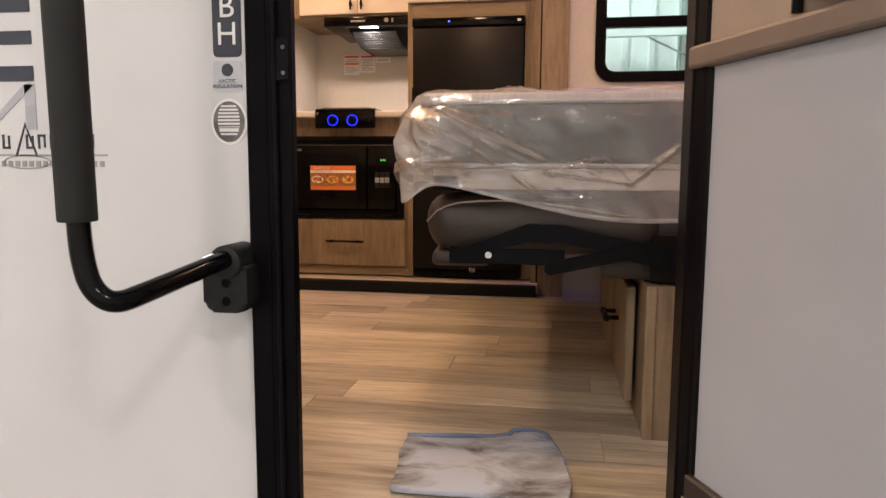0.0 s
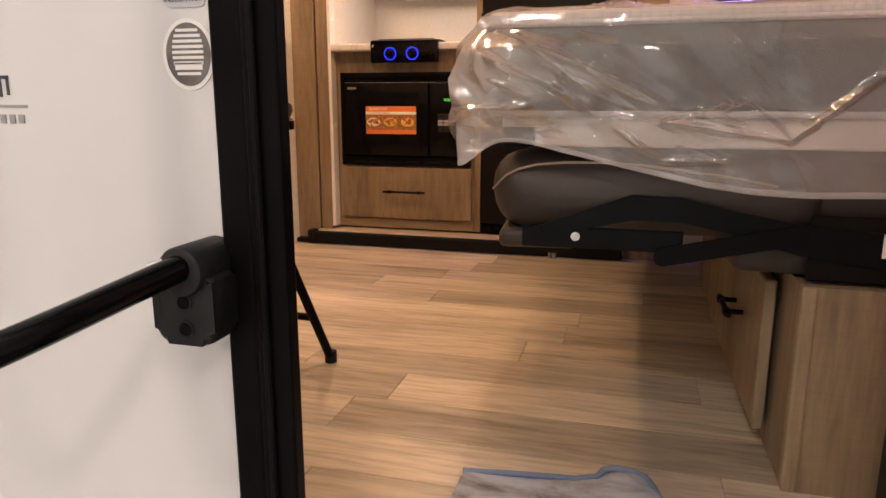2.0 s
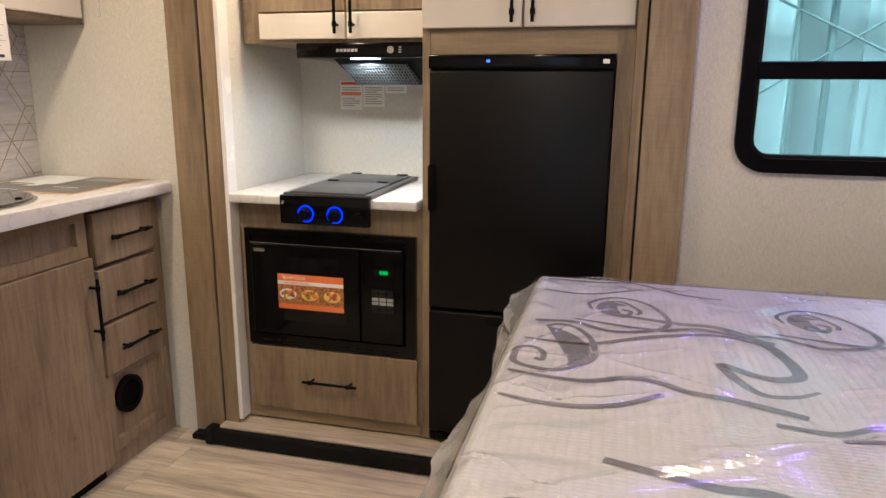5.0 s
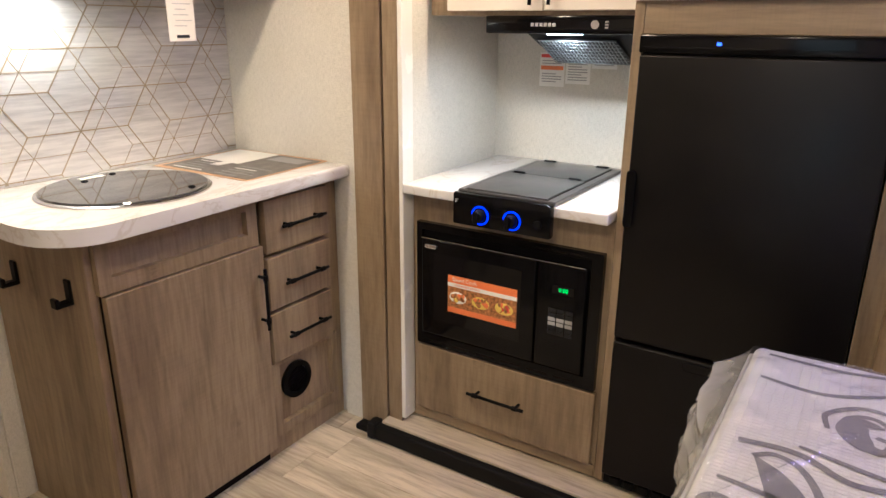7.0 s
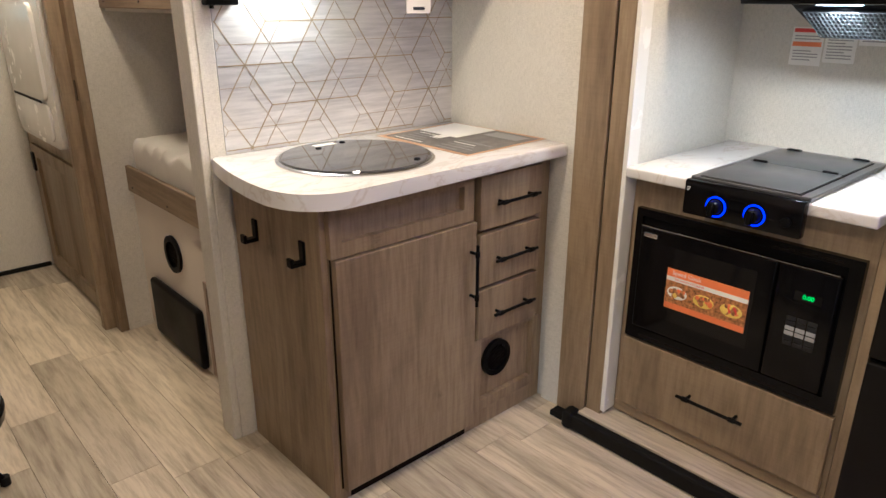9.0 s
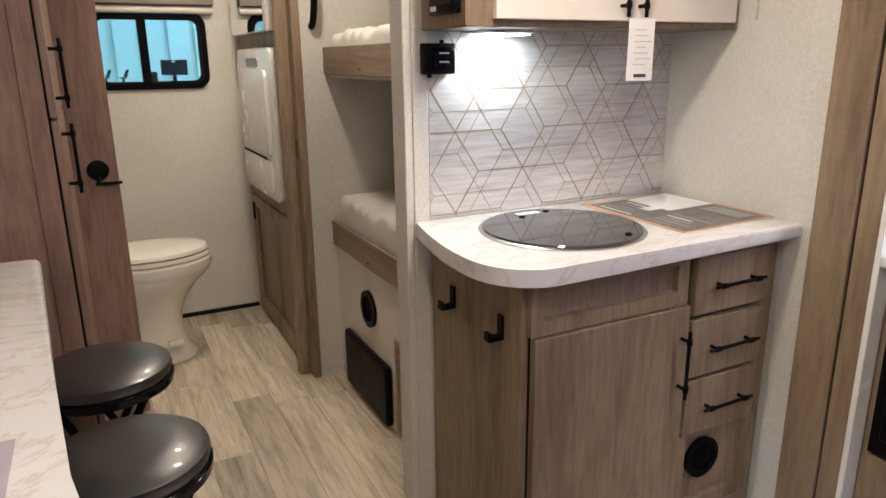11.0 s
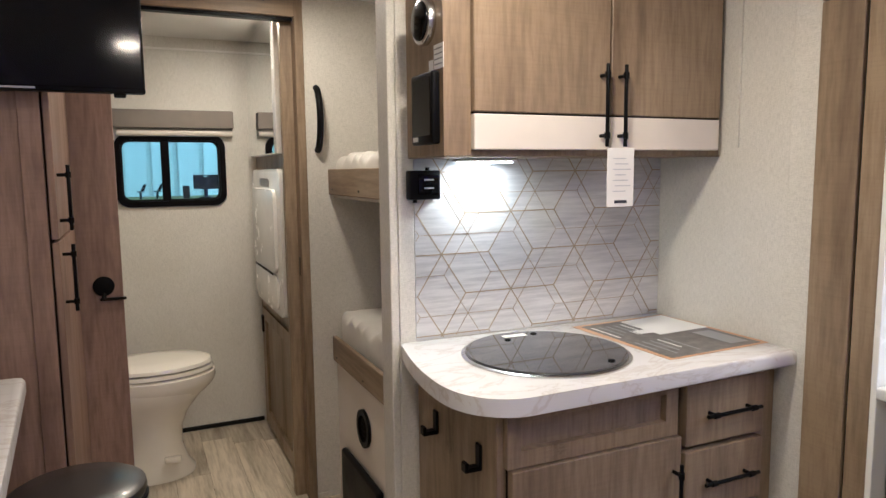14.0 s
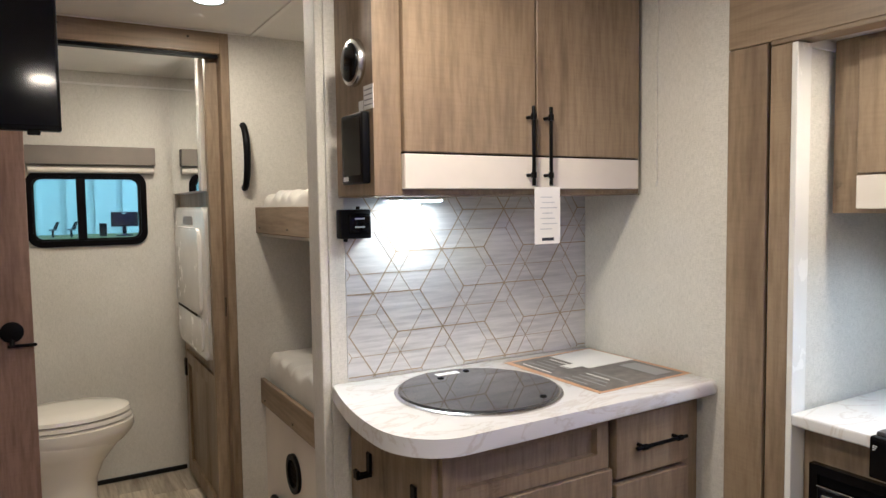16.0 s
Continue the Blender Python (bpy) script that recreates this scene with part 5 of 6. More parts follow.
def stool(x, y, turn):
    """A folding bar stool: padded round seat, two crossed tube frames, foot bars."""
    s = thing("bar_stool", "black folding bar stool with a padded round seat", "bar stool", (0, 0, 0), "bar stools")
    part("cushion", lathe([(0.140, 0.600), (0.166, 0.606), (0.171, 0.620), (0.168, 0.634), (0.150, 0.644), (0.08, 0.649), (0.01, 0.650)], (0, 0, 0), 48), M_VINYL, s, "padded black vinyl cushion", smooth=True)
    part("seat_rim", lathe([(0.160, 0.578), (0.172, 0.580), (0.174, 0.598), (0.166, 0.604)], (0, 0, 0), 40), M_BLACK_GLOSS, s, smooth=True)
    for sx in (-1, 1):
        part("leg", tube([(sx * 0.13, -0.10, 0.578), (sx * 0.155, 0.20, 0.010)], 0.011), M_BLACK_FRAME, s, smooth=True)
        part("leg", tube([(sx * 0.11, 0.10, 0.578), (sx * 0.135, -0.20, 0.010)], 0.011), M_BLACK_FRAME, s, smooth=True)
        part("rubber_foot", cyl((sx * 0.155, 0.20, 0.002), (sx * 0.155, 0.20, 0.03), 0.015, seg=14), M_RUBBER, s, smooth=True)
        part("rubber_foot", cyl((sx * 0.135, -0.20, 0.002), (sx * 0.135, -0.20, 0.03), 0.015, seg=14), M_RUBBER, s, smooth=True)
        part("pivot", cyl((sx * 0.10, 0.012, 0.33), (sx * 0.16, 0.012, 0.33), 0.010, seg=12), M_CHROME, s, smooth=True)
    part("foot_bar", tube([(-0.148, 0.135, 0.135), (0.148, 0.135, 0.135)], 0.009), M_BLACK_FRAME, s, smooth=True)
    part("foot_bar", tube([(-0.128, -0.135, 0.135), (0.128, -0.135, 0.135)], 0.009), M_BLACK_FRAME, s, smooth=True)
    s.matrix_basis = pose(x, y, 0.0, 0, 0, turn) @ Matrix.Diagonal((0.98, 0.98, 0.98, 1))
    return s


first = stool(-0.355, 1.90, -5)
copy_thing(first, pose(-1.20, 1.815, 0.0, 0, 0, 8) @ Matrix.Diagonal((0.95, 0.95, 0.97, 1)))
copy_thing(first, pose(-1.66, 1.79, 0.0, 0, 0, -6) @ Matrix.Diagonal((0.95, 0.95, 0.97, 1)))

for x, y, zl in [(x, y, ZC) for x, y in PUCKS + [(-2.95, 2.42)]] + [(-0.45, 3.565, 1.77)]:
    pk = thing("ceiling_light", "small round lit ceiling spot", "ceiling light", (x, y, zl - 0.01), "ceiling spots")
    ang = [i * 2 * math.pi / 32 for i in range(32)]
    part("rim", ring_slab([(x + 0.062 * math.cos(a), y + 0.062 * math.sin(a)) for a in ang], [(x + 0.046 * math.cos(a), y + 0.046 * math.sin(a)) for a in ang], zl - 0.010, zl - 0.0006), M_WHITE, pk)
    part("diffuser", lathe([(0.045, 0.0), (0.046, 0.005)], (x, y, zl - 0.008), 28), M_BULB, pk, "glowing diffuser")

# ---- bed, sofa and its base ----
BX0, BX1, BYF, BYB, BZT = 0.255, 2.12, 1.760, 3.14, 0.768
mt = thing("mattress", "white quilted mattress with grey swirls and grey border", "mattress", (1.2, 2.45, 0.55))
bm = box(BX0, BYF, 0.602, BX1, BYB, BZT - 0.012, 0.025, 4)
part("border", bm, M_MATTRESS_SIDE, mt, "grey fabric border", smooth=True)
bm = box(BX0 + 0.002, BYF + 0.002, BZT - 0.032, BX1 - 0.002, BYB - 0.002, BZT, 0.015, 3)
part("quilted_top", bm, M_KNIT, mt, smooth=True)
part("piping", tube([(BX0 + 0.01, BYF - 0.001, BZT - 0.022), (BX1 - 0.01, BYF - 0.001, BZT - 0.022)], 0.005, seg=8), M_KNIT, mt, smooth=True)
part("piping", tube([(BX0 + 0.01, BYF - 0.001, 0.606), (BX1 - 0.01, BYF - 0.001, 0.606)], 0.005, seg=8), M_KNIT, mt, smooth=True)
part("piping", tube([(BX0 - 0.001, BYF + 0.01, BZT - 0.022), (BX0 - 0.001, BYB - 0.01, BZT - 0.022)], 0.005, seg=8), M_KNIT, mt, smooth=True)


def ribbon(line, widths, z):
    """A flat woven band along a line, with changing width."""
    bm = bmesh.new()
    pts = [Vector(p) for p in line]
    prev = None
    for i, p in enumerate(pts):
        d = (pts[min(i + 1, len(pts) - 1)] - pts[max(i - 1, 0)]).normalized()
        n = Vector((-d.y, d.x)) * widths[i] / 2
        cur = (bm.verts.new((p.x + n.x, p.y + n.y, z)), bm.verts.new((p.x - n.x, p.y - n.y, z)))
        if prev:
            bm.faces.new((prev[0], prev[1], cur[1], cur[0]))
        prev = cur
    bmesh.ops.recalc_face_normals(bm, faces=bm.faces)
    return bm


def woven(line, w, z):
    keep = [i for i, p in enumerate(line) if BX0 + 0.02 < p[0] < BX1 - 0.05 and BYF + 0.02 < p[1] < BYB - 0.02]
    if len(keep) > 3:
        part("swirl", ribbon([line[i] for i in keep], [w[i] for i in keep], z), M_SWIRL, mt, "grey woven swirl")


def curve(points, n=14):
    """A smooth line through a few points."""
    p = [Vector(q) for q in points]
    p = [p[0] * 2 - p[1]] + p + [p[-1] * 2 - p[-2]]
    out = []
    for a, b, c, d in zip(p, p[1:], p[2:], p[3:]):
        for i in range(n):
            t = i / n
            out.append(0.5 * (2 * b + (c - a) * t + (2 * a - 5 * b + 4 * c - d) * t * t + (3 * b - a - 3 * c + d) * t ** 3))
    return out


# the woven motifs: each line is its widths at start, middle and end, then its points
CREST = [((0.008, 0.010, 0.008), [(-0.04, -0.063), (-0.026, -0.068), (-0.028, -0.034), (-0.046, -0.014), (-0.067, -0.016), (-0.078, -0.045), (-0.068, -0.088), (-0.029, -0.106), (0.003, -0.104), (0.034, -0.080), (0.055, -0.045), (0.059, -0.005), (0.048, 0.056), (0.022, 0.105), (-0.012, 0.12), (-0.038, 0.101)]),
         ((0.004, 0.040, 0.004), [(-0.032, 0.100), (-0.008, 0.070), (0.014, 0.030), (0.028, -0.015), (0.030, -0.055), (0.018, -0.085)]),
         ((0.007, 0.012, 0.014), [(-0.08, -0.123), (-0.01, -0.136), (0.05, -0.137), (0.116, -0.108), (0.165, -0.118), (0.20, -0.14), (0.27, -0.155), (0.36, -0.19)]),
         ((0.006, 0.010, 0.008), [(-0.08, -0.216), (-0.01, -0.231), (0.047, -0.229), (0.106, -0.206), (0.165, -0.155)])]
SPIRAL = [((0.008, 0.009, 0.007), [(0.0, 0.0), (0.018, -0.012), (0.002, -0.046), (-0.035, -0.016), (-0.038, 0.034), (0.0, 0.053), (0.035, 0.0), (0.03, -0.03)]),
          ((0.004, 0.034, 0.005), [(0.01, 0.03), (-0.02, 0.03), (-0.030, 0.0), (-0.012, -0.034), (0.015, -0.038)]),
          ((0.006, 0.010, 0.010), [(-0.061, -0.012), (-0.064, 0.035), (-0.013, 0.08), (0.05, 0.052), (0.088, -0.042), (0.068, -0.108), (-0.018, -0.14), (-0.09, -0.105), (-0.17, -0.112)]),
          ((0.006, 0.012, 0.010), [(-0.09, -0.085), (0.057, -0.113), (0.13, -0.09), (0.185, -0.098), (0.27, -0.14)])]
LEAF_LINE = [((0.006, 0.018, 0.012), [(0.13, -0.03), (0.087, -0.058), (0.037, -0.053), (0.0, 0.044), (0.05, 0.01), (0.09, 0.007), (0.117, 0.043), (0.088, 0.167), (0.018, 0.237), (-0.06, 0.242), (-0.19, 0.274)]),
             ((0.006, 0.012, 0.006), [(-0.33, 0.09), (-0.22, 0.085), (-0.10, 0.155), (0.02, 0.19), (0.12, 0.13)])]


def motif(lines, cx, cy, flip=1, k=1.0):
    for i, (w, pts) in enumerate(lines):
        line = curve([(cx + k * x, cy + k * flip * y) for x, y in pts])
        n = len(line) - 1
        widths = [1.25 * k * (w[0] * (1 - t) + w[2] * t + (w[1] - (w[0] + w[2]) / 2) * math.sin(math.pi * t)) for t in (j / n for j in range(n + 1))]
        woven(line, widths, BZT + 0.0008 + 0.0003 * i)


for x, y in ((0.35, 2.06), (0.35, 2.66), (1.02, 1.99), (1.02, 2.62), (1.69, 2.06), (1.69, 2.66)):
    motif(CREST, x, y)
for x, y in ((0.454, 2.904), (0.82, 2.33), (0.82, 2.91), (1.45, 2.33), (1.45, 2.91), (1.42, 1.85)):
    motif(SPIRAL, x, y, 1 if y > 2.5 else -1)
for x, y in ((0.612, 2.02), (0.612, 2.60), (1.25, 2.05), (1.25, 2.63), (1.9, 2.02)):
    motif(LEAF_LINE, x, y)
motif([((0.007, 0.009, 0.007), [(0.0, 0.0), (0.10, -0.01), (0.222, 0.061)]), ((0.007, 0.009, 0.007), [(0.0, 0.095), (0.11, 0.09), (0.20, 0.10), (0.30, 0.035), (0.386, 0.018)])], 0.285, 3.01)

# polythene cover: a clear sheet over the top and creased drapes at the open sides
rf = random.Random(11)


def lattice(x, y, seed):
    """Smooth noise between -1 and 1 on arrays."""
    g = np.random.RandomState(seed).rand(64, 64) * 2 - 1
    i, j = np.floor(x).astype(int), np.floor(y).astype(int)
    a, b = x - i, y - j
    a, b = a * a * (3 - 2 * a), b * b * (3 - 2 * b)
    return (g[i % 64, j % 64] * (1 - a) + g[(i + 1) % 64, j % 64] * a) * (1 - b) + (g[i % 64, (j + 1) % 64] * (1 - a) + g[(i + 1) % 64, (j + 1) % 64] * a) * b


def folds(n, u1, v1, big=1.0):
    """Thin straight creases standing out of the film, mostly slanting down from the front corner."""
    out = []
    for _ in range(n):
        u, v = u1 * rf.random() ** 1.5, rf.uniform(-0.02, v1)
        a, ln = rf.choice((-0.62, -0.45, -0.55, -0.9, 0.5, 0.15, -0.2)) + rf.uniform(-0.15, 0.15), rf.uniform(0.03, 0.20) * big
        out.append((u, v, u + ln * math.cos(a), v - ln * math.sin(a), rf.uniform(0.0025, 0.005), rf.uniform(0.0006, 0.0022)))
    return out


def crease_at(u, v, lines):
    h = np.zeros_like(u)
    for u0, v0, u1, v1, w, amp in lines:
        du, dv = u1 - u0, v1 - v0
        t = np.clip(((u - u0) * du + (v - v0) * dv) / (du * du + dv * dv), 0.0, 1.0)
        d = np.hypot(u - u0 - t * du, v - v0 - t * dv) / w
        h += amp * np.exp(-d ** 1.5) * np.sin(np.pi * np.minimum(1, 0.15 + t * 0.85)) ** 0.5
    return h


def crumple(u, v, k0, seed):
    """Flat facets meeting in straight sharp creases, here and there, as crushed film has."""
    r = random.Random(seed)
    h = np.zeros_like(u)
    for i in range(8):
        a, k, c = r.uniform(0, math.pi), k0 * r.uniform(0.6, 1.7), r.random()
        p = (u * math.cos(a) + v * math.sin(a)) * k + c + 0.5 * lattice(u * 4 + 9, v * 4 + 3, seed + i)
        h += (np.abs(2 * (p - np.floor(p)) - 1) - 0.5) * np.clip(1.8 * lattice(u * 6 + i, v * 6 + 2 * i, seed + 40 + i), 0, 1) / k
    return h


def sheet(nu, nv, place, v0=0.0):
    """A grid laid out by place(u, v), which works on whole arrays."""
    u, v = np.meshgrid(np.linspace(0, 1, nu + 1), np.linspace(v0, 1, nv + 1))
    co = np.stack(place(u, v), -1).reshape(-1, 3)
    n = np.arange(nu * nv)
    a = n // nu * (nu + 1) + n % nu
    quads = np.stack([a, a + 1, a + nu + 2, a + nu + 1], -1)
    me = bpy.data.meshes.new("tmp")
    me.from_pydata(co.tolist(), [], quads.tolist())
    bm = bmesh.new()
    bm.from_mesh(me)
    bpy.data.meshes.remove(me)
    return bm


TOPF = folds(110, BX1 - BX0, BYB - BYF, 1.6) + [(0.30, 0.56, 1.0, 0.82, 0.014, 0.0030), (0.10, 0.42, 0.42, 0.60, 0.010, 0.0022), (0.80, 1.05, 1.6, 1.15, 0.014, 0.0030), (0.45, 0.20, 0.95, 0.33, 0.012, 0.0022)]
FRONTF = folds(70, BX1 - BX0, 0.25, 1.6) + [
    (0.06, 0.03, 0.18, 0.085, 0.006, 0.012), (0.18, 0.085, 0.30, 0.145, 0.006, 0.012), (0.035, 0.06, 0.12, 0.11, 0.006, 0.012), (0.12, 0.11, 0.195, 0.16, 0.005, 0.010),
    (0.07, 0.03, 0.15, 0.10, 0.004, 0.010), (0.15, 0.10, 0.25, 0.150, 0.004, 0.008), (0.05, 0.10, 0.10, 0.13, 0.004, 0.010),
    (0.295, 0.165, 0.465, 0.190, 0.006, 0.014), (0.295, 0.165, 0.41, 0.140, 0.007, 0.012), (0.41, 0.140, 0.465, 0.190, 0.005, 0.012),
    (0.465, 0.190, 0.58, 0.10, 0.006, 0.016), (0.58, 0.10, 0.75, 0.085, 0.006, 0.014), (0.34, 0.155, 0.42, 0.175, 0.004, 0.011), (0.37, 0.15, 0.40, 0.185, 0.004, 0.010),
    (0.22, 0.175, 0.29, 0.225, 0.005, 0.010), (0.29, 0.225, 0.39, 0.222, 0.004, 0.010), (0.31, 0.20, 0.36, 0.222, 0.003, 0.008),
    (0.0, 0.15, 0.10, 0.14, 0.006, 0.010), (0.02, 0.03, 0.05, 0.13, 0.005, 0.010), (0.12, 0.165, 0.70, 0.172, 0.008, 0.005)]
LEFTF = folds(90, BYB - BYF, 0.20)


def span(u):
    """Finer steps near the front corner."""
    return (BX1 - BX0) * u ** 1.7


def flap(d, full):
    """How far the loose front corner sticks out: most at two fifths of its drop, a little less at the hem."""
    q = d / full
    return np.where(q < 0.42, 0.045 * (np.maximum(q, 0) / 0.42) ** 0.85, 0.045 - 0.022 * (q - 0.42) / 0.58)


def top_place(u, v):
    su, sv = span(u), v * (BYB - BYF)
    x, y = BX0 - 0.004 + su, BYF - 0.004 + v * (BYB - BYF + 0.008)
    edge = np.minimum(1.0, np.minimum(np.minimum(su, sv), (BYB - BYF) - sv) / 0.03)
    z = BZT + 0.003 - 0.012 * (1 - edge) ** 2 + edge * (0.004 + 0.003 * lattice(x * 7, y * 5, 1) + 4.5 * crease_at(su, sv, TOPF) + np.maximum(0.0, crumple(x, y, 7, 5)) * 0.07)
    return x, y, z


def front_drop(su):
    """How deep the front drape hangs: a tail at the corner, then shorter, then deeper along the bed."""
    return 0.188 + 0.085 * (1 - np.exp(-(su / 0.25) ** 2)) + 0.048 * np.exp(-(su / 0.036) ** 2) + 0.003 * np.sin(su * 17)


def front_at(su, d, full, out):
    x = BX0 - 0.004 + su
    k = np.minimum(1.0, d / 0.05)
    corner = np.exp(-(su / 0.085) ** 2)
    loose = np.exp(-su / 0.20)
    bulge = 0.012 + out + 0.010 * k * (0.8 + lattice(x * 3, d * 4, 5)) + 0.030 * corner * (d / full)
    y = BYF - 0.004 - k * (bulge + crease_at(su, d, FRONTF) + crumple(x, d, 11, 21) * (0.05 + 0.14 * loose))
    return x - corner * flap(d, full), y, BZT - 0.008 - d


def front_place(u, v):
    full = front_drop(span(u))
    return front_at(span(u), v * full, full, 0.0)


def fold_place(u, v):
    """The doubled-over lower part of the front drape, below its slanting fold."""
    su = span(u)
    full = front_drop(su)
    line = np.interp(su, (0.0, 0.05, 0.18, 0.30, 0.465, 0.58, 0.75, 2.0), (0.02, 0.03, 0.085, 0.145, 0.19, 0.10, 0.085, 0.10))
    return front_at(su, line + v * (full - 0.002 - line), full, 0.004)


def left_place(u, v):
    s = u ** 1.5 * (BYB - BYF + 0.008)
    y = BYF - 0.004 + s
    full = 0.185 + 0.051 * np.exp(-(s / 0.05) ** 2) + 0.026 * np.sin(s * 2.2) + 0.008 * np.sin(s * 14)
    d = v * full
    k = np.minimum(1.0, d / 0.05)
    corner = np.exp(-(s / 0.16) ** 2)
    bulge = 0.010 + 0.026 * k * (0.7 + lattice(y * 5, d * 7, 15)) + 0.035 * (d / full) * (0.5 + 0.5 * lattice(y * 6, d * 2 + 3, 7))
    x = BX0 - 0.004 - k * (1 - corner) * (bulge + crease_at(s, d, LEFTF)) - k * 0.12 * crumple(y, d, 12, 33) - corner * flap(d, full)
    return x, y - corner * k * (0.021 + 0.035 * (d / full)), BZT - 0.008 - d


pc = thing("plastic_cover", "clear crinkled polythene cover draped over the mattress", "plastic cover", (1.2, 2.45, BZT))
part("top_sheet", sheet(320, 240, top_place), M_FILM, pc, "clear glossy film", smooth=True)
for nm, place, nu in (("front", front_place, 480), ("side", left_place, 320)):
    drape = part(nm + "_drape", sheet(nu, 110, place), M_FILM_SIDE, pc, "milky creased film", smooth=True)
    hem = part("hem", sheet(nu, 4, place, 0.965), M_FILM_HEM, drape, "doubled milky hem", smooth=True)
    hem.location = (-0.0015, -0.0015, -0.001)
part("front_fold", sheet(480, 70, fold_place), M_FILM_SIDE, pc, "doubled-over milky film", smooth=True)

bp = thing("bed_platform", "dark fold-down bed platform under the mattress", "bed platform", (1.2, 2.4, 0.545))
part("board", box(BX0 + 0.03, BYF + 0.012, 0.553, BX1, BYB - 0.02, 0.600, 0.003), M_CREAM, bp, "cream platform edge")
part("corner_bracket", box(0.287, BYF + 0.002, 0.552, 0.342, BYF + 0.06, 0.584, 0.003), M_BLACK, bp)

sf = thing("sofa", "charcoal leatherette fold-down sofa on steel brackets", "sofa", (0.9, 2.4, 0.36))


def cushion(name, x0, y0, z0, x1, y1, z1, r, label=""):
    bm = box(x0, y0, z0, x1, y1, z1, r, 5)
    bmesh.ops.subdivide_edges(bm, edges=[e for e in bm.edges if e.calc_length() > 0.3], cuts=14, use_grid_fill=True)
    for v in bm.verts:
        c = Vector(((x0 + x1) / 2, (y0 + y1) / 2, (z0 + z1) / 2))
        d = v.co - c
        v.co.z += 0.010 * noise.noise(v.co * 5) + (0.012 * (1 - (2 * d.y / (y1 - y0)) ** 2) if d.z > 0 else 0)
        v.co.x += 0.008 * noise.noise(v.co * 7 + Vector((3, 3, 3)))
        v.co.y += 0.006 * noise.noise(v.co * 8)
    return part(name, bm, M_SOFA, sf, label, smooth=True)


# unseen rear of both cushions extended to 3.42 to block violet light from the floor
cushion("seat_cushion", 0.258, 1.775, 0.405, 0.80, 3.42, 0.541, 0.064)
cushion("back_cushion", 0.72, 1.81, 0.425, 1.55, 3.42, 0.530, 0.042)
cushion("seat_base", 0.275, 1.80, 0.372, 0.42, 3.03, 0.408, 0.015)
part("stitching", tube([(0.268, 1.787, 0.478), (0.30, 1.780, 0.510), (0.36, 1.776, 0.526), (0.48, 1.776, 0.528), (0.60, 1.777, 0.516), (0.72, 1.780, 0.496)], 0.0022, seg=6, smooth_steps=1), M_TANPANEL, sf, "pale seam stitching")
part("side_plate", box(0.324, 1.767, 0.384, 0.585, 1.775, 0.420, 0.002), M_BLUESTEEL, sf)
part("bolt", cyl((0.414, 1.768, 0.405), (0.414, 1.762, 0.405), 0.008, seg=8), M_CHROME, sf, "bright bolt head")
part("bolt", cyl((0.375, 1.782, 0.372), (0.375, 1.782, 0.362), 0.007, seg=8), M_CHROME, sf)
part("bolt", cyl((0.345, 1.768, 0.408), (0.345, 1.764, 0.408), 0.009, seg=12), M_BLACK, sf)
arm = outline_slab([(0.335, 0.415), (0.42, 0.446), (0.503, 0.478), (0.58, 0.475), (0.657, 0.457), (0.755, 0.440), (0.98, 0.425), (0.98, 0.365), (0.755, 0.392), (0.657, 0.420), (0.58, 0.436), (0.503, 0.436), (0.42, 0.416)], 0.0, 0.006, m=face_y(0, 1.768, 0))
part("arm", arm, M_BLUESTEEL, sf)
link = outline_slab(round_rect(0.540, 0.362, 0.77, 0.392, 0.014, 5), 0.0, 0.006, m=face_y(0.545, 1.760, 0.379) @ Euler((0, 0, radians(13))).to_matrix().to_4x4() @ Matrix.Translation((-0.545, -0.379, 0)))
part("arm", link, M_BLACK, sf)
part("side_plate", box(0.77, 1.766, 0.352, 1.75, 1.775, 0.455, 0.003), M_GAP_SHADE_AND_DARK, sf)
cl = cushion("valance_cloth", 0.66, 1.80, 0.352, 0.80, 2.9, 0.405, 0.02)
tag2 = thing("care_tag", "white care tag hanging from the sofa side", "tag", (0.90, 1.765, 0.39))
part("card", box(0.868, 1.7615, 0.395, 0.925, 1.763, 0.432), M_PAPER, tag2)
for i in range(3):
    part("text_line", box(0.874, 1.7608, 0.424 - i * 0.008, 0.916, 1.7614, 0.427 - i * 0.008), M_LINE, tag2)

sb = thing("storage_cabinet", "oak sofa base box with an ajar drawer", "cabinet", (1.2, 2.4, 0))
part("body", box(0.765, 1.750, 0.0, 2.15, 3.20, 0.346), M_WOOD, sb)
part("corner_post", box(0.762, 1.745, 0.0, 0.786, 1.770, 0.3475, 0.005, 3), M_WOOD, sb)
fd = part("drawer_front", box(0.736, 1.886, 0.040, 0.756, 2.62, 0.322, 0.003), M_WOOD, sb)
# dark filler that paints the shade behind the ajar drawer
part("drawer_gap_shade", box(0.7562, 1.960, 0.05, 0.7645, 2.61, 0.318), M_GAP_SHADE_AND_DARK, sb)
pull(fd, (0.736, 2.05, 0.205), (0.736, 2.20, 0.205), (-1, 0, 0), r=0.006, stand=0.032)

fe = thing("fire_extinguisher", "red fire extinguisher with black lever beside the door", "fire extinguisher", (0.935, 1.60, 0.0))
part("bottle", lathe([(0.045, 0.0), (0.05, 0.01), (0.05, 0.29), (0.035, 0.325), (0.018, 0.34)], (0.940, 1.60, 0.002), 28), M_EXT_RED, fe, smooth=True)
part("label", lathe([(0.0508, 0.10), (0.0508, 0.24)], (0.940, 1.60, 0.002), 28), M_PAPER, fe, smooth=True)
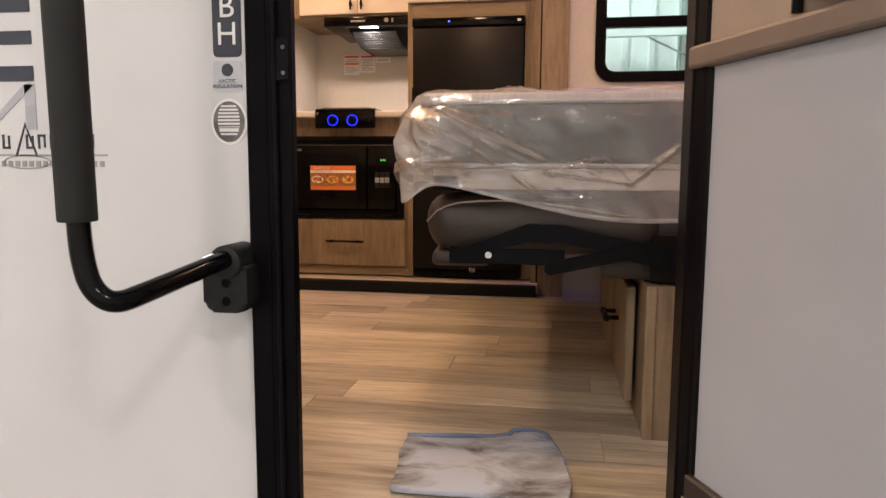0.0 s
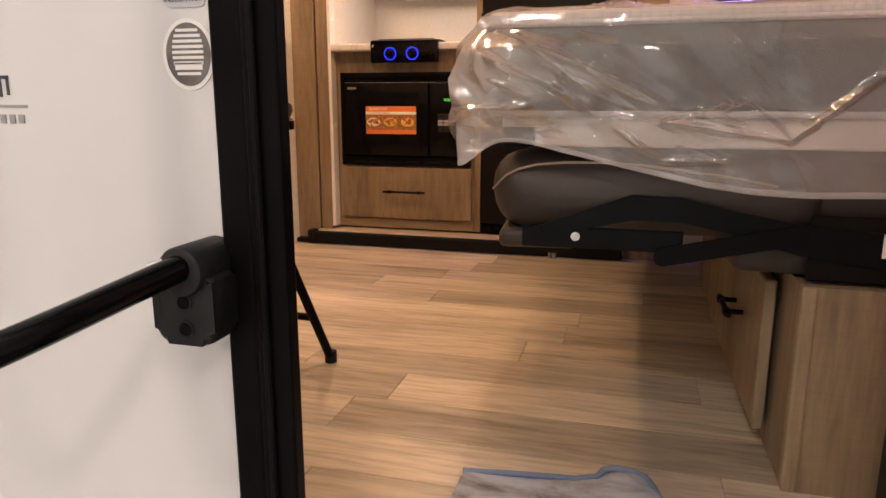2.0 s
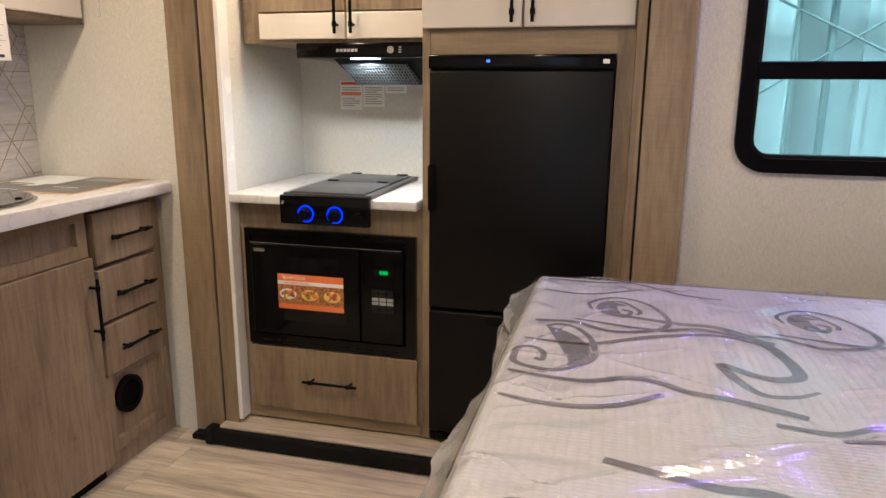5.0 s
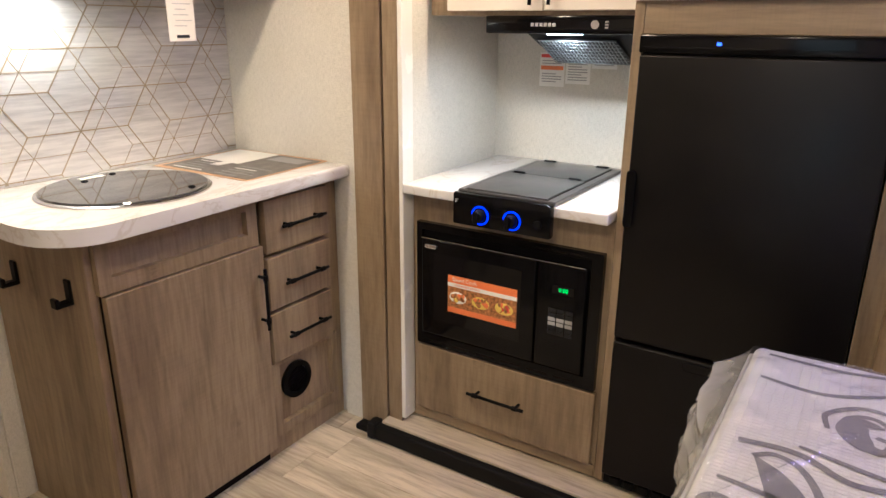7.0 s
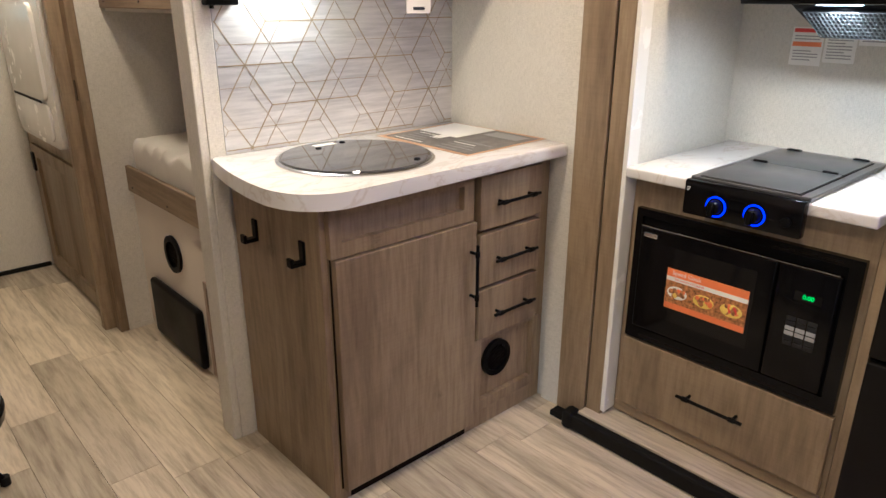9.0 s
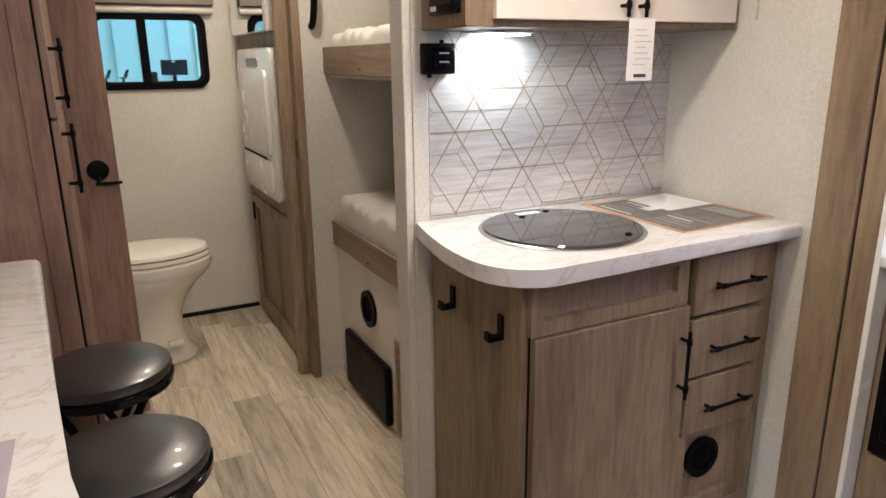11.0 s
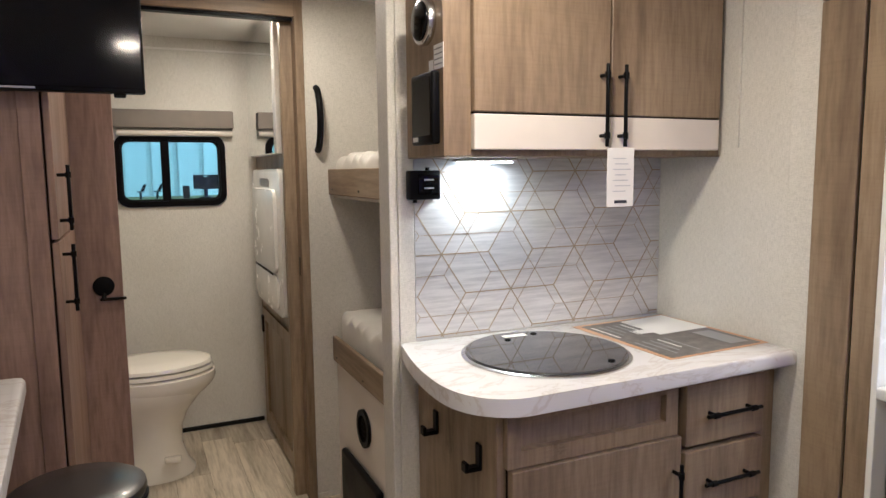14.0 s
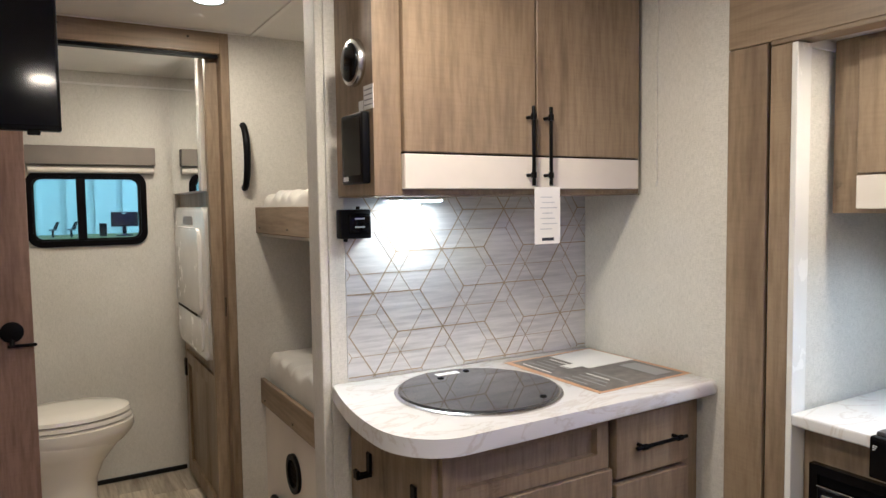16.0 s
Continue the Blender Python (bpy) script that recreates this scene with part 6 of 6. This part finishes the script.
part("valve", cyl((0.940, 1.60, 0.34), (0.940, 1.60, 0.42), 0.014, seg=14), M_BLACK, fe, smooth=True)
part("lever", tube([(0.848, 1.59, 0.325), (0.852, 1.59, 0.36), (0.866, 1.59, 0.405), (0.895, 1.59, 0.43), (0.95, 1.60, 0.435)], 0.009, smooth_steps=2), M_BLACK, fe, smooth=True)

mat_ = thing("floor_mat", "stained grey-blue towel lying on the floor inside the door", "towel", (0.38, 1.58, 0.0))
bm = outline_slab([(0.272, 1.400), (0.594, 1.402), (0.602, 1.46), (0.590, 1.57), (0.568, 1.67), (0.548, 1.716), (0.488, 1.720), (0.468, 1.676), (0.35, 1.658), (0.250, 1.648), (0.254, 1.55)], 0.003, 0.014, 0.004, 2)
bmesh.ops.subdivide_edges(bm, edges=[e for e in bm.edges if e.calc_length() > 0.03], cuts=8)
bmesh.ops.triangulate(bm, faces=bm.faces)
bmesh.ops.subdivide_edges(bm, edges=[e for e in bm.edges if e.calc_length() > 0.05], cuts=2)
for v in bm.verts:
    k = 1.0 if v.co.z > 0.008 else 0.0
    v.co.z += k * (0.006 * noise.noise(v.co * 14) + 0.010 * max(0, noise.noise(Vector((v.co.x * 4, v.co.y * 22, 1)))))
    v.co.x += 0.006 * noise.noise(v.co * 18)
    v.co.y += 0.006 * noise.noise(v.co * 16 + Vector((5, 0, 0)))
part("cloth", bm, M_TOWEL, mat_, smooth=True)
part("hem", tube([(0.252, 1.648, 0.015), (0.35, 1.658, 0.018), (0.466, 1.674, 0.016), (0.487, 1.718, 0.020), (0.546, 1.716, 0.016), (0.567, 1.67, 0.014), (0.592, 1.56, 0.013)], 0.005, seg=8, smooth_steps=1), M_HEM, mat_, "blue stitched hem", smooth=True)

# ---- beyond the bed ----
ch = thing("drawer_cabinet", "oak drawer cabinet beyond the bed", "cabinet", (1.6, 3.3, 0.35))
part("body", box(1.36, 3.16, 0.0, 1.72, YW - 0.002, ZC - 0.003), M_WOOD, ch)
for i in range(4):
    z = 1.06 + i * 0.15
    f = part("drawer_front", box(1.375, 3.140, z, 1.705, 3.159, z + 0.138, 0.003), M_WOOD, ch)
    pull(f, (1.47, 3.140, z + 0.07), (1.60, 3.140, z + 0.07), (0, -1, 0))
led = thing("led_strip", "violet led strip along the ceiling edge above the bed", "led strip", (1.4, 3.49, 1.98))
part("strip", box(0.66, 3.485, 1.975, 2.3, 3.503, 1.995, 0.003), M_VIOLET, led)


# ---- outside: entrance door, handle, markings ----
dfm = thing("door_frame", "black powder-coated entrance door frame", "door frame", (0.45, 1.26, 0), kind="structure")
part("post", box(0.080, 1.250, -0.10, 0.116, YO - 0.0005, DZ + 0.05, 0.004, 2), M_BLACK_FRAME, dfm)
part("post", box(0.117, 1.246, -0.10, 0.157, 1.268, DZ + 0.02, 0.003, 2), M_BLACK_FRAME, dfm)
part("rib", box(0.128, 1.238, -0.06, 0.136, 1.2455, DZ, 0.002), M_BLACK, dfm)
part("reveal", box(0.0825, 1.269, -0.10, 0.100, YD + 0.004, DZ + 0.02, 0.002), M_BLACK_FRAME, dfm)
part("post", box(DX1 - 0.012, 1.256, -0.10, DX1 + 0.028, YD + 0.004, DZ + 0.02, 0.003, 2), M_BLACK_FRAME, dfm)
part("lintel", box(0.117, 1.258, DZ, DX1 + 0.028, YD + 0.004, DZ + 0.03, 0.003), M_BLACK_FRAME, dfm)
part("threshold", box(0.150, 1.255, -0.02, DX1, YD + 0.03, 0.0, 0.003), M_BLACK_FRAME, dfm)
stp = part("striker", box(0.134, 1.240, 0.730, 0.157, 1.2455, 0.795, 0.002), M_BLACK, dfm)
for z in (0.742, 0.780):
    part("screw", cyl((0.147, 1.240, z), (0.147, 1.2380, z), 0.0032, seg=10), M_GREYSTEEL, stp)

LEAF = Matrix.Translation((0.750, 1.232, 0.0)) @ Euler((0, 0, radians(-90 + 22.5))).to_matrix().to_4x4()
lf = thing("door_2", "brown-framed entrance screen door, swung open", "door", (0, 0, 0), kind="structure")
part("stile", box(0.004, -0.009, -0.03, 0.030, 0.012, 1.92, 0.003), M_BLACK_FRAME, lf)
part("stile", box(0.030, -0.008, 0.170, 0.042, 0.008, 0.733, 0.002), M_BLACK, lf)
part("stile", box(0.57, -0.015, -0.03, 0.61, 0.015, 1.92, 0.003), M_BRONZE, lf)
part("rail", box(0.030, -0.014, -0.03, 0.57, 0.014, 0.170, 0.003), M_BRONZE, lf)
part("rail", box(0.030, -0.014, 1.86, 0.57, 0.014, 1.92, 0.003), M_BRONZE, lf)
part("cross_bar", box(0.0005, -0.019, 0.734, 0.57, 0.019, 0.764, 0.005, 2), M_BRONZE_BAR, lf, "brown cross bar")
part("lower_panel", box(0.040, -0.004, 0.170, 0.57, 0.004, 0.733), M_FROST, lf, "frosted grey lower panel")
part("slide_panel", box(0.031, -0.005, 0.765, 0.57, 0.005, 0.98), M_TANPANEL, lf, "tan sliding latch panel")
part("upper_panel", box(0.031, -0.004, 0.981, 0.57, 0.004, 1.859), M_FROST, lf)
part("latch", outline_slab(round_rect(0.20, 0.772, 0.40, 0.95, 0.04, 6), -0.022, -0.0055, 0.004, 2, m=Euler((radians(90), 0, 0)).to_matrix().to_4x4() @ Matrix.Diagonal((1, 1, -1, 1))), M_GREYSTEEL, lf, "dark grey latch cover")
part("latch_rim", tube([(0.195, -0.012, 0.768), (0.195, -0.012, 0.93), (0.23, -0.012, 0.97)], 0.006, seg=8), M_BLACK, lf)
part("screw", cyl((0.035, -0.014, 0.135), (0.035, -0.017, 0.135), 0.004, seg=10), M_CHROME, lf)
lf.matrix_basis = LEAF

gb = thing("grab_rail", "black fold-out grab rail with foam grip by the door", "grab rail", (-0.05, 1.2, 0.4))
part("rail", tube([(0.074, 1.210, 0.452), (0.058, 1.13, 0.440), (0.040, 1.04, 0.426), (0.022, 1.0, 0.417), (-0.004, 0.995, 0.436), (-0.015, 0.995, 0.475), (-0.018, 0.995, 0.53), (-0.030, 0.995, 1.30)], 0.0142, smooth_steps=3, seg=16), M_BLACK_GLOSS, gb, smooth=True)
part("foam_grip", cyl((-0.018, 0.995, 0.522), (-0.029, 0.995, 1.26), 0.0235, 0.0235, 24, bevel=0.003), M_FOAM, gb, "dark foam grip", smooth=True)
bk = part("bracket", outline_slab(round_rect(0.032, 0.366, 0.104, 0.440, (0.016, 0.016, 0.006, 0.006), 5), 0.0, 0.045, 0.008, 3, m=face_y(0, 1.2495, 0)), M_BRACKET, gb, smooth=True)
part("bracket", cyl((0.072, YO - 0.001, 0.446), (0.072, 1.196, 0.446), 0.026, seg=26, bevel=0.004), M_BRACKET, gb, smooth=True)
for z in (0.384, 0.413):
    part("screw_hole", ring_slab([(0.070 + 0.0095 * math.cos(a * math.pi / 10), z + 0.0095 * math.sin(a * math.pi / 10)) for a in range(20)], [(0.070 + 0.0075 * math.cos(a * math.pi / 10), z + 0.0075 * math.sin(a * math.pi / 10)) for a in range(20)], -1.2044, -1.2030, m=FY), M_BRACKET, bk)
    # raised black disc: the dark of the hole is put into its colour
    part("screw_hole", cyl((0.070, 1.2046, z), (0.070, 1.2038, z), 0.0076, seg=16), M_BLACK_FRAME, bk)
part("pin", cyl((0.040, 1.1935, 0.452), (0.058, 1.1935, 0.458), 0.003, seg=8), M_CHROME, bk)

gb.location += Vector((-0.009, 0.0, 0.008))

YS = YO - 0.0012


def decal(name, label, boxes, parent=None):
    t = thing(name, label, "decal", (boxes[0][0], YO, boxes[0][1]))
    for x0, z0, x1, z1, m in boxes:
        part("mark", box(x0, YS, z0, x1, YO - 0.0002, z1), m, t)
    return t


md = decal("model_decal", "dark navy and silver block-letter model decal", [(-0.53, 0.852, -0.303, 0.880, M_NAVY), (-0.53, 0.800, -0.303, 0.822, M_NAVY), (-0.50, 0.745, -0.470, 0.905, M_NAVY), (-0.53, 0.740, -0.303, 0.765, M_NAVY), (-0.500, 0.660, -0.478, 0.735, M_SILVER_DECAL)])
for pts in ([(-0.452, 0.660), (-0.432, 0.660), (-0.432, 0.735), (-0.452, 0.735)], [(-0.452, 0.735), (-0.428, 0.735), (-0.372, 0.690), (-0.376, 0.672)], [(-0.376, 0.672), (-0.372, 0.690), (-0.322, 0.735), (-0.302, 0.735)], [(-0.322, 0.660), (-0.302, 0.660), (-0.302, 0.735), (-0.322, 0.735)]):
    part("mark", outline_slab(pts, 0.0002, 0.0012, m=face_y(0, YO, 0)), M_SILVER_DECAL, md)
mk = thing("maker_decal", "thin grey maker's lettering decal", "decal", (-0.3, YO, 0.6))
for i in range(12):
    if i != 5:
        x = -0.460 + i * 0.0225
        part("letter", box(x, YS, 0.628, x + 0.004, YO - 0.0002, 0.652), M_NAVY, mk)
        part("letter", box(x + 0.004, YS, 0.648 if i % 2 else 0.628, x + 0.015, YO - 0.0002, 0.652 if i % 2 else 0.632), M_NAVY, mk)
        part("letter", box(x + 0.011, YS, 0.630, x + 0.0145, YO - 0.0002, 0.650), M_NAVY, mk)
part("underline", box(-0.445, YS, 0.616, -0.175, YO - 0.0002, 0.619), M_LINE, mk)
for i in range(20):
    part("small_letter", box(-0.44 + i * 0.0132, YS, 0.598, -0.432 + i * 0.0132, YO - 0.0002, 0.608), M_LINE, mk)
part("emblem", ring_slab([(-0.325 + 0.045 * math.cos(a * math.pi / 16), 0.606 + 0.012 * math.sin(a * math.pi / 16)) for a in range(32)], [(-0.325 + 0.043 * math.cos(a * math.pi / 16), 0.606 + 0.010 * math.sin(a * math.pi / 16)) for a in range(32)], -YO + 0.0003, -YS, m=FY), M_LINE, mk)
for sgn in (-1, 1):
    b = outline_slab([(-0.325, 0.672), (-0.325 + sgn * 0.022, 0.615), (-0.325 + sgn * 0.018, 0.615), (-0.325 - sgn * 0.001, 0.668)], 0.0002, 0.0012, m=face_y(0, YO, 0))
    part("emblem", b, M_NAVY, mk)

bh = thing("model_badge", "dark grey badge with raised letters", "badge", (0.043, YO, 0.8))
part("plate", outline_slab(round_rect(0.019, 0.772, 0.067, 0.95, 0.008, 4), 0.0002, 0.0014, m=face_y(0, YO, 0)), M_NAVY, bh)
for w, z in (("B", 0.848), ("H", 0.806)):
    text_mesh(w, 0.050, face_y(0.043, YS - 0.0006, z), M_PAPER, "lettering", bh, 0.0003)
ar = thing("insulation_sticker", "square pale blue and white sticker", "sticker", (0.045, YO, 0.73))
part("sheet", outline_slab(round_rect(0.021, 0.712, 0.069, 0.760, 0.006, 4), 0.0002, 0.0012, m=face_y(0, YO, 0)), M_PALE_DECAL, ar)
em = part("emblem", lathe([(0.010, 0.0), (0.009, 0.001)], (0, 0, 0), 20), M_NAVY)
em.matrix_basis = Matrix.Translation(Vector((0.045, YS, 0.746)) - origin(ar)) @ FY
em.parent = ar
for w, z in (("ARCTIC", 0.7285), ("INSULATION", 0.7205)):
    text_mesh(w, 0.0085, face_y(0.045, YS - 0.0006, z), M_NAVY, "lettering", ar, 0.0002)
ov = thing("oval_sticker", "oval dark grey sticker with white rim", "sticker", (0.046, YO, 0.66))
ell = lambda k: [(0.0455 + 0.031 * k * math.cos(a * math.pi / 20), 0.665 + 0.0365 * (1 - (1 - k) * 0.85) * math.sin(a * math.pi / 20)) for a in range(40)]
part("rim", outline_slab(ell(1.0), 0.0002, 0.0012, m=face_y(0, YO, 0)), M_PAPER, ov)
part("disc", outline_slab(ell(0.86), 0.0013, 0.0018, m=face_y(0, YO, 0)), M_PAPER_DARK, ov)
for i in range(9):
    z = 0.688 - i * 0.0055
    w = 0.022 * math.sqrt(max(0.05, 1 - ((z - 0.665) / 0.032) ** 2)) * 0.85
    part("text_line", box(0.0455 - w, YO - 0.0025, z, 0.0455 + w, YO - 0.0019, z + (0.007 if i == 7 else 0.003)), M_PAPER, ov)

for ob in (ar, ov):
    ob.location += Vector((-0.003, 0.0, 0.006))

# ---- the hall outside ----
GZ = -0.72
tagged(part("ground", box(-9, -7, GZ - 0.1, 9, 11, GZ), M_CONCRETE), "smooth grey concrete showroom floor", "floor", kind="structure")
# roof, south and east walls are unseen, added to enclose the hall
tagged(part("hall_roof", box(-9, -7, 6.0, 9, 11, 6.2), M_HALL), "white showroom roof, assumed, out of view", "roof", kind="structure")
wall("wall_hall_north", [(-9, 8.6, GZ, 9, 8.8, 6.0)], M_HALL, "white profiled steel hall wall")
wall("wall_hall_south", [(-9, -7.2, GZ, 9, -7, 6.0)], M_HALL, "white profiled steel hall wall")
wall("wall_hall_east", [(9, -7, GZ, 9.2, 11, 6.0)], M_HALL, "white profiled steel hall wall")
wall("wall_hall_west", [(-9.2, -7, GZ, -9, 11, 6.0)], M_HALL, "white profiled steel hall wall")
rb = thing("hall_wall_ribs", "pressed ribs of the steel hall walls", "wall ribs", (0, 8.6, GZ), kind="structure")
bm = None
for i in range(60):
    bm = box(-8.9 + i * 0.30, 8.57, GZ, -8.84 + i * 0.30, 8.602, 6.0, bm=bm)
part("rib", bm, M_HALL, rb)
bm = None
for i in range(50):
    bm = box(-8.998, -6.5 + i * 0.30, GZ, -8.96, -6.46 + i * 0.30, 6.0, bm=bm)
part("rib", bm, M_HALL, rb)
for x, w in ((1.92, 0.014), (2.21, 0.022), (3.0, 0.022), (3.9, 0.022), (0.4, 0.022)):
    pt = thing("hall_post", "grey-green steel wall post", "post", (x, 8.5, GZ), "hall posts", "structure")
    part("post", box(x - w, 8.44, GZ, x + w, 8.56, 6.0, 0.005), M_HALL_RIB, pt)
br = thing("hall_brace", "diagonal steel wall braces and a pale wall beam", "brace", (3, 8.5, 0.5), kind="structure")
part("brace", cyl((0.6, 8.43, 2.58), (3.4, 8.43, 1.17), 0.012, seg=8), M_HALL_RIB, br)
part("brace", cyl((0.6, 8.46, 0.52), (3.4, 8.46, 2.33), 0.012, seg=8), M_HALL_RIB, br)
part("beam", box(-8.9, 8.36, 2.09, 8.9, 8.42, 2.24, 0.01), M_HALL, br)
# housings for the assumed hall lamps, out of view
for x, y in [(-6, -4), (-1, -4.5), (4, -4), (-6, 7), (0, 7.6), (6, 7)]:
    hb = thing("high_bay_lamp", "round high bay hall lamp, assumed, out of view", "lamp", (x, y, 5.62), "hall lamps")
    part("housing", lathe([(0.62, 0.0), (0.60, 0.12), (0.2, 0.26)], (x, y, 5.64), 28), M_GREYSTEEL, hb, smooth=True)
    part("diffuser", lathe([(0.58, 0.0), (0.58, 0.015)], (x, y, 5.624), 28), M_HIGHBAY, hb)
# raised office deck seen through the washroom window
dk = thing("office_deck", "olive-carpeted raised deck along the hall wall", "deck", (-8.3, 2.4, GZ), kind="structure")
part("floor", box(-8.96, 0.5, 1.06, -7.7, 4.6, 1.10), M_OLIVE, dk)
for y in (0.7, 2.2, 3.9):
    part("post", box(-7.80, y, GZ, -7.72, y + 0.08, 1.06, 0.004), M_HALL_RIB, dk)
mo = thing("monitor", "large black monitor on a low stand", "monitor", (-8.0, 2.72, 1.10), "monitors")
part("panel", box(-8.02, 2.59, 1.20, -7.99, 2.86, 1.36, 0.006), M_BLACK, mo)
part("badge", box(-7.989, 2.70, 1.335, -7.988, 2.74, 1.350), M_PAPER, mo)
part("foot", box(-8.05, 2.64, 1.1005, -7.95, 2.80, 1.115, 0.003), M_BLACK, mo)
part("neck", box(-8.015, 2.70, 1.115, -7.995, 2.74, 1.21), M_BLACK, mo)
bx = thing("speaker_box", "small black box on the raised deck", "box", (-8.0, 2.51, 1.10))
part("case", box(-8.05, 2.475, 1.1005, -7.97, 2.545, 1.24, 0.006), M_BLACK, bx)
for y in (2.03, 2.20):
    cr = thing("office_chair", "small dark tilted-back office chair", "chair", (-8.0, y, 1.10), "office chairs")
    part("seat", box(-8.06, y - 0.03, 1.175, -7.96, y + 0.05, 1.19, 0.006), M_GREYSTEEL, cr)
    part("backrest", outline_slab([(y + 0.01, 1.19), (y + 0.045, 1.265), (y + 0.075, 1.265), (y + 0.045, 1.185)], -8.05, -7.97, m=Matrix(((0, 0, 1, 0), (1, 0, 0, 0), (0, 1, 0, 0), (0, 0, 0, 1)))), M_BLACK, cr)
    part("leg", cyl((-8.01, y + 0.01, 1.101), (-8.01, y + 0.01, 1.176), 0.012, seg=8), M_BLACK, cr)

# ---- floor planks, each its own piece ----
PW, PL = 0.148, 0.92
meshes = {}


def plank(x0, x1, y0, y1):
    key = (round(x1 - x0, 3), round(y1 - y0, 3))
    if key not in meshes:
        bm = box(-(x1 - x0) / 2 + 0.0005, -(y1 - y0) / 2 + 0.0005, -0.0035, (x1 - x0) / 2 - 0.0005, (y1 - y0) / 2 - 0.0005, 0.0, 0.0007)
        me = bpy.data.meshes.new("plank")
        bm.to_mesh(me)
        bm.free()
        me.materials.append(M_PLANK)
        meshes[key] = me
    ob = new("plank", meshes[key])
    ob.location = ((x0 + x1) / 2, (y0 + y1) / 2, 0.0)
    ob.parent = floor


rng = random.Random(4)
y = YD + 0.002
k = 0
while y < YW - 0.01:
    y1 = min(y + PW, YW - 0.001)
    x = XB + 0.001 - rng.random() * 0.8
    while x < XF:
        xa, xb = max(x, XB + 0.001), min(x + PL, XF - 0.001)
        if xb - xa > 0.03:
            plank(xa, xb, y, y1)
        x += PL
    y = y1
    k += 1
